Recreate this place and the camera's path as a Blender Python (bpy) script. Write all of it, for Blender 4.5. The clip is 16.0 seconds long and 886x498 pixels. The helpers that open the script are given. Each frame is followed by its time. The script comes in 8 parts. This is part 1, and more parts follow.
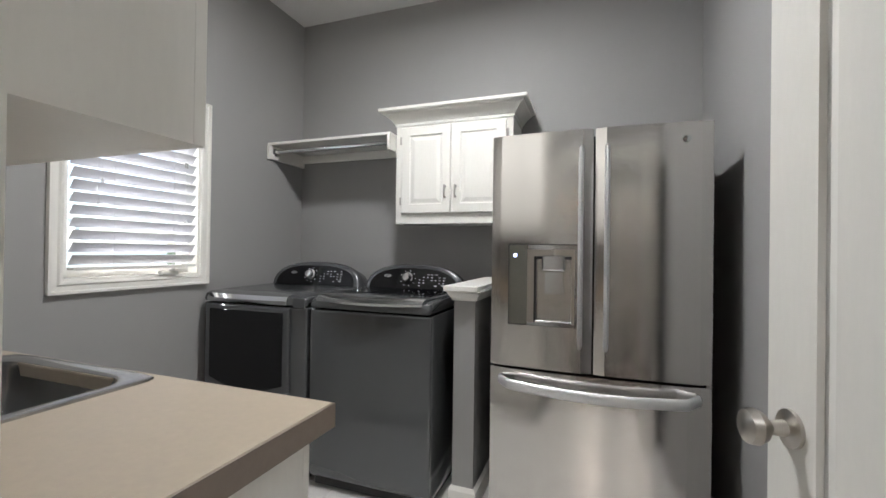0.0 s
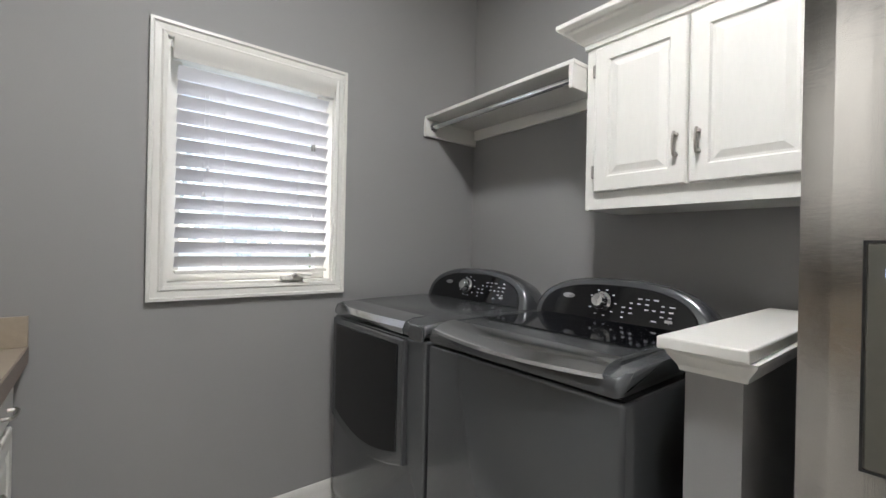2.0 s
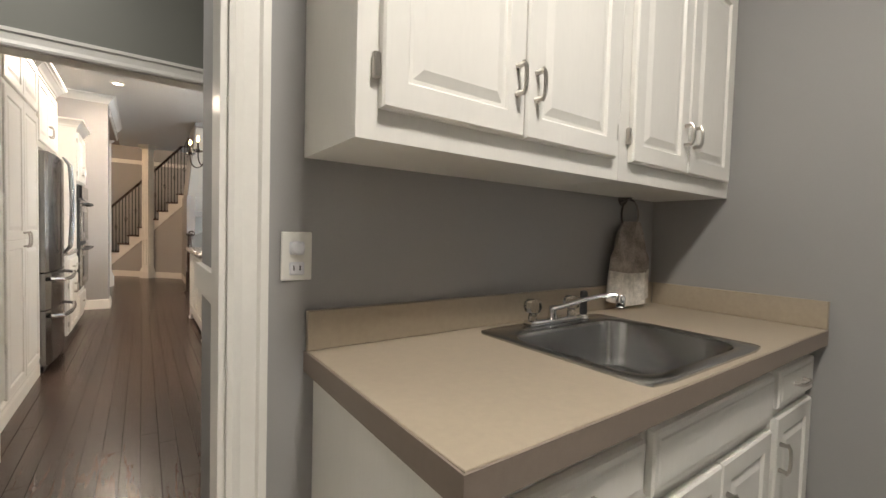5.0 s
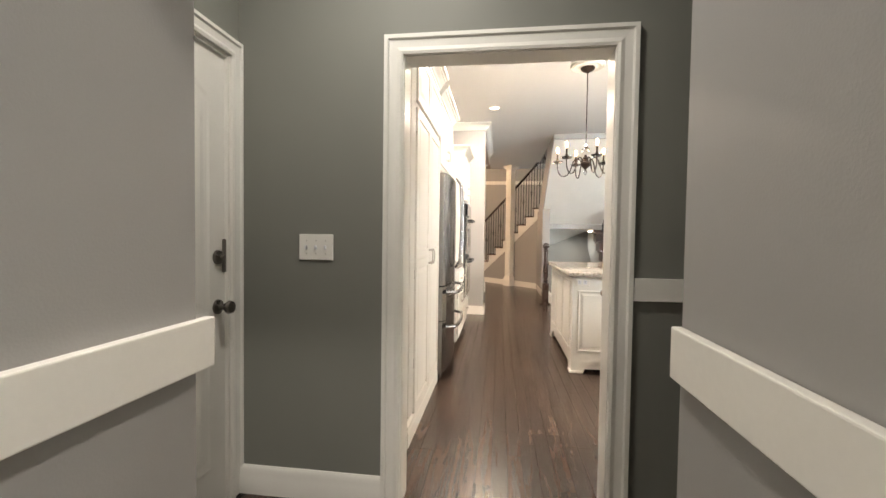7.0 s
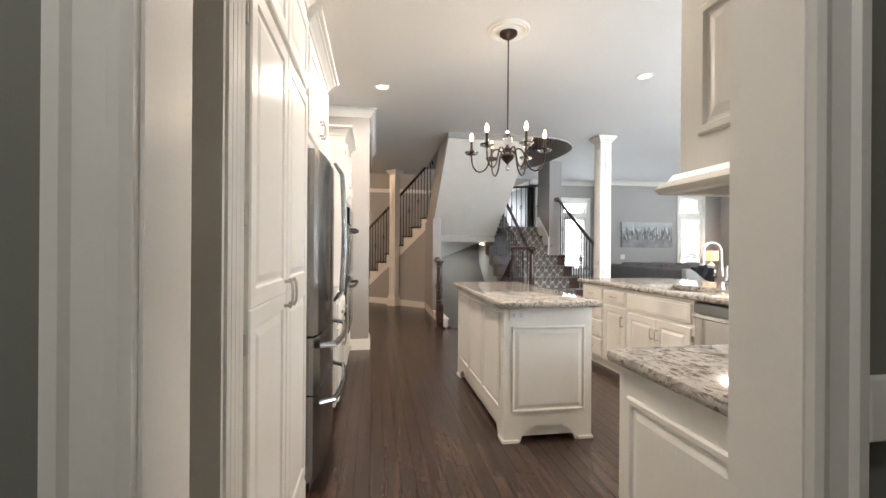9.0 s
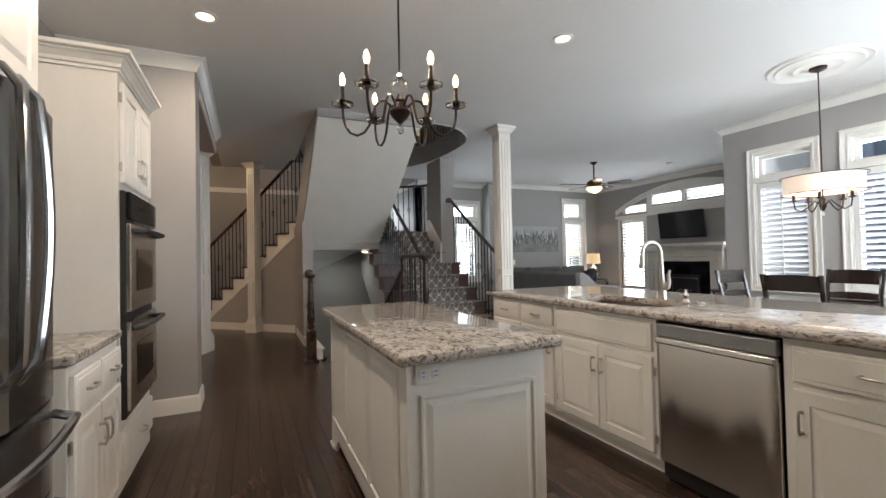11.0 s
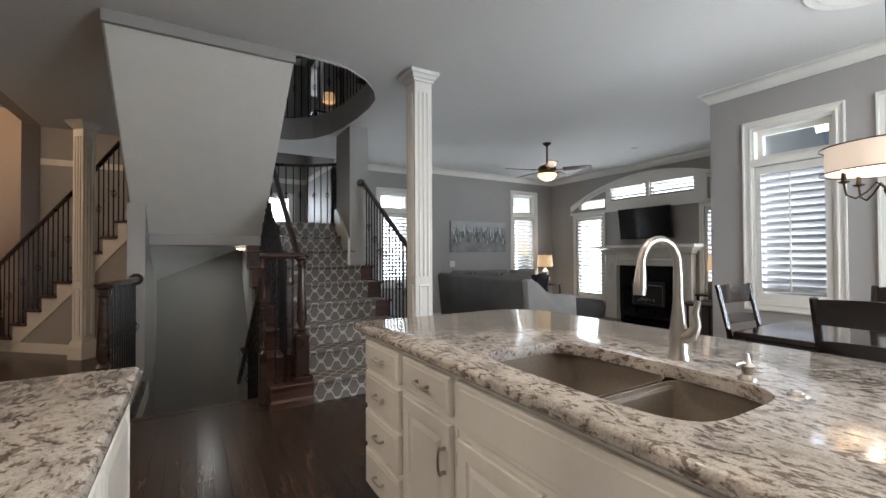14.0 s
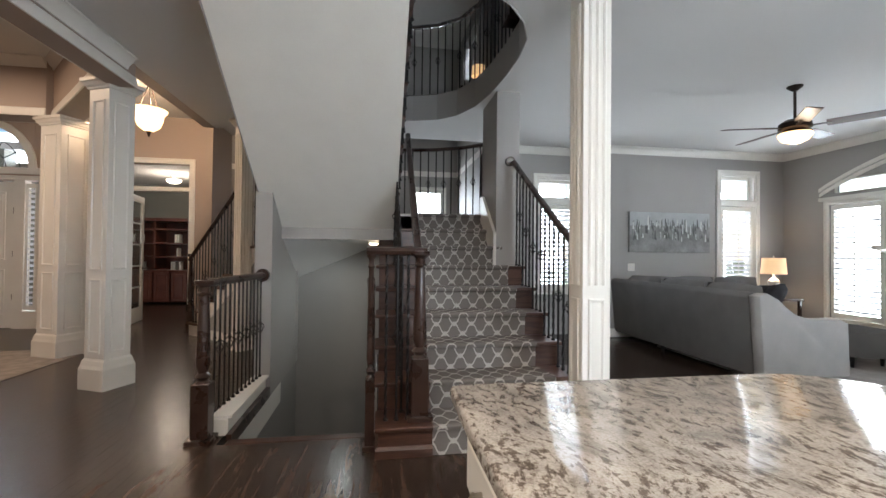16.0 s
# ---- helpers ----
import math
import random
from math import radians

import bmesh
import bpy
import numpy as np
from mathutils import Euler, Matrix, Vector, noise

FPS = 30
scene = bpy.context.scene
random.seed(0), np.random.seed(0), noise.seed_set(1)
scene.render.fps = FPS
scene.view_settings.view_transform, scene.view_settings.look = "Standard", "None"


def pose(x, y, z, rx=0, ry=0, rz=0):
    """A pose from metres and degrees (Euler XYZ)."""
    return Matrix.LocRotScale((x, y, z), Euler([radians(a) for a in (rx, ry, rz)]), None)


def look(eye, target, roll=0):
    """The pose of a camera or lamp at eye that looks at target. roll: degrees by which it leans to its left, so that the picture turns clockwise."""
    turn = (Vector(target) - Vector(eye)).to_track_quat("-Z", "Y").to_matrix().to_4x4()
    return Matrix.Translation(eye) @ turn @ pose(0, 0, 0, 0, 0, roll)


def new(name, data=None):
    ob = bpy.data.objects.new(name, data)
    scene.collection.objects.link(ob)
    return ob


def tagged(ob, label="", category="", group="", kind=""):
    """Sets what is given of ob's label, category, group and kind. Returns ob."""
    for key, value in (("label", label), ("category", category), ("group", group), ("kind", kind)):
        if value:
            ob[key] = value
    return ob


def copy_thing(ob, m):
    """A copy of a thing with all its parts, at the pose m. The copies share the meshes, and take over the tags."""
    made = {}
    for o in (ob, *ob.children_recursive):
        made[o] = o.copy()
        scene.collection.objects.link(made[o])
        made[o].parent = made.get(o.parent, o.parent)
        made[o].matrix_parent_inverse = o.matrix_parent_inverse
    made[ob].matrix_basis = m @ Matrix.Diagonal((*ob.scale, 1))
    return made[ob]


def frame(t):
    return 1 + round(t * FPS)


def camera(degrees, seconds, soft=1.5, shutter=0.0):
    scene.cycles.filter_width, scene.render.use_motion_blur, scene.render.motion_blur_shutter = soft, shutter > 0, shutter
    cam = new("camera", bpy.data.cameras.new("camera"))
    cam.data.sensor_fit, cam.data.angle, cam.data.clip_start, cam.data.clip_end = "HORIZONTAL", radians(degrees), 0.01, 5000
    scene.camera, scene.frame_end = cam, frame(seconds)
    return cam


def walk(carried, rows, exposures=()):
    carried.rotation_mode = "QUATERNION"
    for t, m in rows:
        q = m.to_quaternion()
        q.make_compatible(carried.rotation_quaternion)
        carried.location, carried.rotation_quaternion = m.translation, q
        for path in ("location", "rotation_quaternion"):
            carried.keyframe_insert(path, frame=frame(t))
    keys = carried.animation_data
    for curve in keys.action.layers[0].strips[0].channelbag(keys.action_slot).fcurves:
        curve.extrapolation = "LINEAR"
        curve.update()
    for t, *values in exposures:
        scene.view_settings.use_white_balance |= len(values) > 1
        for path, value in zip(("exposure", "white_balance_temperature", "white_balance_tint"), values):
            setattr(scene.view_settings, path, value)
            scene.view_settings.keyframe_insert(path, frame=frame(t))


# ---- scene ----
cam = camera(93.0, 16.0)
PATH = [
    (0, (0.088, 1.247, 1.245), (-0.59, 3.128, 1.257), 0.8),
    (0.5, (0.022, 1.505, 1.238), (-0.86, 3.3, 1.249), 0.9),
    (1, (-0.038, 1.764, 1.254), (-1.133, 3.438, 1.26), 1.0),
    (1.5, (-0.122, 2.012, 1.251), (-1.452, 3.506, 1.259), 1.1),
    (2, (-0.182, 2.232, 1.257), (-1.741, 3.485, 1.255), 1.2),
    (2.5, (-0.237, 2.41, 1.252), (-2.018, 3.321, 1.249), 1.4),
    (3, (-0.309, 2.52, 1.243), (-2.249, 3.005, 1.235), 1.6),
    (3.5, (-0.304, 2.588, 1.214), (-2.303, 2.535, 1.2), 1.7),
    (4, (-0.239, 2.595, 1.199), (-2.131, 1.947, 1.175), 2.0),
    (4.4, (-0.175, 2.554, 1.207), (-1.842, 1.45, 1.163), 2.2),
    (4.5, (-0.161, 2.544, 1.208), (-1.755, 1.339, 1.148), 1.9),
    (5, (-0.115, 2.445, 1.214), (-1.279, 0.82, 1.138), 1.6),
    (5.2, (-0.105, 2.405, 1.212), (-1.048, 0.643, 1.139), 1.4),
    (7.3, (0.089, 1.248, 1.251), (0.378, -0.73, 1.192), 0.8),
    (7.5, (0.126, 1.12, 1.256), (0.371, -0.864, 1.204), 0.7),
    (8, (0.163, 0.783, 1.248), (0.237, -1.215, 1.219), 0.7),
    (8.5, (0.164, 0.455, 1.269), (0.039, -1.542, 1.256), 0.6),
    (9, (0.203, 0.133, 1.262), (-0.116, -1.841, 1.263), 0.4),
    (9.2, (0.17, 0.02, 1.242), (-0.204, -1.945, 1.257), 0.3),
    (11.3, (-0.191, -1.216, 1.271), (-1.097, -2.999, 1.301), -1.0),
    (11.5, (-0.25, -1.306, 1.283), (-1.195, -3.069, 1.307), -0.8),
    (12, (-0.431, -1.52, 1.292), (-1.462, -3.234, 1.316), -1.0),
    (12.5, (-0.666, -1.729, 1.303), (-1.757, -3.404, 1.328), -0.9),
    (13, (-0.901, -1.966, 1.295), (-2.02, -3.623, 1.321), -0.8),
    (13.5, (-1.129, -2.148, 1.3), (-2.232, -3.816, 1.325), -0.6),
    (14, (-1.413, -2.344, 1.29), (-2.436, -4.062, 1.317), -0.3),
    (14.5, (-1.631, -2.565, 1.286), (-2.504, -4.365, 1.309), 0.0),
    (15, (-1.803, -2.84, 1.263), (-2.494, -4.717, 1.286), 0.3),
    (15.5, (-1.925, -3.141, 1.262), (-2.408, -5.082, 1.284), 0.5),
    (16, (-1.969, -3.454, 1.264), (-2.276, -5.431, 1.292), 0.6),
]
EXPOSURES = [(0, 0.9, 6050, 10), (4.4, 0.76, 6300, 10), (5.2, 0.95, 6900, 10), (7.5, 1.55, 7000, 10), (9.2, 0.85, 6500, 10), (11.3, 0.0, 6550, 10), (14, -0.15, 6500, 10), (16, 0.4, 6450, 10)]
walk(cam, [(t, look(eye, target, roll)) for t, eye, target, roll in PATH], EXPOSURES)

# ---- light ----
world = bpy.data.worlds.new("world")
scene.world = world
world.use_nodes = True
sky = world.node_tree.nodes.new("ShaderNodeTexSky")
sky.sky_type = "NISHITA"
sky.sun_disc = False
sky.sun_elevation = radians(38)
sky.sun_rotation = radians(-115)
world.node_tree.nodes["Background"].inputs[1].default_value = 0.15
world.node_tree.links.new(sky.outputs[0], world.node_tree.nodes["Background"].inputs[0])
sun = new("sun", bpy.data.lights.new("sun", "SUN"))
sun.data.energy, sun.data.angle, sun.data.color = 3.0, radians(0.5), (1.0, 0.94, 0.86)
sun.matrix_world = look((-20, -9.3, 17.2), (0, 0, 0))


def lamp(name, kind, at, watts, color, size=0.1, rot=(0, 0, 0), size_y=0, spread=None):
    ob = new(name, bpy.data.lights.new(name, kind))
    ob.matrix_world = pose(*at, *rot)
    ob.data.energy, ob.data.color = watts, color
    if kind == "AREA":
        ob.data.shape, ob.data.size = ("RECTANGLE", size) if size_y else ("DISK", size)
        if size_y:
            ob.data.size_y = size_y
        if spread:
            ob.data.spread = radians(spread)
    else:
        ob.data.shadow_soft_size = size
    return ob


WARM, DAY, SOFT = (1.0, 0.84, 0.69), (0.82, 0.91, 1.0), (1.0, 0.98, 0.95)
CANS = [(0.12, -2.63), (0.14, -4.45), (-2.45, -3.7), (-2.38, -1.6)]
for n, (x, y) in enumerate(CANS):
    lamp("can_lamp", "AREA", (x, y, 2.98), 21, WARM, 0.12)
lamp("laundry_lamp", "AREA", (-0.55, 2.64, 2.92), 23, SOFT, 0.3)
# added fill without a fixture, lifts the dim hall walls
lamp("hall_lamp", "AREA", (0.45, 0.35, 2.84), 7.5, SOFT, 0.3)
lamp("chandelier_lamp", "POINT", (-0.83, -3.08, 2.2), 8, WARM, 0.02)
lamp("drum_lamp", "POINT", (-5.04, -3.14, 1.88), 5, WARM, 0.08)
lamp("foyer_lamp", "POINT", (0.88, -9.2, 3.14), 65, (1.0, 0.73, 0.49), 0.1)
# wide warm fill added over the foyer, no fixture belongs to it
lamp("foyer_high_lamp", "AREA", (2.6, -7.6, 3.4), 40, (1.0, 0.72, 0.5), 1.2)
lamp("office_lamp", "POINT", (2.35, -13.2, 2.55), 22, WARM, 0.1)
lamp("fan_lamp", "POINT", (-6.15, -7.1, 2.42), 6, WARM, 0.08)
lamp("table_lamp_bulb", "POINT", (-8.0, -9.05, 1.12), 5, WARM, 0.05)
lamp("basement_lamp", "AREA", (-1.6, -8.25, 1.27), 2.2, (0.92, 1.0, 0.97), 0.08)
# added overhead fill for the upper floor, with no real source
lamp("loft_light", "AREA", (-1.6, -8.4, 5.3), 2, DAY, 2.0)
for y0, y1, z0, z1, x, w in ((-8.9, -8.1, 0.4, 2.1, -8.95, 45), (-6.0, -5.2, 0.4, 2.1, -8.95, 45), (-8.0, -6.2, 2.4, 2.6, -8.95, 20)):
    lamp("window_sky", "AREA", (x, (y0 + y1) / 2, (z0 + z1) / 2), w, DAY, z1 - z0, (0, -90, 0), y1 - y0)
lamp("window_sky", "AREA", (-7.1, -2.9, 2.95), 80, DAY, 0.8, (0, -58, 0), 2.6)
# added up-light outside the dining windows, standing in for ground bounce on the ceiling
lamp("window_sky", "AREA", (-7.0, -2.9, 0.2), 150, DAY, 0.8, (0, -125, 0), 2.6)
# fill lamp added in an invented north opening, to brighten the stair soffit
lamp("window_sky", "AREA", (-4.4, -0.36, 1.6), 125, DAY, 1.7, (-107, 0, 0), 1.4)
lamp("window_sky", "AREA", (-3.0, -12.5, 2.3), 40, DAY, 0.6, (90, 0, 0), 0.6)
# fill lamp behind an unseen high opening, added to light the stair hall back wall
lamp("window_sky", "AREA", (-3.8, -11.0, 4.85), 60, DAY, 2.0, (0, -90, 0), 1.1)
for x in (-7.9, -4.8):
    lamp("window_sky", "AREA", (x, -10.2, 1.6), 30, DAY, 0.6, (90, 0, 0), 1.7)
lamp("window_sky", "AREA", (-2.32, 2.745, 1.57), 1.0, DAY, 0.9, (0, -90, 0), 0.62)


# ---- materials ----
def nodes_of(name):
    m = bpy.data.materials.new(name)
    m.use_nodes = True
    return m, m.node_tree.nodes, m.node_tree.links, m.node_tree.nodes["Principled BSDF"]


def rgb(c, k=1.0):
    return (min(1, c[0] * k), min(1, c[1] * k), min(1, c[2] * k), 1)


def mat(name, c, rough=0.5, metal=0.0, var=0.05, scale=3.0, bump=0.05, bscale=60.0, coat=0.0, stretch=(1, 1, 1), rvar=0.05, emit=None, power=0, trans=0.0, ior=1.45, spec=0.5, wave=0.0, brushed=0.0):
    """A painted, metal or stone surface with variation at two scales."""
    m, N, L, B = nodes_of(name)
    tc = N.new("ShaderNodeTexCoord")
    mp = N.new("ShaderNodeMapping")
    mp.inputs["Scale"].default_value = stretch
    L.new(tc.outputs["Object"], mp.inputs[0])
    n1, n2 = N.new("ShaderNodeTexNoise"), N.new("ShaderNodeTexNoise")
    n1.inputs["Scale"].default_value, n2.inputs["Scale"].default_value = scale, bscale
    n1.inputs["Detail"].default_value = 5
    L.new(mp.outputs[0], n1.inputs[0]), L.new(mp.outputs[0], n2.inputs[0])
    mixf = N.new("ShaderNodeMath")
    mixf.operation = "MULTIPLY_ADD"
    L.new(n2.outputs[0], mixf.inputs[0])
    mixf.inputs[1].default_value = 0.4
    L.new(n1.outputs[0], mixf.inputs[2])
    ramp = N.new("ShaderNodeValToRGB")
    ramp.color_ramp.elements[0].position, ramp.color_ramp.elements[1].position = 0.45, 0.95
    ramp.color_ramp.elements[0].color, ramp.color_ramp.elements[1].color = rgb(c, 1 - var), rgb(c, 1 + var)
    L.new(mixf.outputs[0], ramp.inputs[0])
    L.new(ramp.outputs[0], B.inputs["Base Color"])
    mr = N.new("ShaderNodeMapRange")
    mr.inputs["To Min"].default_value, mr.inputs["To Max"].default_value = max(0.02, rough - rvar), min(1, rough + rvar)
    L.new(n1.outputs[0], mr.inputs[0])
    L.new(mr.outputs[0], B.inputs["Roughness"])
    B.inputs["Metallic"].default_value = metal
    B.inputs["Coat Weight"].default_value = coat
    B.inputs["Coat Roughness"].default_value = 0.08
    B.inputs["IOR"].default_value = ior
    B.inputs["Specular IOR Level"].default_value = spec
    B.inputs["Transmission Weight"].default_value = trans
    if bump:
        b = N.new("ShaderNodeBump")
        b.inputs["Strength"].default_value, b.inputs["Distance"].default_value = bump, 0.002
        L.new(n2.outputs[0], b.inputs["Height"])
        L.new(b.outputs[0], B.inputs["Normal"])
        if wave:
            n3 = N.new("ShaderNodeTexNoise")
            n3.inputs["Scale"].default_value, n3.inputs["Detail"].default_value = scale, 0
            L.new(mp.outputs[0], n3.inputs[0])
            w = N.new("ShaderNodeBump")
            w.inputs["Strength"].default_value, w.inputs["Distance"].default_value = 1.0, wave
            L.new(n3.outputs[0], w.inputs["Height"])
            L.new(w.outputs[0], b.inputs["Normal"])
            if brushed:
                m2, n4, g = N.new("ShaderNodeMapping"), N.new("ShaderNodeTexNoise"), N.new("ShaderNodeBump")
                m2.inputs["Scale"].default_value = (0.02, 0.02, 1.0)
                L.new(tc.outputs["Object"], m2.inputs[0])
                n4.inputs["Scale"].default_value, n4.inputs["Detail"].default_value = 2200, 0
                L.new(m2.outputs[0], n4.inputs[0])
                g.inputs["Strength"].default_value, g.inputs["Distance"].default_value = 1.0, brushed * 0.00007
                L.new(n4.outputs[0], g.inputs["Height"])
                L.new(g.outputs[0], w.inputs["Normal"])
    if emit:
        B.inputs["Emission Color"].default_value, B.inputs["Emission Strength"].default_value = rgb(emit), power
    return m


def wood(name, dark, light, rough=0.3, axis=1, per_object=0.25, coat=0.2, ring=6.0, grain=26.0, rings=0.55, count=11.0):
    """Stained boards: long cathedral grain along one axis, fine pores, tone by board."""
    m, N, L, B = nodes_of(name)
    tc, oi, ge = N.new("ShaderNodeTexCoord"), N.new("ShaderNodeObjectInfo"), N.new("ShaderNodeNewGeometry")
    rs, rand = N.new("ShaderNodeMath"), N.new("ShaderNodeMath")
    rs.operation, rand.operation = "ADD", "FRACT"
    L.new(oi.outputs["Random"], rs.inputs[0])
    L.new(ge.outputs["Random Per Island"], rs.inputs[1])
    L.new(rs.outputs[0], rand.inputs[0])
    mp = N.new("ShaderNodeMapping")
    s = [1.0, 1.0, 1.0]
    s[axis] = 0.09
    mp.inputs["Scale"].default_value = s
    shift = N.new("ShaderNodeVectorMath")
    shift.operation = "MULTIPLY_ADD"
    L.new(rand.outputs[0], shift.inputs[0])
    shift.inputs[1].default_value = (37, 53, 19)
    L.new(tc.outputs["Object"], shift.inputs[2])
    L.new(shift.outputs[0], mp.inputs[0])
    n1, n2 = N.new("ShaderNodeTexNoise"), N.new("ShaderNodeTexNoise")
    n1.inputs["Scale"].default_value, n1.inputs["Detail"].default_value = ring, 2
    n2.inputs["Scale"].default_value, n2.inputs["Detail"].default_value = grain * 6, 6
    L.new(mp.outputs[0], n1.inputs[0]), L.new(mp.outputs[0], n2.inputs[0])
    mul = N.new("ShaderNodeMath")
    mul.operation = "MULTIPLY"
    L.new(n1.outputs[0], mul.inputs[0])
    mul.inputs[1].default_value = count
    fr = N.new("ShaderNodeMath")
    fr.operation = "PINGPONG"
    L.new(mul.outputs[0], fr.inputs[0])
    fr.inputs[1].default_value = 0.5
    add = N.new("ShaderNodeMath")
    add.operation = "MULTIPLY_ADD"
    L.new(n2.outputs[0], add.inputs[0])
    add.inputs[1].default_value = 0.55
    soft = N.new("ShaderNodeMath")
    soft.operation = "MULTIPLY_ADD"
    L.new(fr.outputs[0], soft.inputs[0])
    soft.inputs[1].default_value, soft.inputs[2].default_value = rings, 0.25 * (1 - rings)
    L.new(soft.outputs[0], add.inputs[2])
    ramp = N.new("ShaderNodeValToRGB")
    ramp.color_ramp.elements[0].position, ramp.color_ramp.elements[1].position = 0.28, 0.72
    ramp.color_ramp.elements[0].color, ramp.color_ramp.elements[1].color = rgb(dark), rgb(light)
    L.new(add.outputs[0], ramp.inputs[0])
    hs = N.new("ShaderNodeHueSaturation")
    mr = N.new("ShaderNodeMapRange")
    mr.inputs["To Min"].default_value, mr.inputs["To Max"].default_value = 1 - per_object, 1 + per_object
    L.new(rand.outputs[0], mr.inputs[0])
    L.new(mr.outputs[0], hs.inputs["Value"])
    L.new(ramp.outputs[0], hs.inputs["Color"])
    L.new(hs.outputs[0], B.inputs["Base Color"])
    B.inputs["Roughness"].default_value = rough
    B.inputs["Coat Weight"].default_value, B.inputs["Coat Roughness"].default_value = coat, 0.15
    b = N.new("ShaderNodeBump")
    b.inputs["Strength"].default_value, b.inputs["Distance"].default_value = 0.15, 0.001
    L.new(add.outputs[0], b.inputs["Height"])
    L.new(b.outputs[0], B.inputs["Normal"])
    return m


def granite(name):
    """Pale granite: cream ground, broad grey drifts, small brown flecks drawn out along a slow swirl."""
    m, N, L, B = nodes_of(name)
    tc = N.new("ShaderNodeTexCoord")
    warp = N.new("ShaderNodeTexNoise")
    warp.inputs["Scale"].default_value, warp.inputs["Detail"].default_value = 3.2, 3
    L.new(tc.outputs["Object"], warp.inputs[0])
    bent = N.new("ShaderNodeVectorMath")
    bent.operation = "MULTIPLY_ADD"
    L.new(warp.outputs["Color"], bent.inputs[0])
    bent.inputs[1].default_value = (0.16, 0.16, 0.16)
    L.new(tc.outputs["Object"], bent.inputs[2])
    turn = N.new("ShaderNodeMapping")
    turn.inputs["Rotation"].default_value = (0, 0, radians(35))
    turn.inputs["Scale"].default_value = (1.0, 0.5, 1.0)
    L.new(bent.outputs[0], turn.inputs[0])

    def noise(scale, detail, rough, source, distort=0.0):
        n = N.new("ShaderNodeTexNoise")
        n.inputs["Scale"].default_value, n.inputs["Detail"].default_value, n.inputs["Roughness"].default_value = scale, detail, rough
        n.inputs["Distortion"].default_value = distort
        L.new(source, n.inputs[0])
        return n.outputs[0]

    def ramp(source, *stops):
        n = N.new("ShaderNodeValToRGB")
        e = n.color_ramp.elements
        for k, (p, c) in enumerate(stops):
            q = e[k] if k < 2 else e.new(p)
            q.position, q.color = p, (*c, 1)
        L.new(source, n.inputs[0])
        return n.outputs[0]

    def times(a, b, f=1.0):
        n = N.new("ShaderNodeMix")
        n.data_type, n.blend_type = "RGBA", "MULTIPLY"
        n.inputs[0].default_value = f
        L.new(a, n.inputs[6]), L.new(b, n.inputs[7])
        return n.outputs[2]

    ground = ramp(noise(11, 8, 0.65, bent.outputs[0]), (0.36, (0.31, 0.288, 0.268)), (0.6, (0.51, 0.475, 0.432)), (0.47, (0.435, 0.405, 0.372)))
    swell = N.new("ShaderNodeMath")
    swell.operation = "MULTIPLY_ADD"
    L.new(noise(7, 3, 0.6, bent.outputs[0]), swell.inputs[0])
    swell.inputs[1].default_value = 0.3
    L.new(noise(62, 6, 0.66, turn.outputs[0]), swell.inputs[2])
    flecks = ramp(swell.outputs[0], (0.545, (0.31, 0.28, 0.26)), (0.63, (1, 1, 1)), (0.59, (0.55, 0.51, 0.48)))
    drift = ramp(noise(34, 8, 0.75, turn.outputs[0]), (0.36, (0.5, 0.475, 0.45)), (0.48, (1, 1, 1)))
    fine = ramp(noise(210, 2, 0.5, tc.outputs["Object"]), (0.3, (0.72, 0.69, 0.67)), (0.55, (1.0, 1.0, 1.0)))
    L.new(times(times(times(ground, flecks), drift, 0.8), fine), B.inputs["Base Color"])
    B.inputs["Roughness"].default_value, B.inputs["Specular IOR Level"].default_value = 0.1, 0.28
    return m


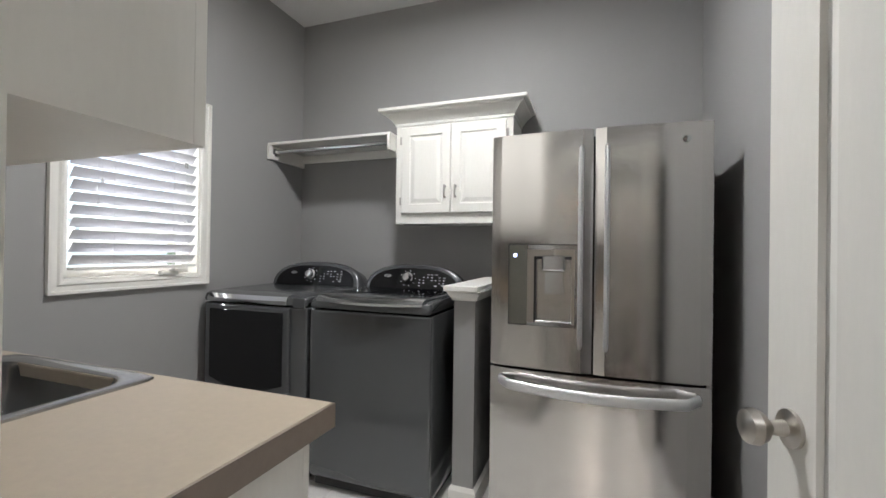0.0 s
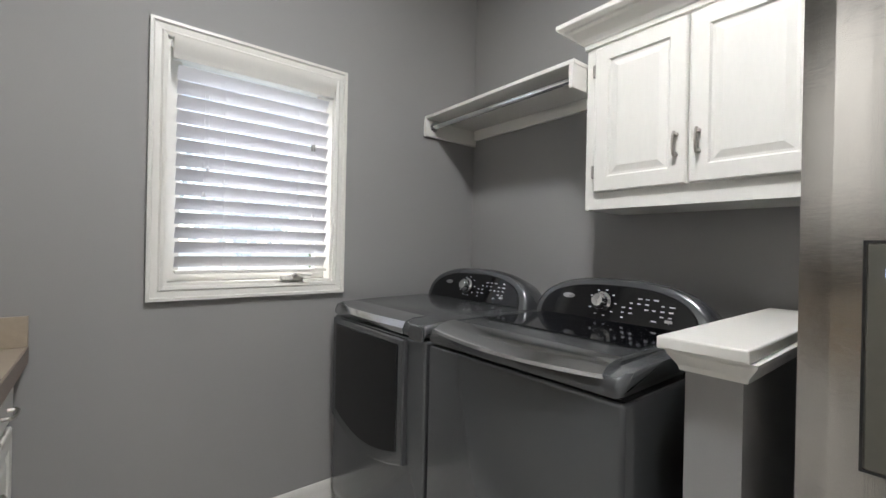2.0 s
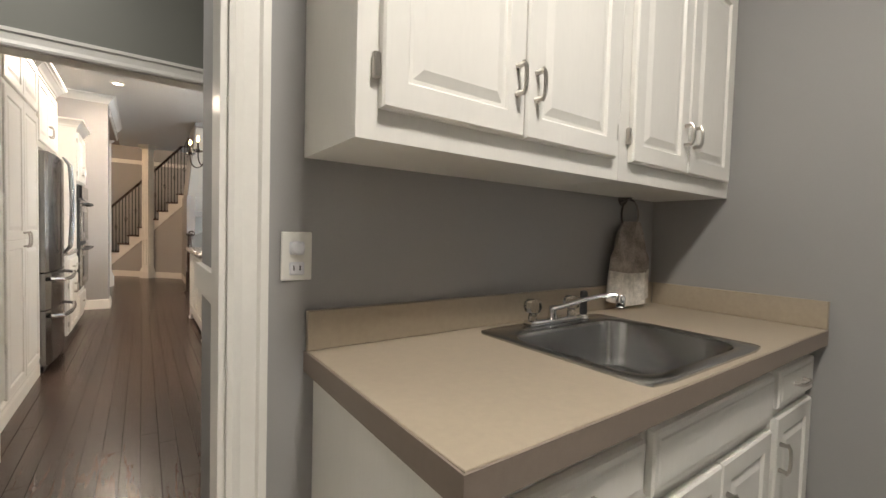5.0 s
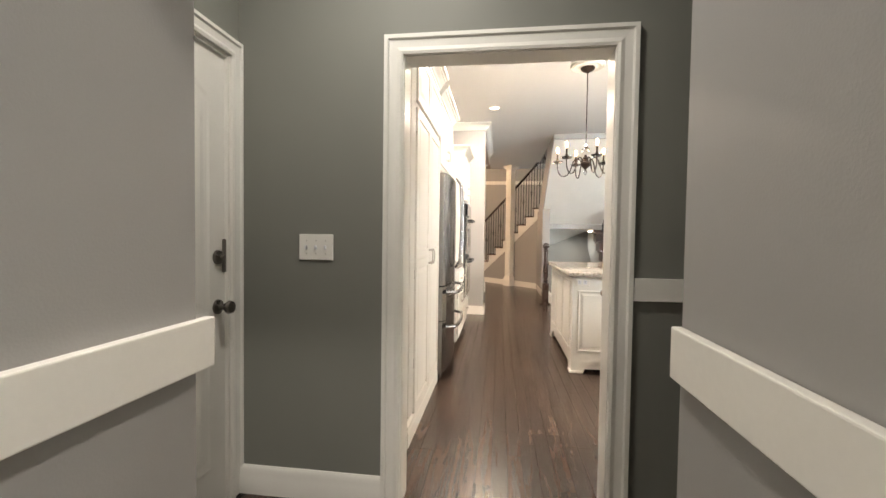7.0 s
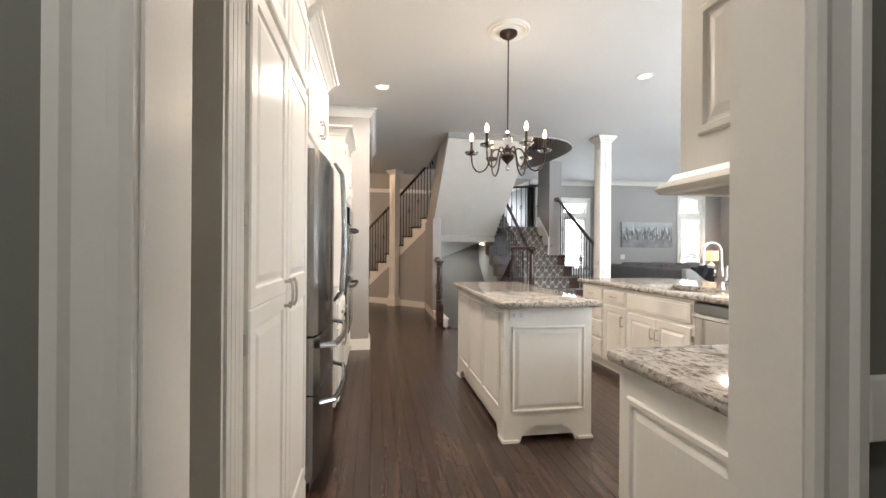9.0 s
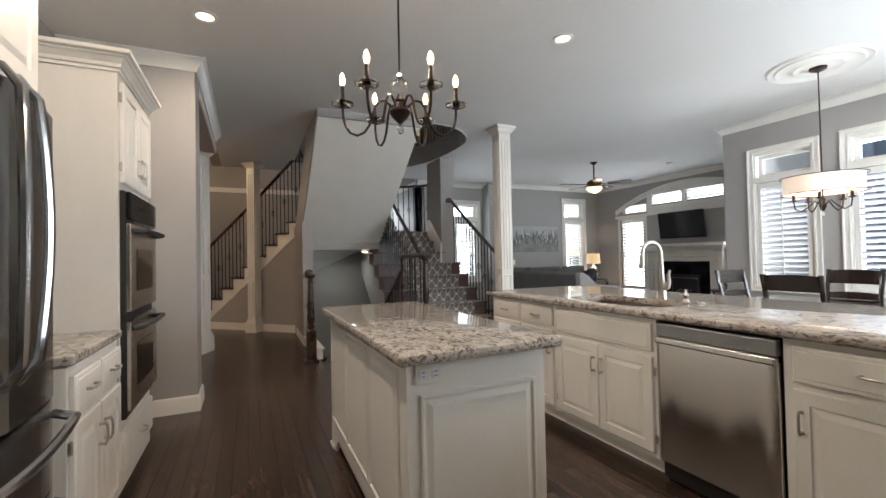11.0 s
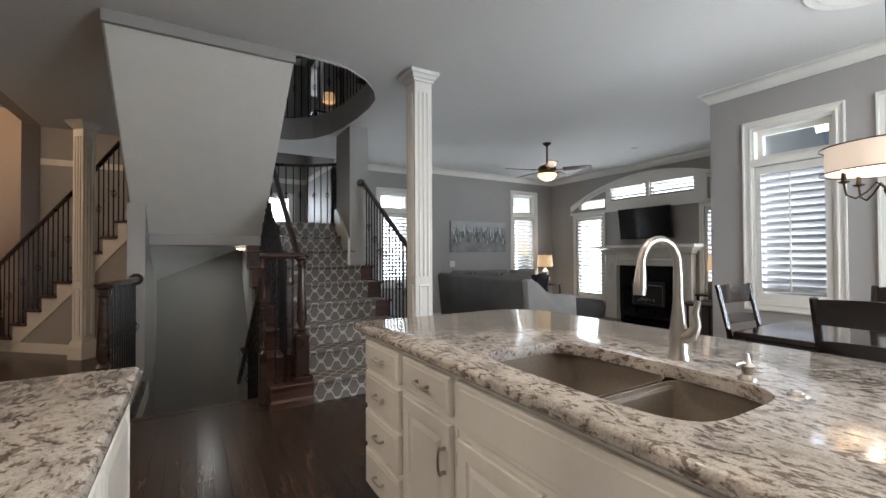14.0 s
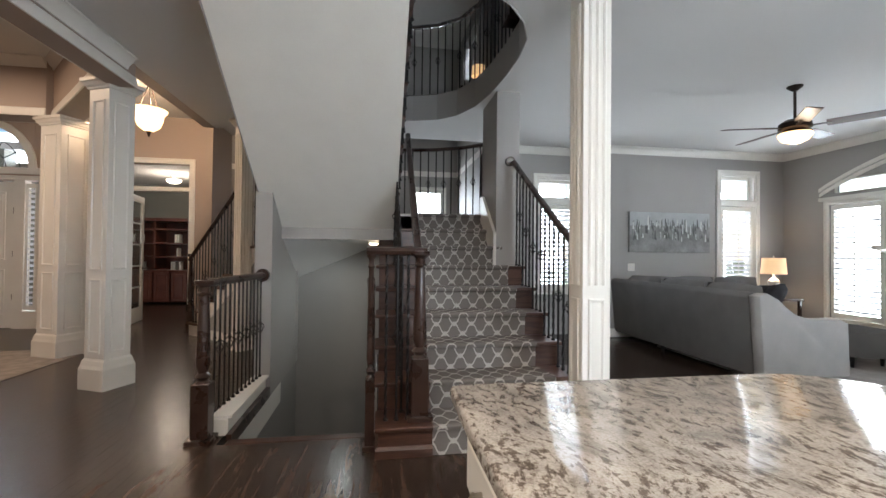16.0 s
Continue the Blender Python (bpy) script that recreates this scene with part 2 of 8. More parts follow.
def trellis(name):
    """Grey-brown carpet with a pale trellis woven in."""
    m, N, L, B = nodes_of(name)
    tc, sp = N.new("ShaderNodeTexCoord"), N.new("ShaderNodeSeparateXYZ")
    L.new(tc.outputs["Object"], sp.inputs[0])

    def math_(op, a, b=None, c=None):
        n = N.new("ShaderNodeMath")
        n.operation = op
        for i, v in enumerate((a, b, c)):
            if v is None:
                continue
            if isinstance(v, (int, float)):
                n.inputs[i].default_value = v
            else:
                L.new(v, n.inputs[i])
        return n.outputs[0]

    u = math_("MULTIPLY", sp.outputs[0], 2 * math.pi / 0.15)
    run = math_("SUBTRACT", sp.outputs[2], sp.outputs[1])
    v = math_("MULTIPLY", run, 2 * math.pi / 0.16)
    cu, cv = math_("COSINE", u), math_("COSINE", v)
    ss = math_("ABSOLUTE", math_("MULTIPLY", math_("SINE", u), math_("SINE", v)))
    wave = math_("MULTIPLY", math_("MULTIPLY", ss, math_("SUBTRACT", cu, cv)), 0.45)
    f = math_("ABSOLUTE", math_("ADD", math_("ADD", cu, cv), wave))
    line = math_("LESS_THAN", f, 0.3)
    fuzz = N.new("ShaderNodeTexNoise")
    fuzz.inputs["Scale"].default_value = 300
    L.new(tc.outputs["Object"], fuzz.inputs[0])
    mx = N.new("ShaderNodeMix")
    mx.data_type = "RGBA"
    L.new(line, mx.inputs[0])
    mx.inputs[6].default_value, mx.inputs[7].default_value = (0.185, 0.165, 0.152, 1), (0.53, 0.5, 0.465, 1)
    m2 = N.new("ShaderNodeMix")
    m2.data_type, m2.blend_type = "RGBA", "MULTIPLY"
    m2.inputs[0].default_value = 0.35
    L.new(mx.outputs[2], m2.inputs[6]), L.new(fuzz.outputs[0], m2.inputs[7])
    L.new(m2.outputs[2], B.inputs["Base Color"])
    B.inputs["Roughness"].default_value = 0.95
    b = N.new("ShaderNodeBump")
    b.inputs["Strength"].default_value, b.inputs["Distance"].default_value = 0.6, 0.003
    L.new(fuzz.outputs[0], b.inputs["Height"])
    L.new(b.outputs[0], B.inputs["Normal"])
    return m


PAINT = mat("wall_paint", (0.325, 0.318, 0.308), 0.62, var=0.03, scale=1.2, bump=0.12, bscale=220)
# darker, slightly greener grey than wall_paint, used on hall and office walls
PAINTDARK = mat("wall_paint_dark", (0.2, 0.2, 0.178), 0.6, var=0.03, scale=1.2, bump=0.12, bscale=220)
KPAINT = mat("kitchen_paint", (0.36, 0.345, 0.33), 0.62, var=0.03, scale=1.2, bump=0.12, bscale=220)
FOYPAINT = mat("foyer_paint", (0.42, 0.34, 0.29), 0.62, var=0.03, scale=1.2, bump=0.12, bscale=220)
CEIL = mat("ceiling_paint", (0.7, 0.69, 0.67), 0.8, var=0.02, scale=1.0, bump=0.1, bscale=150)
WHITE = mat("white_trim", (0.78, 0.76, 0.71), 0.32, var=0.03, scale=4, bump=0.05, bscale=90)
CAB = mat("cabinet_paint", (0.79, 0.77, 0.72), 0.3, var=0.035, scale=5, bump=0.06, bscale=100, stretch=(1, 1, 0.2))
TILE = mat("white_tile", (0.62, 0.6, 0.57), 0.25, var=0.08, scale=6, bump=0.03)
LAMIN = mat("beige_laminate", (0.395, 0.33, 0.25), 0.42, var=0.05, scale=60, bump=0.08, bscale=500)
LAMEDGE = mat("laminate_edge", (0.25, 0.2, 0.165), 0.45, var=0.05, scale=60, bump=0.05, bscale=500)
GRANITE = granite("granite")
STEEL = mat("brushed_steel", (0.6, 0.58, 0.55), 0.2, 1.0, var=0.1, scale=2, bump=0.2, bscale=120, stretch=(1, 1, 14), rvar=0.06)
STEELW = mat("appliance_steel", (0.66, 0.635, 0.6), 0.13, 1.0, var=0.05, scale=0.7, bump=0.03, bscale=150, stretch=(9, 9, 0.2), rvar=0.02, wave=0.03, brushed=0.8)
STEELV = mat("fridge_steel", (0.66, 0.64, 0.615), 0.11, 1.0, var=0.04, scale=0.6, bump=0.03, bscale=110, stretch=(9, 9, 0.08), rvar=0.03, wave=0.016, brushed=0.75)
SINK = mat("sink_steel", (0.44, 0.44, 0.44), 0.22, 1.0, var=0.06, scale=6, bump=0.05, bscale=160)
NICKEL = mat("brushed_nickel", (0.5, 0.47, 0.43), 0.3, 1.0, var=0.05, bump=0.02)
CHROME = mat("chrome", (0.75, 0.75, 0.75), 0.06, 1.0, var=0.02, bump=0, rvar=0.02)
BLACK = mat("black_gloss", (0.004, 0.004, 0.005), 0.07, var=0.2, bump=0, rvar=0.02, coat=0.0)
BLACKM = mat("black_matt", (0.018, 0.018, 0.018), 0.5, var=0.1, bump=0.03)
GRAPH = mat("graphite_enamel", (0.14, 0.145, 0.15), 0.22, 0.65, var=0.05, scale=2, bump=0.02, bscale=300, coat=0.35)
SILVER = mat("silver_trim", (0.55, 0.56, 0.57), 0.16, 1.0, var=0.05, bump=0.01)
IRON = mat("black_iron", (0.011, 0.01, 0.01), 0.4, 0.2, var=0.15, bump=0.1)
BRONZE = mat("oiled_bronze", (0.045, 0.032, 0.026), 0.32, 0.8, var=0.2, bump=0.05)
GLASS = mat("clear_glass", (0.95, 0.97, 0.97), 0.02, var=0.01, bump=0, rvar=0.01, trans=1.0)
CRYSTAL = mat("crystal", (0.95, 0.95, 0.95), 0.02, var=0.01, bump=0, rvar=0.01, trans=1.0, ior=1.5)
STAIRWOOD = wood("stair_wood", (0.035, 0.014, 0.009), (0.09, 0.04, 0.026), 0.38, axis=0, coat=0.05)
RAILWOOD = mat("rail_wood", (0.035, 0.018, 0.013), 0.28, var=0.3, scale=5, bump=0.05, coat=0.4, stretch=(1, 1, 1))
FLOORWOOD = wood("dark_oak", (0.02, 0.012, 0.0092), (0.07, 0.044, 0.033), 0.27, axis=1, per_object=0.22, coat=0.06, ring=6.0, grain=30, rings=0.6, count=7.0)
GAP = mat("floor_gap", (0.008, 0.006, 0.005), 0.8, var=0.1)
CARPET = trellis("trellis_carpet")
FABRIC = mat("grey_fabric", (0.165, 0.162, 0.16), 0.95, var=0.1, scale=5, bump=0.5, bscale=600)
# paler copy of grey_fabric: light on the sofa arm put into the colour
FABRICLIT = mat("grey_fabric_lit", (0.46, 0.45, 0.44), 0.95, var=0.08, scale=5, bump=0.5, bscale=600)
FABRICD = mat("dark_cushion", (0.03, 0.03, 0.035), 0.9, var=0.1, bump=0.4, bscale=500)
RUG = mat("rug", (0.3, 0.27, 0.25), 0.95, var=0.25, scale=9, bump=0.6, bscale=400)
GRANSINK = mat("brown_composite", (0.19, 0.16, 0.13), 0.45, var=0.12, scale=90, bump=0.1, bscale=400)
SLAT = mat("white_slat", (0.72, 0.72, 0.75), 0.4, var=0.02, bump=0.02)
SCREEN = mat("dark_screen", (0.008, 0.008, 0.01), 0.12, var=0.1, bump=0)
GLOW = mat("bulb", (1, 0.9, 0.7), 0.4, bump=0, emit=(1.0, 0.56, 0.22), power=14)
GLOWCAN = mat("can_lens", (1, 0.95, 0.85), 0.4, bump=0, emit=(1.0, 0.82, 0.6), power=5)
SHADE = mat("lit_shade", (0.8, 0.7, 0.58), 0.8, bump=0.2, emit=(1.0, 0.8, 0.64), power=0.45)
SHADEW = mat("lit_alabaster", (0.9, 0.75, 0.55), 0.5, bump=0.02, emit=(1.0, 0.66, 0.34), power=2.2)
BOOKWOOD = mat("cherry", (0.09, 0.025, 0.015), 0.35, var=0.3, scale=4, bump=0.05)
CANVASB = mat("canvas_edge", (0.4, 0.4, 0.38), 0.8)
TOWEL = mat("towel_beige", (0.32, 0.275, 0.24), 0.95, var=0.45, scale=16, bump=0.9, bscale=150)
TOWELD = mat("towel_band", (0.62, 0.58, 0.52), 0.95, var=0.25, scale=40, bump=0.9, bscale=150)
BRONZEK = mat("dark_knob", (0.2, 0.18, 0.165), 0.28, 1.0, var=0.1, bump=0.02)
SIDING = mat("blue_siding", (0.3, 0.34, 0.42), 0.8, var=0.08, scale=2, bump=0.2, bscale=20, stretch=(1, 1, 8))
GROUND = mat("lawn", (0.1, 0.13, 0.045), 0.95, var=0.4, scale=2, bump=0.8, bscale=30)
LEAF = mat("leaf", (0.06, 0.1, 0.03), 0.7, var=0.4, scale=3, bump=0.2)
BARK = mat("bark", (0.1, 0.08, 0.07), 0.9, var=0.3, scale=20, bump=0.8, bscale=60)


# ---- builders ----
def link(name, bm, material, parent=None, label="", smooth=False, kind="", bevel=0.0):
    me = bpy.data.meshes.new(name)
    bmesh.ops.recalc_face_normals(bm, faces=bm.faces)
    if smooth:
        for f in bm.faces:
            f.smooth = True
    bm.to_mesh(me)
    bm.free()
    if smooth:
        me.set_sharp_from_angle(angle=radians(40))
    me.materials.append(material)
    ob = new(name, me)
    if parent:
        ob.parent = parent
    if bevel:
        md = ob.modifiers.new("bevel", "BEVEL")
        md.width, md.segments, md.limit_method = bevel, 2, "ANGLE"
    return tagged(ob, label, kind=kind)


def part(name, bm, material, parent, label="", smooth=False, bevel=0.0):
    return link(name, bm, material, parent, label, smooth, "", bevel)


def thing(name, at, label, category, group="", rz=0):
    ob = new(name)
    ob.empty_display_size = 0.1
    ob.matrix_basis = pose(*at, 0, 0, rz)
    return tagged(ob, label, category, group)


def box(bm, x0, x1, y0, y1, z0, z1):
    if x0 > x1:
        x0, x1 = x1, x0
    if y0 > y1:
        y0, y1 = y1, y0
    if z0 > z1:
        z0, z1 = z1, z0
    v = [bm.verts.new(p) for p in ((x0, y0, z0), (x1, y0, z0), (x1, y1, z0), (x0, y1, z0), (x0, y0, z1), (x1, y0, z1), (x1, y1, z1), (x0, y1, z1))]
    for f in ((0, 3, 2, 1), (4, 5, 6, 7), (0, 1, 5, 4), (1, 2, 6, 5), (2, 3, 7, 6), (3, 0, 4, 7)):
        bm.faces.new([v[i] for i in f])
    return v


def boxed(*b):
    bm = bmesh.new()
    for q in b:
        box(bm, *q)
    return bm


def rbox(x0, x1, y0, y1, z0, z1, r=0.01, seg=2):
    """A box with rounded edges."""
    bm = boxed((x0, x1, y0, y1, z0, z1))
    bmesh.ops.bevel(bm, geom=list(bm.edges), offset=r, segments=seg, profile=0.5, affect="EDGES")
    return bm


def loft(bm, loops, cap0=True, cap1=True, closed=True):
    rings = [[bm.verts.new(p) for p in lp] for lp in loops]
    n = len(rings[0])
    for a, b in zip(rings, rings[1:]):
        for i in range(n if closed else n - 1):
            bm.faces.new((a[i], a[(i + 1) % n], b[(i + 1) % n], b[i]))
    if cap0:
        bm.faces.new(rings[0][::-1])
    if cap1:
        bm.faces.new(rings[-1])


def lathe(bm, prof, c=(0, 0, 0), seg=16):
    loops = []
    for r, z in prof:
        r = max(r, 0.0004)
        loops.append([(c[0] + r * math.cos(2 * math.pi * i / seg), c[1] + r * math.sin(2 * math.pi * i / seg), c[2] + z) for i in range(seg)])
    loft(bm, loops)
    return bm


def lathed(prof, c=(0, 0, 0), seg=16):
    return lathe(bmesh.new(), prof, c, seg)


def tube(bm, pts, r, seg=8, flat=1.0):
    """A swept round bar through pts; r is one radius or one for each point."""
    pts = [Vector(p) for p in pts]
    rs = r if isinstance(r, (list, tuple)) else [r] * len(pts)
    loops, ref = [], None
    for i, p in enumerate(pts):
        t = (pts[min(i + 1, len(pts) - 1)] - pts[max(i - 1, 0)]).normalized()
        if ref is None:
            ref = Vector((0, 0, 1)) if abs(t.z) < 0.9 else Vector((1, 0, 0))
        a = t.cross(ref).normalized()
        b = a.cross(t).normalized()
        ref = b
        loops.append([tuple(p + a * rs[i] * math.cos(2 * math.pi * k / seg) + b * rs[i] * flat * math.sin(2 * math.pi * k / seg)) for k in range(seg)])
    loft(bm, loops)
    return bm


def tubed(pts, r, seg=8, flat=1.0):
    return tube(bmesh.new(), pts, r, seg, flat)


def prism(bm, poly, axis, a, b):
    """A polygon (pairs in the two other axes, in order) drawn out along an axis from a to b."""
    def at(p, v):
        q = list(p)
        q.insert(axis, v)
        return tuple(q)
    loft(bm, [[at(p, a) for p in poly], [at(p, b) for p in poly]])
    return bm


def prismed(poly, axis, a, b):
    return prism(bmesh.new(), poly, axis, a, b)


def sweep(bm, prof, path):
    """A moulding: profile pairs (out, up) swept along a plan path of (x, y, z); out is to the right of the way."""
    loops = []
    P = [Vector(p) for p in path]
    for i, p in enumerate(P):
        d0 = (P[i] - P[i - 1]) if i else (P[1] - P[0])
        d1 = (P[i + 1] - P[i]) if i < len(P) - 1 else d0
        d0.z = d1.z = 0
        n0, n1 = Vector((d0.y, -d0.x, 0)).normalized(), Vector((d1.y, -d1.x, 0)).normalized()
        n = (n0 + n1).normalized()
        k = 1 / max(0.3, n.dot(n0))
        loops.append([tuple(p + n * o * k + Vector((0, 0, u))) for o, u in prof])
    loft(bm, loops)
    return bm


def swept(prof, path):
    return sweep(bmesh.new(), prof, path)


def rect(x0, x1, z0, z1, y):
    return [(x0, y, z0), (x1, y, z0), (x1, y, z1), (x0, y, z1)]


def panel_bm(bm, x0, x1, z0, z1, t=0.02, frame_w=0.055, y=0.0, raised=True):
    """A cabinet front in the local x-z plane that faces -y: routed edge, frame, groove and raised field."""
    w = min(frame_w, (x1 - x0) * 0.28, (z1 - z0) * 0.28)
    L = [(0, 0), (0, -t + 0.005), (0.005, -t)]
    if raised:
        L += [(w, -t), (w + 0.006, -t + 0.008), (w + 0.014, -t + 0.008), (w + 0.036, -t + 0.001)]
    else:
        L += [(0.018, -t), (0.022, -t - 0.003)]
    lim = min(x1 - x0, z1 - z0) / 2 - 0.004
    loft(bm, [rect(x0 + min(o, lim), x1 - min(o, lim), z0 + min(o, lim), z1 - min(o, lim), y + d) for o, d in L])
    return bm


def paneled(*a, **k):
    return panel_bm(bmesh.new(), *a, **k)


def pull(x, z, parent, vertical=True, L=0.1, y=-0.02, name="handle", material=None, out=0.03):
    """A bowed bar pull with two feet."""
    pts = []
    for i in range(7):
        s = i / 6 - 0.5
        d = y - out * (1 - (2 * s) ** 4 * 0.35)
        pts.append((x, d, z + s * L) if vertical else (x + s * L, d, z))
    bm = tubed(pts, 0.0052, 6)
    for s in (-0.42, 0.42):
        c = (x, y, z + s * L) if vertical else (x + s * L, y, z)
        tube(bm, [c, (c[0], y - out * 0.9, c[2])], [0.0075, 0.005], 6)
    return part(name, bm, material or NICKEL, parent, "brushed nickel bar pull", smooth=True)


def wall(name, axis, a, b, u0, u1, z0, z1, holes=(), material=None):
    """A wall in the plane axis (0: x, 1: y) from a to b thick, u0..u1 long, with holes (u0, u1, z0, z1) through it."""
    us = sorted({u0, u1, *(h[0] for h in holes), *(h[1] for h in holes)})
    zs = sorted({z0, z1, *(h[2] for h in holes), *(h[3] for h in holes)})
    bm = bmesh.new()
    cell = {}
    for i in range(len(us) - 1):
        for j in range(len(zs) - 1):
            c, d = (us[i] + us[i + 1]) / 2, (zs[j] + zs[j + 1]) / 2
            cell[i, j] = not any(h[0] < c < h[1] and h[2] < d < h[3] for h in holes)

    def v(p, u, z):
        return (p, u, z) if axis == 0 else (u, p, z)
    for (i, j), solid in cell.items():
        if not solid:
            continue
        A, B, C, D = us[i], us[i + 1], zs[j], zs[j + 1]
        for p in (a, b):
            bm.faces.new([bm.verts.new(v(p, *q)) for q in ((A, C), (B, C), (B, D), (A, D))])
        for (di, dj), ((p0, q0), (p1, q1)) in {(-1, 0): ((A, C), (A, D)), (1, 0): ((B, C), (B, D)), (0, -1): ((A, C), (B, C)), (0, 1): ((A, D), (B, D))}.items():
            if not cell.get((i + di, j + dj), False):
                bm.faces.new([bm.verts.new(v(*q)) for q in ((a, p0, q0), (a, p1, q1), (b, p1, q1), (b, p0, q0))])
    bmesh.ops.remove_doubles(bm, verts=bm.verts, dist=1e-5)
    return link(name, bm, material or PAINT, kind="structure")


# ---- the shell ----
CH = 3.01
XF = 0.86
wall("wall_laundry_west", 0, -2.25, -2.10, 1.27, 4.15, 0, CH, [(2.405, 3.085, 1.09, 2.045)])
wall("wall_laundry_north", 1, 4.0, 4.15, -2.10, 0.66, 0, CH)
wall("wall_laundry_east", 0, 0.66, 0.8, 1.39, 4.15, 0, CH)
wall("wall_laundry_south", 1, 1.27, 1.39, -2.10, 0.8, 0, CH, [(-0.27, 0.60, 0, 2.04)])
wall("wall_passage_west", 0, -0.92, -0.30, 0.62, 1.268, 0, CH, material=PAINT)
wall("wall_passage_east", 0, 0.60, 1.6, 0.73, 1.268, 0, CH, material=PAINT)
wall("wall_hall_east", 0, 1.26, 1.42, -0.4, 0.728, 0, CH, [(-0.33, 0.48, 0, 2.04)], PAINTDARK)
wall("wall_hall_west", 0, -1.75, -1.6, -0.4, 1.268, 0, CH, material=PAINTDARK)
# second hole: unseen opening added for the north fill lamp
wall("wall_hall_south", 1, -0.52, -0.4, -6.4, 1.6, 0, CH, [(-0.443, 0.483, 0, 2.048), (-5.35, -3.45, 0.85, 2.35)], PAINTDARK)
wall("wall_kitchen_east", 0, 1.2, 1.35, -5.56, -0.522, 0, CH, material=KPAINT)
wall("wall_kitchen_end", 1, -5.55, -5.22, 0.28, 1.198, 0, CH, material=KPAINT)
wall("wall_dining_west", 0, -6.4, -6.25, -4.77, -0.522, 0, CH, [(-4.38, -3.74, 0.8, 2.15), (-4.38, -3.74, 2.22, 2.53), (-3.40, -1.7, 0.8, 2.15), (-3.40, -1.7, 2.22, 2.53)], KPAINT)
wall("wall_family_north", 1, -4.77, -4.62, -8.9, -6.4, 0, CH, material=KPAINT)
wall("wall_family_west", 0, -8.9, -8.75, -9.6, -4.77, 0, CH, [(-8.86, -8.16, 0.38, 2.08), (-6.14, -5.44, 0.38, 2.08), (-7.96, -7.18, 2.39, 2.62), (-7.1, -6.29, 2.39, 2.62), (-8.83, -8.1, 2.25, 2.45), (-6.02, -5.3, 2.25, 2.45)], KPAINT)
wall("wall_family_south", 1, -9.75, -9.6, -8.9, -5.42, 0, CH, [(-8.2, -7.55, 0.72, 2.12), (-8.2, -7.55, 2.2, 2.64)], KPAINT)
wall("wall_family_jog", 0, -5.42, -5.30, -9.95, -9.6, 0, CH, material=KPAINT)
wall("wall_family_back", 1, -10.05, -9.9, -5.3, -3.6, 0, CH, [(-5.15, -4.5, 0.72, 2.1), (-5.15, -4.5, 2.18, 2.52)], KPAINT)
wall("wall_stair_hall_back", 1, -12.3, -12.15, -3.6, XF, 0, 5.6, [(-3.3, -2.7, 2.0, 2.6)], KPAINT)
# the high hole is out of view, added to let the fill lamp in
wall("wall_stair_hall_side", 0, -3.72, -3.6, -12.3, -9.9, 0, 5.6, [(-11.55, -10.45, 4.35, 5.35)], KPAINT)
wall("wall_foyer_south", 1, -11.35, -11.2, XF, 5.2, 0, 4.0, [(1.22, 2.24, 0, 2.76), (3.46, 5.14, 0, 2.4), (3.55, 5.07, 2.6, 3.36)], FOYPAINT)
wall("wall_foyer_corner", 0, XF, XF + 0.12, -12.3, -11.352, 0, 5.6, material=FOYPAINT)
wall("wall_foyer_east", 0, 5.2, 5.35, -11.35, -5.4, 0, 4.0, (), FOYPAINT)
wall("wall_foyer_upper", 0, 0.3, 0.45, -9.75, -5.55, CH, 4.0, material=FOYPAINT)
wall("wall_foyer_north", 1, -5.55, -5.41, 1.352, 5.35, 0, 4.0, material=FOYPAINT)
wall("wall_office_back", 1, -15.1, -15.0, 0.9, 4.2, 0, 2.93, material=PAINTDARK)
wall("wall_office_west", 0, 0.9, 1.0, -15.0, -12.3, 0, 2.93, material=PAINTDARK)
wall("wall_office_east", 0, 4.1, 4.2, -15.0, -11.352, 0, 2.93, material=PAINTDARK)


def slab(name, polys, z0, z1, material):
    bm = bmesh.new()
    for p in polys:
        prism(bm, p, 2, z0, z1)
    return link(name, bm, material, kind="structure")


HOLE = [(-0.87, -6.02), (-2.15, -6.02), (-2.4, -6.025), (-2.63, -6.07), (-2.85, -6.22), (-3.02, -6.42), (-3.13, -6.65), (-3.17, -6.95), (-3.17, -7.35), (-3.14, -7.8), (-3.07, -8.2), (-2.92, -8.55), (-2.7, -8.76), (-2.4, -8.86), (-1.95, -8.88), (-0.87, -8.88)]
ceil_polys = [[(-6.4, -4.62), (-6.4, -0.4), (0.3, -0.4), (0.3, -4.62)], [(0.3, -0.4), (1.35, -0.4), (1.35, -5.41), (0.3, -5.41)],
              [(-8.9, -6.02), (-8.9, -4.62), (0.3, -4.62), (0.3, -6.02)],
              [(-0.87, -6.02), (0.3, -6.02), (0.3, -8.88), (-0.87, -8.88)],
              [(-8.9, -9.75), (-8.9, -8.88), (0.3, -8.88), (0.3, -9.75)], [(-5.42, -10.05), (-5.42, -9.75), (-3.6, -9.75), (-3.6, -10.05)]]
for a, b in zip(HOLE[1:-1], HOLE[2:]):
    if abs(a[1] - b[1]) > 1e-4:
        ceil_polys.append([a, b, (-8.9, b[1]), (-8.9, a[1])])
slab("ceiling_main", ceil_polys, CH, CH + 0.3, CEIL)
slab("ceiling_laundry", [[(-2.25, 1.27), (0.8, 1.27), (0.8, 4.15), (-2.25, 4.15)], [(-1.75, -0.4), (1.6, -0.4), (1.6, 1.27), (-1.75, 1.27)]], CH, CH + 0.15, CEIL)
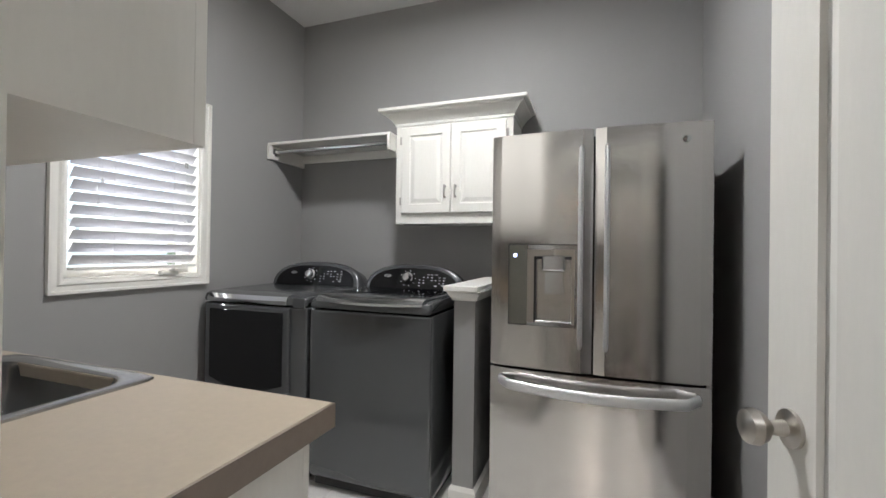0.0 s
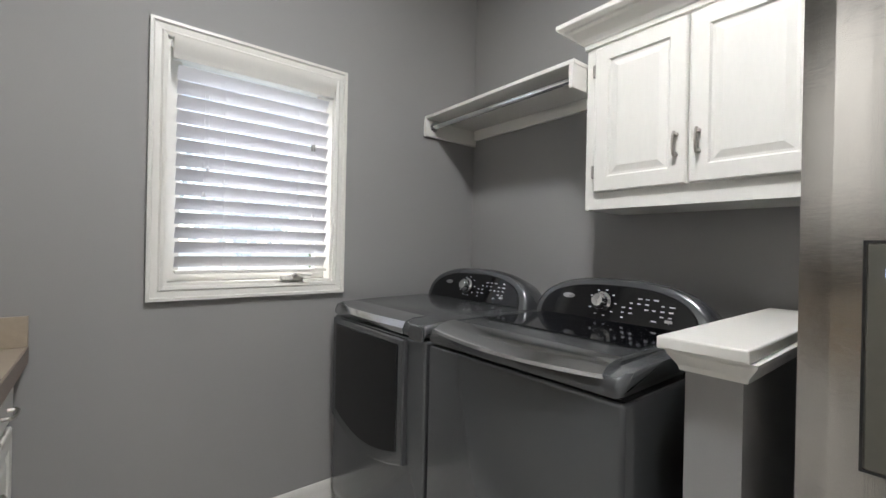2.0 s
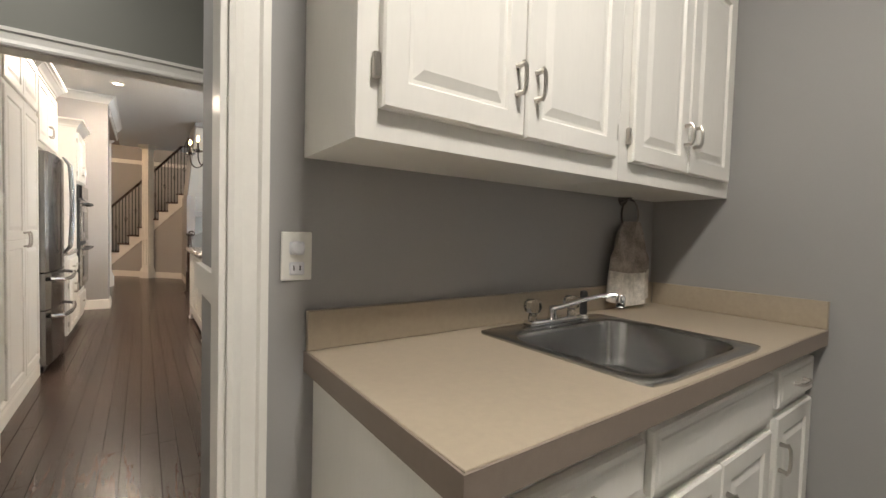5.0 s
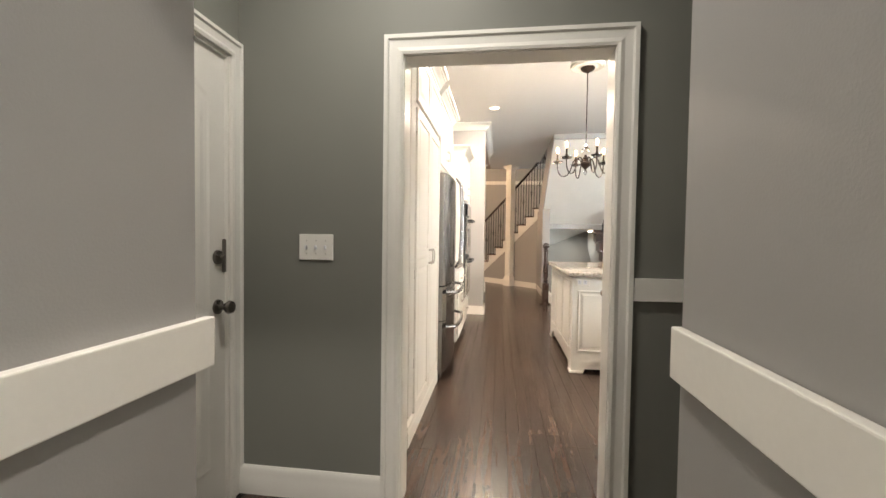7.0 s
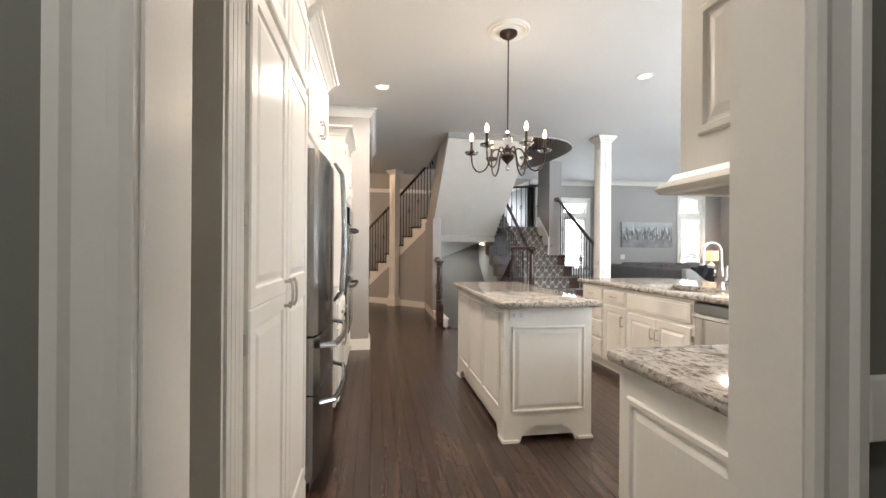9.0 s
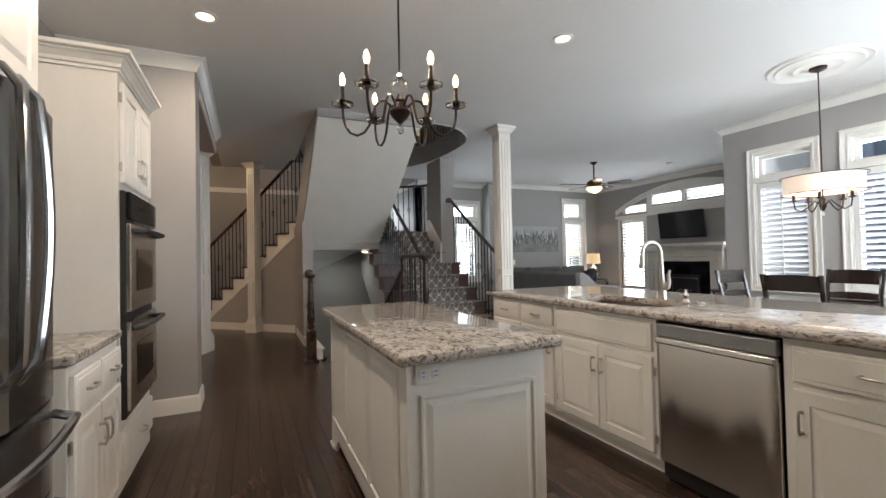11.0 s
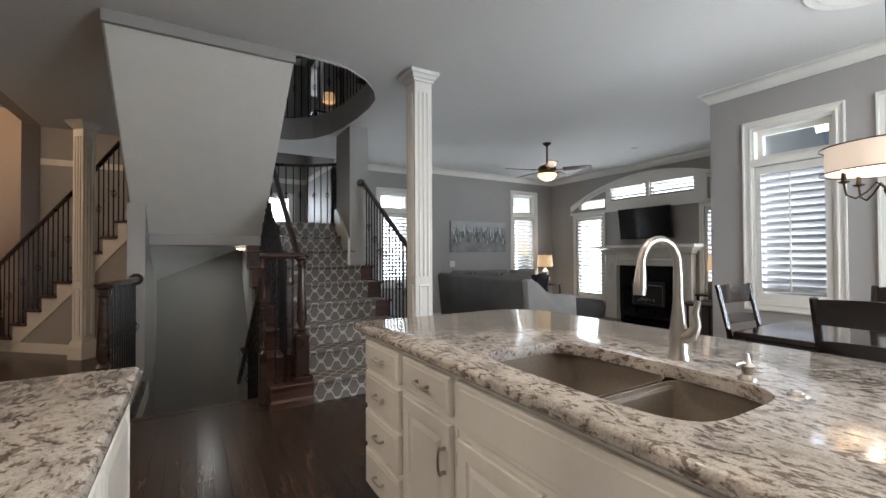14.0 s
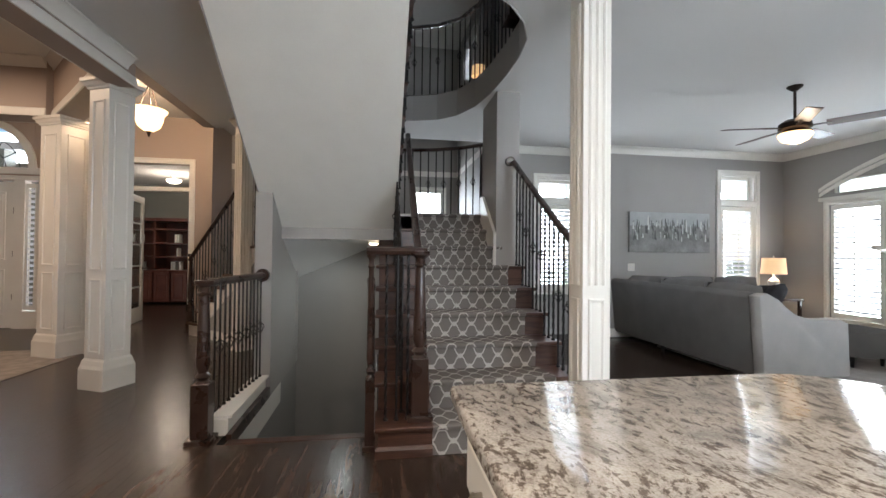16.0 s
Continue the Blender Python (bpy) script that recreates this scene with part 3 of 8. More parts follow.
slab("ceiling_foyer", [[(-0.9, -12.3), (5.35, -12.3), (5.35, -5.41), (0.45, -5.41), (0.45, -9.76), (-0.9, -9.76)]], 3.55, 3.7, CEIL)
slab("ceiling_upper", [[(-3.8, -12.3), (1.0, -12.3), (1.0, -11.2), (0.4, -11.2), (0.4, -5.0), (-3.8, -5.0)]], 5.6, 5.75, CEIL)
slab("ceiling_office", [[(0.98, -15.1), (4.2, -15.1), (4.2, -11.35), (0.98, -11.35)]], 2.93, 3.05, CEIL)
wall("wall_upper_north", 1, -5.1, -5.0, -3.8, 0.4, 3.33, 5.6, material=KPAINT)
wall("wall_upper_west", 0, -3.95, -3.8, -12.3, -5.1, 3.33, 5.6, material=KPAINT)
wall("wall_upper_east", 0, 0.3, 0.4, -11.2, -5.1, 3.4, 5.6, material=KPAINT)
FLOOR_TILED = slab("floor_laundry", [[(-2.25, 1.33), (0.8, 1.33), (0.8, 4.15), (-2.25, 4.15)]], -0.1, -0.005, RUG)
WX0, WX1, WY0 = -1.98, -0.97, -6.45
FLOORS = [[(-8.9, -6.45), (-8.9, 1.33), (5.35, 1.33), (5.35, -6.45)], [(-8.9, -10.05), (-8.9, -6.45), (WX0, -6.45), (WX0, -10.05)], [(WX1, -15.1), (WX1, -6.45), (5.35, -6.45), (5.35, -15.1)], [(-3.72, -12.3), (-3.72, -10.05), (WX1, -10.05), (WX1, -12.3)]]
FLOOR = slab("floor", FLOORS, -0.25, -0.0065, GAP)
wall("wall_basement_east", 0, -0.985, -0.971, -8.9, -6.42, -2.7, -0.06, material=PAINT)
wall("wall_basement_west", 0, -1.979, -1.965, -8.9, -6.45, -2.7, -0.01, material=PAINT)
wall("wall_basement_back", 1, -9.0, -8.9, -2.1, -0.85, -2.7, 1.42, material=PAINT)
wall("wall_basement_north", 1, -6.45, -6.33, -2.1, -0.85, -2.7, -0.25, material=PAINT)
slab("basement_floor", [[(-2.1, -10.1), (-0.85, -10.1), (-0.85, -6.33), (-2.1, -6.33)]], -2.8, -2.7, RUG)


# mouldings
CROWN = [(0, 0), (0, -0.11), (0.012, -0.11), (0.018, -0.085), (0.05, -0.05), (0.07, -0.02), (0.085, -0.015), (0.085, 0)]
BASE = [(0, 0), (0.018, 0), (0.018, 0.08), (0.012, 0.1), (0.014, 0.118), (0.004, 0.135), (0, 0.135)]


def trim(name, prof, path, material=None):
    return link(name, swept(prof, path), material or WHITE, kind="structure", smooth=True)


trim("crown_kitchen", CROWN, [(1.19, -5.217, CH - 0.002), (0.277, -5.217, CH - 0.002), (0.277, -7.6, CH - 0.002)])
trim("crown_dining", CROWN, [(-6.247, -0.55, CH - 0.002), (-6.247, -4.773, CH - 0.002), (-8.747, -4.773, CH - 0.002), (-8.747, -9.597, CH - 0.002), (-5.417, -9.597, CH - 0.002), (-5.297, -9.897, CH - 0.002), (-3.6, -9.897, CH - 0.002)][::-1])
trim("baseboard_kitchen_end", BASE, [(1.19, -5.217, 0), (0.277, -5.217, 0), (0.277, -5.56, 0)])
trim("crown_stair_hall", CROWN, [(XF - 0.002, -12.147, 3.0), (-3.597, -12.147, 3.0), (-3.597, -9.95, 3.0)][::-1])
trim("baseboard_laundry", BASE, [(-2.097, 2.02, 0), (-2.097, 3.997, 0), (0.657, 3.997, 0)])
trim("baseboard_hall", BASE, [(0.55, -0.397, 0), (1.257, -0.397, 0)][::-1])
trim("baseboard_family", BASE, [(-8.747, -4.77, 0), (-8.747, -9.597, 0), (-5.417, -9.597, 0)][::-1])
CAS = [(0.0, 0.0), (0.0, 0.022), (0.02, 0.026), (0.03, 0.018), (0.065, 0.014), (0.072, 0.018), (0.085, 0.012), (0.085, 0)]


def casing(name, axis, face, out, u0, u1, z0, z1, w=0.085, sill=False, material=None):
    """A moulded frame on a wall face round an opening; out is +1 or -1, the side to which the face looks."""
    bm = bmesh.new()

    def P(u, z, d):
        p = face + out * d
        return (p, u, z) if axis == 0 else (u, p, z)
    steps = [(0, 0.001), (0, 0.016), (0.012, 0.02), (w * 0.35, 0.013), (w * 0.72, 0.015), (w * 0.8, 0.024), (w, 0.024), (w, 0.001)]
    if z0 > 0.05:
        loops = [[P(u0 - o, z0 - o, d), P(u1 + o, z0 - o, d), P(u1 + o, z1 + o, d), P(u0 - o, z1 + o, d)] for o, d in steps]
        loft(bm, loops, False, False)
        rings = loops
    else:
        loops = [[P(u0 - o, z0, d), P(u0 - o, z1 + o, d), P(u1 + o, z1 + o, d), P(u1 + o, z0, d)] for o, d in steps]
        loft(bm, loops, False, False, closed=False)
    return link(name, bm, material or WHITE, kind="structure")


def jamb(name, axis, a, b, u0, u1, z0, z1, t=0.018, material=None):
    bm = bmesh.new()
    parts = [(u0, u0 + t, z0, z1), (u1 - t, u1, z0, z1), (u0 + t, u1 - t, z1 - t, z1)]
    if z0 > 0.05:
        parts.append((u0 + t, u1 - t, z0, z0 + t))
    for p, q, r, s in parts:
        box(bm, a, b, p, q, r, s) if axis == 0 else box(bm, p, q, a, b, r, s)
    return link(name, bm, material or WHITE, kind="structure")


casing("casing_laundry_window", 0, -2.10, 1, 2.405, 3.085, 1.09, 2.045, 0.055)
jamb("jamb_laundry_window", 0, -2.24, -2.099, 2.405, 3.085, 1.09, 2.045, 0.012)
casing("casing_kitchen_door_hall", 1, -0.40, 1, -0.43, 0.47, 0, 2.035, 0.085)
casing("casing_kitchen_door", 1, -0.52, -1, -0.43, 0.47, 0, 2.035, 0.085)
jamb("jamb_kitchen_door", 1, -0.522, -0.398, -0.443, 0.483, 0, 2.048)
casing("casing_laundry_door", 1, 1.39, 1, -0.27, 0.6, 0, 2.04, 0.085)
jamb("jamb_laundry_door", 1, 1.268, 1.392, -0.272, 0.602, 0, 2.042)


# ---- cabinets ----
def cabinet(name, at, rz, W, D, z0, z1, fronts, label, group="", toe=0.0, ends=(), material=None, low=0):
    """A cabinet unit whose face looks along local -y; local x 0..W, y 0..D. fronts: (kind, x0, x1, z0, z1, handle); low: height of the case under a sink."""
    c = thing(name, (at[0], at[1], z0), label, "cabinet", group, rz)
    H = z1 - z0
    t, m, T = 0.019, material or CAB, low or z1 - z0
    part("side_panel", boxed((0, t, 0.021, D, toe, T)), m, c)
    part("side_panel", boxed((W - t, W, 0.021, D, toe, T)), m, c)
    part("back_panel", boxed((t, W - t, D - 0.01, D, toe, T)), m, c)
    part("bottom_panel", boxed((t, W - t, 0.021, D - 0.01, toe, toe + t)), m, c)
    if not low:
        part("top_panel", boxed((t, W - t, 0.021, D - 0.01 if not toe else 0.09, H - t, H)), m, c)
    fb = boxed((0, W, 0.002, 0.0205, toe, H))
    part("face_frame", fb, material or CAB, c)
    if toe:
        part("toe_kick", boxed((0, W, 0.07, 0.085, 0, toe)), material or CAB, c)
    for kind, x0, x1, a, b, hd in fronts:
        a, b = a - z0, b - z0
        raised = kind != "drawer"
        ob = part("door" if kind in ("door", "doorl") else "drawer_front", paneled(x0, x1, a, b, raised=raised), material or CAB, c, bevel=0.0)
        if hd is None:
            continue
        if kind == "drawer":
            pull((x0 + x1) / 2, (a + b) / 2, ob, False)
        else:
            side, where = hd
            pull(x0 + 0.03 if side == "l" else x1 - 0.03, a + 0.13 if where == "b" else (b - 0.13 if where == "t" else (a + b) / 2), ob, L=0.078 if 1.3 < z0 < 1.45 else 0.1)
            hx = x1 + 0.008 if side == "l" else x0 - 0.008
            for hz in (a + 0.08, b - 0.08):
                part("hinge", rbox(hx - 0.008, hx + 0.008, -0.012, 0.0, hz - 0.025, hz + 0.025, 0.003, 1), NICKEL, ob)
    for side, pts in ends:
        x = 0 if side == "l" else W
        for (a, b, c0, d0) in pts:
            bm = bmesh.new()
            panel_bm(bm, a, b, c0, d0, t=0.012, frame_w=0.02)
            m = pose(x, 0, 0, 0, 0, 90 if side == "r" else -90)
            bm.transform(m)
            part("end_panel", bm, material or CAB, c)
    return c


# laundry
cabinet("base_cabinet", (-0.472, 1.99), 180, 0.49, 0.598, 0, 0.865, [("drawer", 0.03, 0.475, 0.69, 0.805, 1), ("door", 0.03, 0.475, 0.13, 0.655, ("r", "t"))],
        "cream painted base cabinet with one drawer and one raised door", "laundry base cabinets", 0.1)
cabinet("sink_base_cabinet", (-0.965, 1.99), 180, 0.745, 0.598, 0, 0.865, [("drawer", 0.02, 0.725, 0.67, 0.81, None), ("door", 0.02, 0.368, 0.13, 0.635, ("r", "t")), ("door", 0.374, 0.725, 0.13, 0.635, ("l", "t"))],
        "cream painted sink base cabinet with a blank front", "laundry base cabinets", 0.1, low=0.6)
cabinet("base_cabinet", (-1.713, 1.99), 180, 0.385, 0.598, 0, 0.865, [("drawer", 0.025, 0.375, 0.69, 0.81, 1), ("door", 0.025, 0.375, 0.13, 0.66, ("l", "t"))],
        "cream painted narrow base cabinet beside the window wall", "laundry base cabinets", 0.1)


def crown_piece(parent, W, D, H, left=True, right=True, out=0.075, h=0.1):
    prof = [(0, 0), (0.008, 0), (0.008, h * 0.16), (0.016, h * 0.2), (out * 0.3, h * 0.36), (out * 0.58, h * 0.62), (out * 0.72, h * 0.68), (out * 0.74, h * 0.76), (out * 0.96, h * 0.8), (out, h * 0.84), (out, h), (0, h)]
    path = ([(W, D, H - 0.02)] if right else []) + [(W, 0.0, H - 0.02), (0, 0.0, H - 0.02)] + ([(0, D, H - 0.02)] if left else [])
    part("crown", swept([(o, u) for o, u in prof], path[::-1]), CAB, parent)


for x, W, nl in ((-0.44, 0.86, "beside the passage door"), (-1.302, 0.796, "by the window wall")):
    h = W / 2
    c = cabinet("wall_cabinet", (x, 1.70), 180, W, 0.308, 1.39, 2.26, [("door", 0.045, h - 0.003, 1.45, 2.2, ("r", "b")), ("door", h + 0.003, W - 0.04, 1.45, 2.2, ("l", "b"))],
                "cream painted two-door wall cabinet " + nl, "laundry wall cabinets")
    crown_piece(c, W, 0.3, 0.87, left=x > -1, right=False)
c = cabinet("washer_cabinet", (-1.13, 3.71), 0, 0.76, 0.288, 1.42, 2.07, [("door", 0.045, 0.376, 1.485, 2.035, ("r", "b")), ("door", 0.384, 0.72, 1.485, 2.035, ("l", "b"))],
            "white two-door wall cabinet with a crown, over the washer", "", 0)
crown_piece(c, 0.76, 0.28, 0.65, out=0.09, h=0.1)


def ring_plate(bm, outer, inner, z0, z1, nose=0.008):
    """A plate with a hole from two outlines with as many points each, edges eased."""
    def inset(lp, d, z):
        n = len(lp)
        out = []
        for i in range(n):
            a, b = Vector(lp[i - 1]), Vector(lp[(i + 1) % n])
            t = (b - a).normalized()
            out.append((lp[i][0] - t.y * d, lp[i][1] + t.x * d, z))
        return out
    m = (z0 + z1) / 2
    loops = [inset(inner, 0, z0), inset(outer, nose, z0), inset(outer, 0, z0 + nose), inset(outer, 0, z1 - nose), inset(outer, nose * 0.35, z1 - nose * 0.35), inset(outer, nose, z1), inset(inner, -0.002, z1), inset(inner, 0, z1 - 0.004)]
    loops.append(loops[0])
    loft(bm, loops, False, False)
    bmesh.ops.remove_doubles(bm, verts=bm.verts, dist=1e-6)


def rrect(x0, x1, y0, y1, radii, n, c):
    """An outline of a rectangle with rounded corners (radii: lower left, lower right, upper right, upper left), n points by angle about c, counter-clockwise."""
    def inside(x, y):
        if not (x0 <= x <= x1 and y0 <= y <= y1):
            return False
        for (cx, cy, sx, sy), r in zip(((x0, y0, 1, 1), (x1, y0, -1, 1), (x1, y1, -1, -1), (x0, y1, 1, -1)), radii):
            qx, qy = cx + sx * r, cy + sy * r
            if (x - qx) * sx < 0 and (y - qy) * sy < 0 and math.hypot(x - qx, y - qy) > r:
                return False
        return True
    angs = [2 * math.pi * i / n for i in range(n)]
    for q in ((x0, y0), (x1, y0), (x1, y1), (x0, y1)):
        a = math.atan2(q[1] - c[1], q[0] - c[0]) % (2 * math.pi)
        k = min(range(n), key=lambda i: abs(angs[i] - a))
        angs[k] = a
    pts = []
    for a in angs:
        lo, hi = 0.0, 20.0
        for _ in range(40):
            m = (lo + hi) / 2
            if inside(c[0] + m * math.cos(a), c[1] + m * math.sin(a)):
                lo = m
            else:
                hi = m
        pts.append((c[0] + lo * math.cos(a), c[1] + lo * math.sin(a)))
    return pts


ct = thing("laundry_countertop", (0, 0, 0.868), "beige laminate countertop with a brown front edge and steel sink", "countertop")
C = (-1.26, 1.74)
bm = bmesh.new()
ring_plate(bm, rrect(-2.097, -0.45, 1.392, 2.038, (0.001, 0.001, 0.003, 0.001), 80, C), rrect(-1.53, -0.99, 1.49, 1.97, (0.05,) * 4, 80, C), 0.0, 0.042, 0.002)
part("top", bm, LAMIN, ct)
part("front_edge", boxed((-2.097, -0.449, 2.0385, 2.0425, -0.012, 0.04), (-0.4495, -0.446, 1.392, 2.0425, -0.012, 0.04)), LAMEDGE, ct, "brown laminate edge strip")
part("backsplash", rbox(-2.08, -0.45, 1.392, 1.412, 0.042, 0.142, 0.003), LAMIN, ct)
part("side_splash", rbox(-2.097, -2.078, 1.413, 2.042, 0.042, 0.142, 0.003), LAMIN, ct)

# the laundry sink
sk = thing("laundry_sink", (-1.26, 1.74, 0.912), "stainless steel drop-in sink with one bowl in a beige counter", "sink")
o, i_ = rrect(-0.305, 0.305, -0.28, 0.28, (0.035,) * 4, 64, (0, -0.0)), rrect(-0.262, 0.262, -0.185, 0.235, (0.07,) * 4, 64, (0, 0.0))
bm = bmesh.new()


def zl(lp, z, k=1.0, cy=0.02):
    return [(x * k, (y - cy) * k + cy, z) for x, y in lp]


loft(bm, [zl(o, -0.002), zl(o, 0.004, 0.997, 0), zl(o, 0.006, 0.985, 0), zl(i_, 0.004, 1.03), zl(i_, 0.0), zl(i_, -0.012, 0.985), zl(i_, -0.12, 0.95), zl(i_, -0.15, 0.9), zl(i_, -0.162, 0.75), zl(i_, -0.168, 0.12)], False, True)
part("bowl", bm, SINK, sk, smooth=True)
part("drain", lathed([(0.045, -0.165), (0.045, -0.161), (0.03, -0.163), (0.0, -0.166)], (0, 0.02, 0), 20), CHROME, sk, smooth=True)
fa = thing("laundry_faucet", (-1.26, 1.503, 0.918), "chrome faucet with clear round handles and a low spout", "faucet")
part("base", rbox(-0.135, 0.125, -0.022, 0.022, 0.0, 0.018, 0.007), CHROME, fa, smooth=True)
for s in (-0.1, 0.1):
    h = part("handle", lathed([(0.012, 0), (0.016, 0.01), (0.012, 0.022), (0.025, 0.03), (0.031, 0.045), (0.029, 0.062), (0.018, 0.07), (0, 0.072)], (s, 0, 0.016), 10), CRYSTAL, fa, "clear faceted knob handle")
part("spout", tubed([(0, 0, 0.016), (0, 0.0, 0.05), (-0.01, 0.02, 0.055), (-0.05, 0.08, 0.085), (-0.085, 0.125, 0.105), (-0.11, 0.16, 0.108), (-0.118, 0.172, 0.1)], [0.018, 0.015, 0.009, 0.008, 0.008, 0.008, 0.01], 10), CHROME, fa, smooth=True)
part("aerator", lathed([(0.012, -0.03), (0.015, -0.026), (0.015, 0.004), (0.009, 0.012)], (-0.12, 0.175, 0.1), 12), CHROME, fa, smooth=True)
sp = thing("side_sprayer", (-1.42, 1.51, 0.918), "black side sprayer in a chrome collar beside the faucet", "sprayer")
part("collar", lathed([(0.02, 0), (0.02, 0.006), (0.014, 0.016)], seg=14), CHROME, sp, smooth=True)
part("body", lathed([(0.011, 0.01), (0.014, 0.03), (0.012, 0.07), (0.014, 0.09), (0.012, 0.1), (0, 0.103)], seg=12), BLACKM, sp, smooth=True)

# towel ring and towel
tr = thing("towel_ring", (-1.83, 1.392, 1.385), "dark metal towel ring under the wall cabinet", "towel ring")
part("rosette", bm_ := lathed([(0.03, 0), (0.03, 0.006), (0.022, 0.012), (0.01, 0.02), (0.01, 0.04), (0, 0.045)], seg=16), BRONZEK, tr, smooth=True).matrix_basis = pose(0, 0, 0, -90)
part("ring", tubed([(0.065 * math.sin(a) + 0.0, 0.04, -0.07 - 0.065 * -math.cos(a)) for a in [math.pi * 2 * k / 20 for k in range(21)]], 0.0045, 6), BRONZEK, tr, smooth=True)
tw = thing("hand_towel", (-1.83, 1.44, 0.94), "beige and white patterned hand towel hanging from the ring", "towel")
bm = bmesh.new()
rows = []
for j in range(22):
    s = j / 21
    z = 0.345 - s * 0.345
    wd = 0.055 + 0.085 * min(1, s * 2.2) + 0.01 * s
    ring_ = []
    for k in range(48):
        a = 2 * math.pi * k / 48
        x = wd * math.cos(a)
        y = (0.018 + 0.012 * s) * math.sin(a) + 0.011 * math.cos(5 * a + 3 * s) * (1 - 0.4 * s) * math.sin(a) ** 2 + 0.006 * math.sin(17 * x * 4)
        ring_.append((x + 0.004 * math.sin(9 * s), y, z + 0.012 * math.cos(2 * a) * s))
    rows.append(ring_)
loft(bm, rows[:15])
part("cloth", bm, TOWEL, tw, smooth=True)
bm = bmesh.new()
loft(bm, [[(x * 1.01, y * 1.05, z) for x, y, z in r] for r in rows[13:]])
part("band", bm, TOWELD, tw, "pale printed band", smooth=True)

# shelf and rod
sh = thing("hanging_shelf", (-2.098, 4.0, 1.875), "white wooden shelf on cleats with a chrome hanging rod", "shelf")
part("board", rbox(0, 0.966, -0.38, 0, 0.105, 0.123, 0.003), WHITE, sh)
part("side_cleat", rbox(0, 0.02, -0.385, 0, 0.01, 0.104, 0.003), WHITE, sh)
part("side_cleat", rbox(0.946, 0.966, -0.385, -0.29, 0.01, 0.104, 0.003), WHITE, sh)
part("back_cleat", rbox(0.021, 0.945, -0.02, 0, 0.045, 0.104, 0.003), WHITE, sh)
part("rod", tubed([(0.02, -0.33, 0.065), (0.95, -0.33, 0.065)], 0.0145, 14), CHROME, sh, "chrome rod", smooth=True)
for x in (0.022, 0.944):
    part("rod_socket", tubed([(x - 0.003, -0.33, 0.065), (x + 0.004, -0.33, 0.065)], 0.026, 14), CHROME, sh, smooth=True)

# half wall between washer and fridge
wall("half_wall", 0, -0.555, -0.45, 3.205, 3.999, 0, 1.04)
hc = thing("half_wall_cap", (-0.503, 3.205, 1.008), "white painted cap with a moulded apron on the half wall", "ledge")
part("cap", rbox(-0.095, 0.074, -0.045, 0.785, 0.045, 0.072, 0.004), WHITE, hc)
part("apron", swept([(0.003, 0), (0.008, 0.0), (0.012, 0.012), (0.028, 0.036), (0.03, 0.044), (0.003, 0.044)], [(-0.053, 0.78, 0), (-0.053, 0, 0), (0.054, 0, 0), (0.054, 0.78, 0)]), WHITE, hc)
part("plinth", swept([(0.002, -1.008), (0.014, -1.008), (0.014, -0.92), (0.004, -0.9), (0.002, -0.9)], [(-0.053, 0.78, 0), (-0.053, 0, 0), (0.054, 0, 0), (0.054, 0.78, 0)]), WHITE, hc)


def text(name, body, size, parent, at, rot, material, extrude=0.0003, align="CENTER"):
    cu = bpy.data.curves.new(name, "FONT")
    cu.body, cu.size, cu.extrude, cu.align_x = body, size, extrude, align
    cu.materials.append(material)
    ob = new(name, cu)
    ob.parent = parent
    ob.matrix_basis = pose(*at, *rot)
    return ob


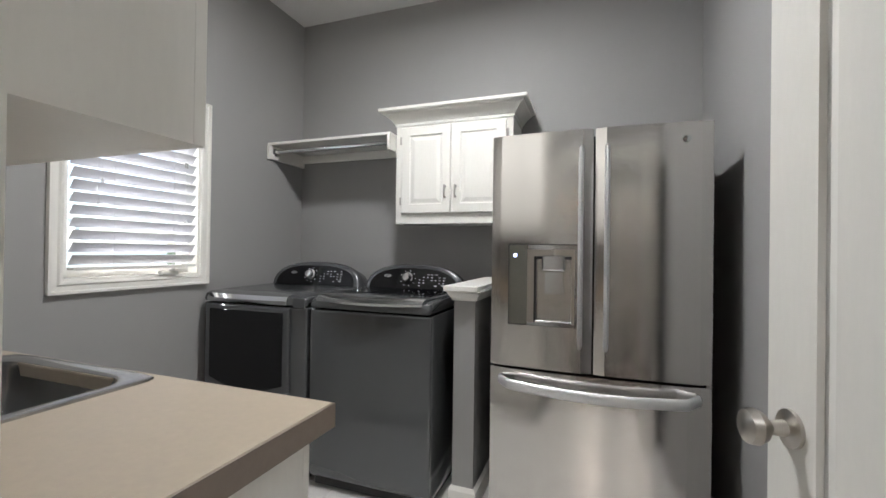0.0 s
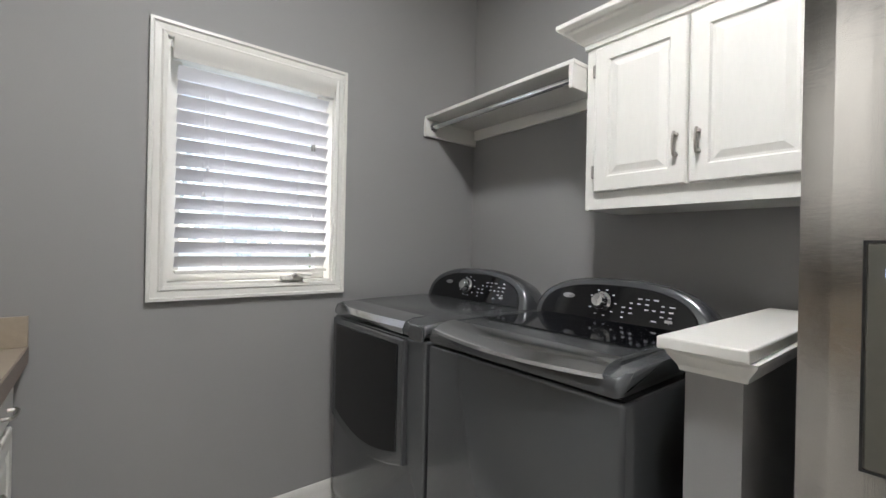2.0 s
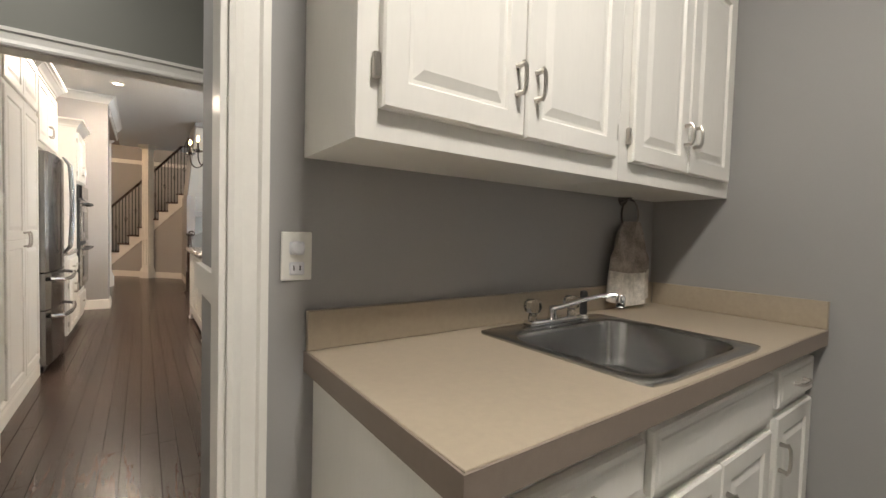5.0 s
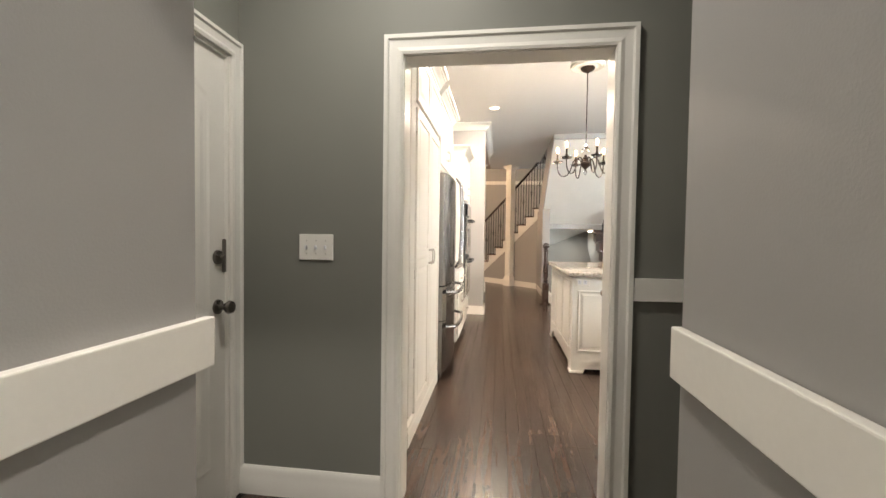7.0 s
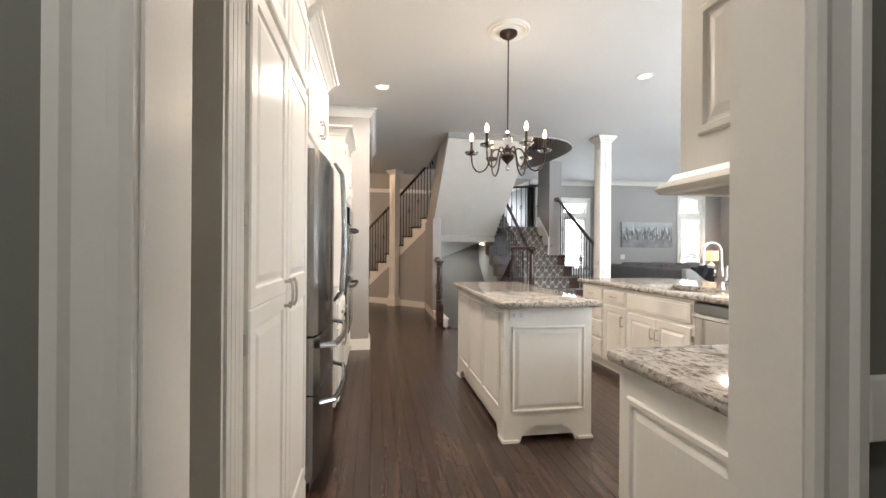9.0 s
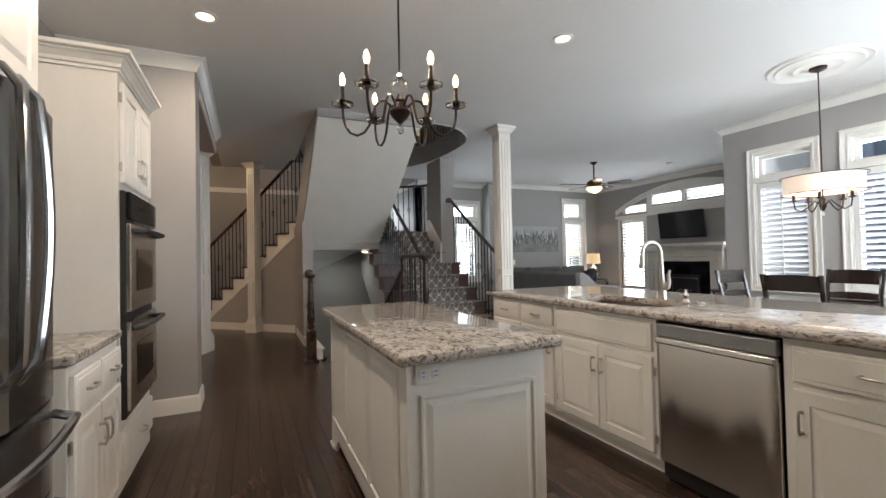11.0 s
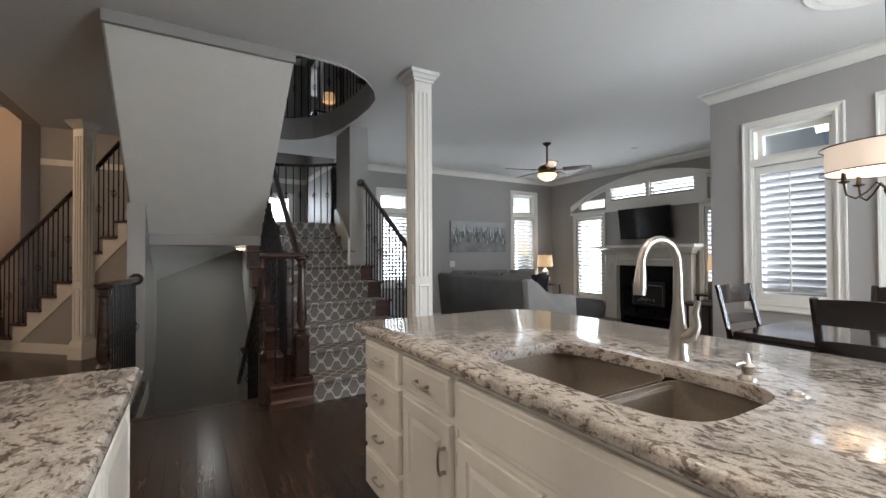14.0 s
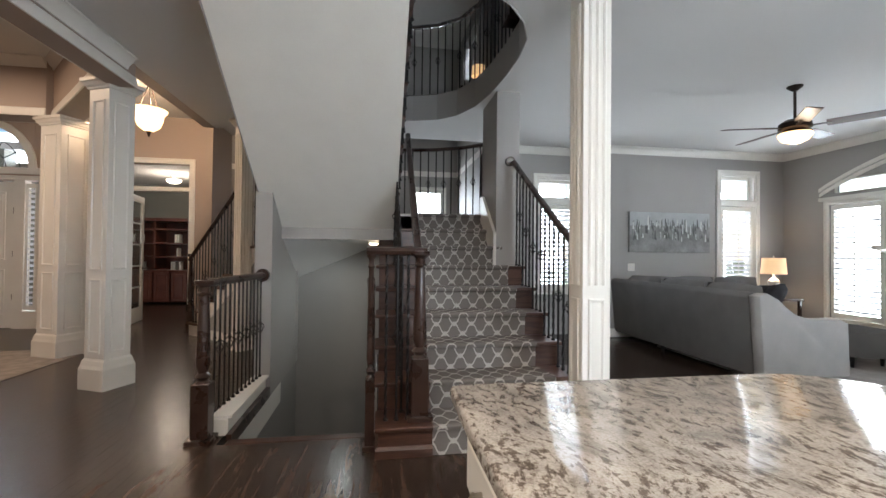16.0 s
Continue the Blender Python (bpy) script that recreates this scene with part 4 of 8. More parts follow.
def console(parent, W, glyphs):
    """The domed control panel at the back of a washer or dryer; local x across, z up."""
    def arc(w, h, z0, y, n=22, p=2.6):
        return [(w * math.copysign(abs(math.cos(a)) ** (2 / p), math.cos(a)), y + 0.25 * h * 0, z0 + h * abs(math.sin(a)) ** (2 / p)) for a in [math.pi * k / n for k in range(n + 1)]]
    bm = bmesh.new()
    w = W / 2 - 0.005
    loft(bm, [arc(w, 0.165, 0, 0.12), arc(w, 0.17, 0, 0.05), arc(w - 0.004, 0.166, 0, 0.02), arc(w - 0.014, 0.157, 0, 0.004), arc(w - 0.025, 0.147, 0.0, 0)], True, True)
    part("console", bm, GRAPH, parent, "graphite domed console", smooth=True)
    bm = bmesh.new()
    loft(bm, [arc(w - 0.045, 0.13, 0.006, 0.002), arc(w - 0.045, 0.13, 0.006, -0.004), arc(w - 0.05, 0.125, 0.008, -0.006)], True, True)
    pn = part("control_panel", bm, BLACK, parent, "gloss black control panel", smooth=False)
    k = part("dial", lathed([(0.036, 0), (0.036, 0.008), (0.028, 0.014), (0.026, 0.034), (0.02, 0.04), (0, 0.041)], seg=24), CHROME, parent, "chrome dial", smooth=True)
    k.matrix_basis = pose(-0.03, -0.006, 0.073, 90)
    bd = part("badge", lathed([(0.026, 0), (0.026, 0.002), (0, 0.003)], seg=20), SILVER, parent, smooth=True)
    bd.matrix_basis = Matrix.Translation((-0.17, -0.006, 0.085)) @ pose(0, 0, 0, 90) @ Matrix.Diagonal((1, 0.36, 1, 1))
    bm = bmesh.new()
    rnd = random.Random(4)
    for cx in range(7):
        for cz in range(5):
            if glyphs and rnd.random() < 0.75:
                x, z = 0.045 + cx * 0.026, 0.03 + cz * 0.0165
                if (x / (w - 0.06)) ** 2.6 + (z / 0.122) ** 2.6 < 0.95:
                    box(bm, x, x + rnd.uniform(0.008, 0.017), -0.0075, -0.0058, z, z + 0.0035)
    for i in range(9):
        a = math.pi * (0.15 + 1.7 * i / 8) - math.pi / 2
        x, z = -0.03 + 0.05 * math.sin(a), 0.073 - 0.045 * math.cos(a)
        box(bm, x - 0.004, x + 0.004, -0.0075, -0.0058, z - 0.0015, z + 0.0015)
    tagged(part("markings", bm, SLAT, parent, "pale printed markings"), kind="stuff")
    part("power_button", rbox(0.19, 0.215, -0.009, -0.004, 0.03, 0.042, 0.002, 1), SILVER, parent)


APPL = [(-2.05, "dryer"), (-1.312, "washer")]
for x0, kind in APPL:
    W = 0.72 if kind == "dryer" else 0.685
    a = thing(kind, (x0 + W / 2, 3.085, 0), ("dark graphite front-loading dryer with a black door window" if kind == "dryer" else "dark graphite top-loading washer with glossy lid and chrome lip"), kind, "laundry machines")
    a.scale = (1, 1, 1.05)
    h = W / 2
    prof = [(0.0, 0.03), (0.0, 0.86), (0.012, 0.9), (0.04, 0.93), (0.04, 0.93), (0.74, 0.955), (0.74, 0.03)]
    body = bmesh.new()
    loft(body, [[(sx * h, y, z) for y, z in ((0.03, 0.05), (0.012, 0.07), (0.0, 0.12), (0.0, 0.892), (0.74, 0.892), (0.74, 0.05))] for sx in (-1, 1)])
    bmesh.ops.bevel(body, geom=[e for e in body.edges], offset=0.012, segments=3, affect="EDGES", profile=0.5)
    part("cabinet_shell", body, GRAPH, a, smooth=True)
    part("base", boxed((-h + 0.02, h - 0.02, 0.04, 0.7, 0.012, 0.06)), BLACKM, a, "black recessed base")
    for sx in (-1, 1):
        for y in (0.08, 0.66):
            part("foot", lathed([(0.02, 0), (0.02, 0.01), (0.01, 0.02)], (sx * (h - 0.06), y, 0), 10), BLACKM, a)
    top = bmesh.new()
    loft(top, [[(sx * (h - 0.001), y, z) for y, z in ((-0.004, 0.9), (-0.007, 0.915), (0.004, 0.94), (0.035, 0.95), (0.2, 0.954), (0.72, 0.962), (0.74, 0.897), (0.02, 0.895))] for sx in (-1, 1)])
    bmesh.ops.bevel(top, geom=[e for e in top.edges if abs(e.verts[0].co.x - e.verts[1].co.x) < 1e-4], offset=0.02, segments=4, affect="EDGES", profile=0.5)
    part("top", top, GRAPH, a, smooth=True)
    if kind == "washer":
        part("lid", rbox(-h + 0.05, h - 0.05, 0.05, 0.56, 0.947, 0.964, 0.006), GRAPH, a, "glossy graphite lid")
        part("lid_glass", rbox(-h + 0.07, h - 0.07, 0.2, 0.545, 0.9642, 0.968, 0.0015, 1), BLACK, a, "gloss black lid glass")
        lip = bmesh.new()
        L = []
        for k in range(13):
            s = -1 + k / 6
            x, d, dz = s * (h - 0.045), -0.03 * (1 - s * s), -0.006 * (1 - s * s)
            L.append([(x, 0.075, 0.968), (x, 0.045, 0.967), (x, 0.01 + d * 0.6, 0.96), (x, -0.01 + d, 0.945 + dz), (x, -0.006 + d, 0.934 + dz), (x, 0.05, 0.936)])
        loft(lip, L)
        part("lid_handle", lip, SILVER, a, "bright curved front lip", smooth=True)
        part("hinge_strip", rbox(-h + 0.07, h - 0.07, 0.556, 0.572, 0.962, 0.978, 0.004), SILVER, a, "bright strip")
    else:
        lip = bmesh.new()
        L = []
        for k in range(11):
            s = k / 10
            x = -h + 0.035 + s * 0.56
            q = math.sin(math.pi * s) * 0.014
            L.append([(x, 0.09, 0.954), (x, 0.04, 0.953), (x, 0.002 - q, 0.942), (x, -0.011 - q, 0.92), (x, -0.008, 0.9), (x, 0.05, 0.92)])
        loft(lip, L)
        part("front_lip", lip, SILVER, a, "bright curved front lip", smooth=True)

        def door_shape(x0_, x1_, z0_, z1_, bow, y):
            lp = [(x0_, y, z1_), (x1_, y, z1_)]
            lp += [(x1_ + (x0_ - x1_) * k / 12, y, z0_ - bow * math.sin(math.pi * k / 12)) for k in range(13)]
            return lp
        d = bmesh.new()
        loft(d, [door_shape(-h + 0.03, h - 0.1, 0.455, 0.885, 0.06, -0.001), door_shape(-h + 0.03, h - 0.1, 0.455, 0.885, 0.06, -0.016), door_shape(-h + 0.036, h - 0.106, 0.46, 0.879, 0.06, -0.02)])
        part("door", d, GRAPH, a, "graphite door frame")
        d = bmesh.new()
        loft(d, [door_shape(-h + 0.068, h - 0.138, 0.49, 0.862, 0.05, -0.019), door_shape(-h + 0.07, h - 0.14, 0.493, 0.86, 0.05, -0.0235)])
        part("door_window", d, BLACK, a, "black glass window")
        part("side_column", rbox(h - 0.085, h - 0.002, -0.012, 0.0, 0.89, 0.945, 0.006), GRAPH, a)
    before = set(bpy.data.objects)
    console(a, W, True)
    for ob in list(set(bpy.data.objects) - before):
        if ob.parent == a:
            ob.matrix_basis = pose(0, 0.53, 0.953, -16) @ ob.matrix_basis


def fridge(name, at, rz, W, D, label, dispenser, drawers, steel, handle_mat, H=1.79, group=""):
    """French door refrigerator; local x -W/2..W/2, doors' front at y 0, body behind."""
    f = thing(name, at, label, "refrigerator", group, rz)
    h = W / 2
    part("body", rbox(-h + 0.004, h - 0.004, 0.075, D, 0.02, H - 0.01, 0.006), BLACKM if dispenser else GRAPH, f, "dark side panels")

    def bowed(x0, x1, z0, z1, bow):
        bm = bmesh.new()
        L = []
        n = 10
        for k in range(n + 1):
            x = x0 + (x1 - x0) * k / n
            e = min(x - x0, x1 - x)
            y = -bow * (1 - (x / h) ** 2) + (0.012 if e < 1e-6 else 0)
            L.append([(x, 0.07, z0), (x, y, z0), (x, y, z1), (x, 0.07, z1)])
        loft(bm, L)
        return bm
    top0 = drawers[-1][1] + 0.012
    bow = 0.02 if dispenser else 0.03
    dl = bowed(-h, -0.004, top0, H, bow)
    dleft = part("left_door", dl, steel, f, smooth=False)
    dright = part("right_door", bowed(0.004, h, top0, H, bow), steel, f)
    for p, s in ((dleft, -1), (dright, 1)):
        pts = []
        for k in range(15):
            u = k / 14
            zz = top0 + 0.13 + u * 0.84
            off = 0.058 + (0.0 if dispenser else 0.02 * math.sin(math.pi * u))
            if k in (0, 14):
                off = 0.02
            xs = s * ((0.052 if dispenser else 0.042) + (0.0 if dispenser else 0.03 * math.sin(math.pi * u)))
            pts.append((xs, -bow - off, zz))
        part("handle", tubed(pts, [0.011] * 15, 12, 3.0) if dispenser else tubed(pts, [0.012] + [0.017] * 13 + [0.012], 8, 0.75), handle_mat, p, "long bar handle", smooth=True)
    for z0, z1 in drawers:
        dr = part("drawer", bowed(-h, h, z0, z1, bow), steel, f)
        pts = []
        for k in range(17):
            u = -1 + k / 8
            pts.append((u * (h - 0.05), -bow - (0.045 + (0.02 if dispenser else 0.03) * (1 - u * u)) if 0 < k < 16 else -0.01, z1 - 0.05 - (0.018 * (1 - u * u))))
        part("handle", tubed(pts, 0.012, 12, 2.0) if dispenser else tubed(pts, 0.016, 8, 1.0), handle_mat, dr, "bowed bar handle", smooth=True)
    part("grille", boxed((-h + 0.02, h - 0.02, 0.03, 0.08, 0.005, 0.05)), BLACKM, f)
    if dispenser:
        x0, x1, z0, z1 = -0.365, -0.065, 0.92, 1.28
        y = -0.022
        part("dispenser_panel", rbox(x0, x0 + 0.085, y - 0.004, 0.0, z0, z1, 0.003, 1), SCREEN_D, dleft, "dark glass dispenser panel")
        part("dispenser_frame", boxed((x0 + 0.085, x1, y - 0.003, 0.0, z1 - 0.02, z1), (x1 - 0.012, x1, y - 0.003, 0.0, z0, z1 - 0.02), (x0 + 0.085, x1 - 0.012, y - 0.02, 0.0, z0, z0 + 0.014)), SILVER, dleft, "bright dispenser frame")
        a0, a1, b0, b1, t_ = x0 + 0.085, x1 - 0.012, z0 + 0.014, z1 - 0.02, 0.03
        part("dispenser_recess", boxed((a0, a0 + t_, y - 0.022, y, b0, b1), (a1 - 0.012, a1, y - 0.022, y, b0, b1), (a0 + t_, a1 - 0.012, y - 0.022, y, b1 - 0.03, b1)), NICKEL, dleft, "steel recess surround")
        part("recess_back", boxed((a0 + t_, a1 - 0.012, y - 0.003, y, b0, b1 - 0.03)), STEEL, dleft, "steel recess back")
        # thin black boxes stand in for the shade lines of an uncarved recess
        part("shadow_gap", boxed((x0 - 0.004, x0, y - 0.003, 0, z0 - 0.004, z1 + 0.004), (x0, x1 + 0.004, y - 0.003, 0, z1, z1 + 0.004), (x1, x1 + 0.004, y - 0.003, 0, z0, z1), (x0, x1, y - 0.003, 0, z0 - 0.004, z0), (a0 + t_, a0 + t_ + 0.008, y - 0.0225, y - 0.002, b0, b1 - 0.03), (a0 + t_, a1 - 0.012, y - 0.0225, y - 0.002, b1 - 0.042, b1 - 0.03)), BLACKM, dleft, "black strips standing in for shade round the dispenser")
        part("dispenser_chute", rbox(x0 + 0.15, x1 - 0.05, y - 0.04, y, z1 - 0.115, z1 - 0.045, 0.008), SILVER, dleft, "bright square chute")
        part("nozzle", lathed([(0.008, 0), (0.008, 0.03)], ((x0 + 0.15 + x1 - 0.05) / 2, y - 0.02, z1 - 0.045), 10), NICKEL, dleft)
        part("drip_tray", rbox(x0 + 0.12, x1 - 0.02, y - 0.03, y, z0 + 0.015, z0 + 0.026, 0.003, 1), SILVER, dleft)
        part("dispenser_paddle", prismed([(x0 + 0.165, z1 - 0.12), (x0 + 0.158, z1 - 0.215), (x1 - 0.055, z1 - 0.215), (x1 - 0.062, z1 - 0.12)], 1, y - 0.014, y), SILVER, dleft, "polished paddle")
        part("indicator", boxed((x0 + 0.022, x0 + 0.034, y - 0.0055, y - 0.004, z1 - 0.055, z1 - 0.04)), LED, dleft, "small blue light")
        bdg = part("badge", lathed([(0.014, 0), (0.014, 0.002), (0, 0.003)], seg=16), SILVER, dright)
        bdg.matrix_basis = pose(h - 0.1, -0.012, H - 0.07, 90)
    return f


SCREEN_D = mat("dispenser_glass", (0.16, 0.155, 0.13), 0.2, 0.4, var=0.1, bump=0)
LED = mat("led", (0.5, 0.6, 1), 0.4, bump=0, emit=(0.5, 0.6, 1.0), power=4)
fridge("laundry_fridge", (0.084, 3.2, 0), 0, 0.91, 0.76, "stainless steel refrigerator with a water dispenser beside the half wall", True, [(0.06, 0.708)], STEELV, HANDLE := mat("satin_handle", (0.7, 0.7, 0.7), 0.42, 0.7, var=0.03, bump=0.02), group="")

# laundry window blind
bl = thing("window_blind", (-2.085, 2.745, 1.09), "white wooden slat blind, lowered and nearly closed, in the laundry window", "blind")
part("valance", swept([(0, 0), (0.03, 0), (0.035, 0.02), (0.05, 0.035), (0.055, 0.075), (0, 0.08)], [(-0.01, -0.322, 0.868), (-0.01, 0.322, 0.868)]), WHITE, bl, smooth=True)
sl = rbox(-0.028, 0.028, -0.305, 0.305, -0.0015, 0.0015, 0.001, 1)
first = None
for k in range(14):
    z = 0.095 + k * 0.0565
    if first is None:
        first = part("slat", sl, SLAT, bl)
        first.matrix_basis = pose(-0.015, 0, z, 0, -52, 0)
    else:
        s2 = new("slat", first.data)
        s2.parent = bl
        s2.matrix_basis = pose(-0.015, 0, z, 0, -52, 0)
part("bottom_rail", rbox(-0.04, 0.012, -0.305, 0.305, 0.048, 0.062, 0.004), WHITE, bl)
for y in (-0.14, 0.16):
    part("ladder_cord", tubed([(0.012, y, 0.06), (0.012, y, 0.82)], 0.0012, 5), SLAT, bl)
for y, z in ((-0.2, 0.47), (-0.215, 0.37), (0.225, 0.31)):
    part("cord", tubed([(0.02, y, z), (0.02, y, 0.8)], 0.0009, 5), SLAT, bl)
    part("tassel", lathed([(0.003, 0.02), (0.006, 0.016), (0.008, 0.004), (0.005, 0)], (0.02, y, z - 0.02), 8), SLAT, bl)
part("tag", boxed((0.018, 0.02, 0.215, 0.235, 0.6, 0.63)), CANVASB, bl)
cr = thing("window_crank", (-2.10, 2.9, 1.10), "white folding crank handle at the foot of the laundry window", "window handle")
part("housing", rbox(0, 0.03, -0.06, 0.04, 0.0, 0.022, 0.006), WHITE, cr, smooth=True)
part("arm", tubed([(0.025, -0.01, 0.02), (0.045, 0.0, 0.03), (0.05, 0.05, 0.028), (0.055, 0.065, 0.025)], [0.008, 0.007, 0.006, 0.008], 8), WHITE, cr, smooth=True)


def sash(name, axis, p, u0, u1, z0, z1, t=0.045, d=0.05, material=None):
    """A glazed frame in a wall opening."""
    bm = bmesh.new()
    for a, b, c, e in ((u0, u0 + t, z0, z1), (u1 - t, u1, z0, z1), (u0 + t, u1 - t, z0, z0 + t), (u0 + t, u1 - t, z1 - t, z1)):
        box(bm, p - d / 2, p + d / 2, a, b, c, e) if axis == 0 else box(bm, a, b, p - d / 2, p + d / 2, c, e)
    w = link(name, bm, material or WHITE, kind="structure")
    bm = boxed((p - 0.003, p + 0.003, u0 + t, u1 - t, z0 + t, z1 - t) if axis == 0 else (u0 + t, u1 - t, p - 0.003, p + 0.003, z0 + t, z1 - t))
    g = part("pane", bm, GLASS, w)
    g.visible_shadow = False
    return w


sash("window_laundry", 0, -2.19, 2.418, 3.072, 1.103, 2.032)

# outlets and switches


def plate(at, rz, kind, label, W=0.075):
    p = thing("wall_plate", at, label, "outlet" if kind == "outlet" else "light switch", "", rz)
    part("plate", rbox(-W / 2, W / 2, -0.007, 0, -0.06, 0.06, 0.004), WHITE, p)
    if kind == "outlet":
        for z in (0.02, -0.03):
            part("socket", rbox(-0.018, 0.018, -0.0095, -0.006, z - 0.016, z + 0.016, 0.003, 1), SLAT, p)
            part("slots", boxed((-0.009, -0.006, -0.0105, -0.009, z - 0.005, z + 0.007), (0.006, 0.009, -0.0105, -0.009, z - 0.005, z + 0.007)), BLACKM, p)
    else:
        n = int(W / 0.045)
        for i in range(n):
            x = (i - (n - 1) / 2) * 0.046
            part("toggle", rbox(x - 0.004, x + 0.004, -0.02, -0.005, -0.01, 0.008, 0.002, 1), SLAT, p)
            for z in (-0.03, 0.03):
                part("screw", lathed([(0.003, 0), (0.003, 0.001), (0, 0.0015)], seg=8), NICKEL, p).matrix_basis = pose(x, -0.007, z, 90)
    return p


lo = plate((-0.424, 1.391, 1.147), 180, "outlet", "white outlet plate with a round dial, beside the laundry counter")
part("dial", lathed([(0.017, 0), (0.017, 0.008), (0.012, 0.014), (0, 0.015)], seg=18), SLAT, lo, "round white dial", smooth=True).matrix_basis = pose(0, -0.009, 0.02, 90)
plate((0.873, -0.399, 1.18), 180, "switch", "white three-gang toggle switch plate on the grey hall wall", 0.165)

# the laundry door, ajar
ld = thing("laundry_door", (0.598, 1.394, 0.012), "cream white panelled laundry door standing open, with satin nickel knobs", "door", rz=103.3)
part("slab", rbox(0, 0.82, -0.0175, 0.0175, 0, 2.01, 0.003, 1), CAB, ld)
for z0, z1 in ((0.2, 0.6), (0.7, 1.88)):
    for s in (1, -1):
        bm = bmesh.new()
        panel_bm(bm, 0.12, 0.70, z0, z1, t=0.008, frame_w=0.01)
        if s == 1:
            bm.transform(pose(0.82, 0.0175, 0, 0, 0, 180))
        else:
            bm.transform(pose(0, -0.0175, 0))
        part("panel", bm, CAB, ld)
for s in (1, -1):
    k = part("knob", lathed([(0.033, 0), (0.032, 0.006), (0.014, 0.012), (0.012, 0.035), (0.024, 0.045), (0.031, 0.058), (0.028, 0.072), (0.015, 0.079), (0, 0.08)], seg=24), NICKEL, ld, "satin nickel knob", smooth=True)
    k.matrix_basis = pose(0.755, s * 0.018, 0.94, -90 * s)

# hall: outside door, peg rails
hd = thing("hall_door", (1.275, 0.075, 0.012), "closed white hall door with an arched panel, deadbolt and knob", "door", rz=-90)
part("slab", rbox(-0.395, 0.395, -0.002, 0.036, 0, 2.015, 0.003, 1), WHITE, hd)
for z0, z1, arch in ((0.2, 0.735, 0), (0.875, 1.81, 0.12)):
    L = []
    for o, d in ((0, 0.012), (0.0, 0.002), (0.014, 0.006), (0.032, 0.006), (0.06, 0.001)):
        lp = [(-0.28 + o, -0.003 + d, z0 + o), (0.28 - o, -0.003 + d, z0 + o)]
        lp += [(0.28 - o - (0.56 - 2 * o) * k / 14, -0.003 + d, z1 - o + arch * math.sin(math.pi * k / 14) ** 1.3) for k in range(15)]
        L.append(lp)
    bm = bmesh.new()
    loft(bm, [[(x, y - 0.008, z) for x, y, z in lp] for lp in L], False, True)
    part("panel", bm, WHITE, hd)
for z, r in ((0.9, 1.0), (1.12, 0.9)):
    k = part("knob" if z < 1 else "deadbolt", lathed([(0.033, 0), (0.032, 0.008), (0.014, 0.014), (0.012, 0.035), (0.024, 0.045), (0.03, 0.058), (0.026, 0.07), (0, 0.076)] if z < 1 else [(0.032, 0), (0.03, 0.012), (0.02, 0.016), (0.006, 0.018), (0.006, 0.03), (0, 0.03)], seg=20), BRONZEK, hd, smooth=True)
    k.matrix_basis = pose(0.335, -0.004, z, 90)
part("edge_plate", rbox(0.368, 0.392, -0.009, -0.002, 1.05, 1.2, 0.002, 1), BRONZEK, hd, "dark metal lock plate")
casing("casing_hall_door", 0, 1.26, -1, -0.33, 0.48, 0, 2.04, 0.075)
jamb("jamb_hall_door", 0, 1.258, 1.422, -0.332, 0.482, 0, 2.042)


def hook(parent, at, rz):
    bm = tubed([(0, 0, 0), (0, -0.02, 0.0), (0, -0.045, 0.015), (0, -0.06, 0.045), (0, -0.055, 0.06)], [0.006, 0.005, 0.005, 0.005, 0.009], 8)
    tube(bm, [(0, 0, -0.01), (0, -0.015, -0.03), (0, -0.035, -0.03), (0, -0.042, -0.015)], [0.006, 0.005, 0.005, 0.008], 8)
    bm.verts.ensure_lookup_table()
    lathe(bm, [(0.014, 0), (0.014, 0.003)], (0, -0.003, -0.005), 10)
    h = part("hook", bm, BRONZEK, parent, "dark metal coat hook", smooth=True)
    h.matrix_basis = pose(*at, 0, 0, rz)


for nm, at, rz, L_, hk in (("coat_rail", (-0.92, -0.398, 0.98), 180, 0.8, (-0.024,)), ("coat_rail", (-0.298, 0.905, 0.985), 90, 0.56, ()), ("coat_rail", (0.598, 0.985, 0.985), -90, 0.56, ())):
    r = thing(nm, at, "white painted coat rail board" + (" with a dark hook" if hk else " on the passage wall"), "coat rail", "coat rails", rz)
    part("board", rbox(-L_ / 2, L_ / 2, -0.02, 0, 0.0, 0.095, 0.003), WHITE, r)
    for x in hk:
        hook(r, (x, -0.02, 0.045), 0)
lt = thing("laundry_ceiling_light", (-0.55, 2.64, CH - 0.0702), "round white flush ceiling light in the laundry", "ceiling light")
part("frame", lathed([(0.2, 0.07), (0.2, 0.045), (0.18, 0.04), (0.18, 0.07)], seg=28), WHITE, lt, smooth=True)
part("diffuser", lathed([(0.178, 0.045), (0.16, 0.03), (0.1, 0.02), (0, 0.018)], seg=28), GLOWCAN, lt, smooth=True)


# ---- kitchen ----
# pantry, fridge surround and oven tower along the east side
pt = cabinet("pantry_cabinet", (0.56, -1.08), -90, 1.0, 0.62, 0, 2.46,
             [("door", 0.01, 0.49, 0.13, 1.09, None), ("door", 0.01, 0.49, 1.09, 2.02, None), ("door", 0.5, 0.98, 0.13, 1.09, None), ("door", 0.5, 0.98, 1.09, 2.02, None), ("door", 0.01, 0.49, 2.06, 2.4, None), ("door", 0.5, 0.98, 2.06, 2.4, None)],
             "tall cream pantry cabinet with raised panel doors and fluted side stile", "", 0.1)
for x in (0.455, 0.535):
    pull(x, 1.09, pt, L=0.11)
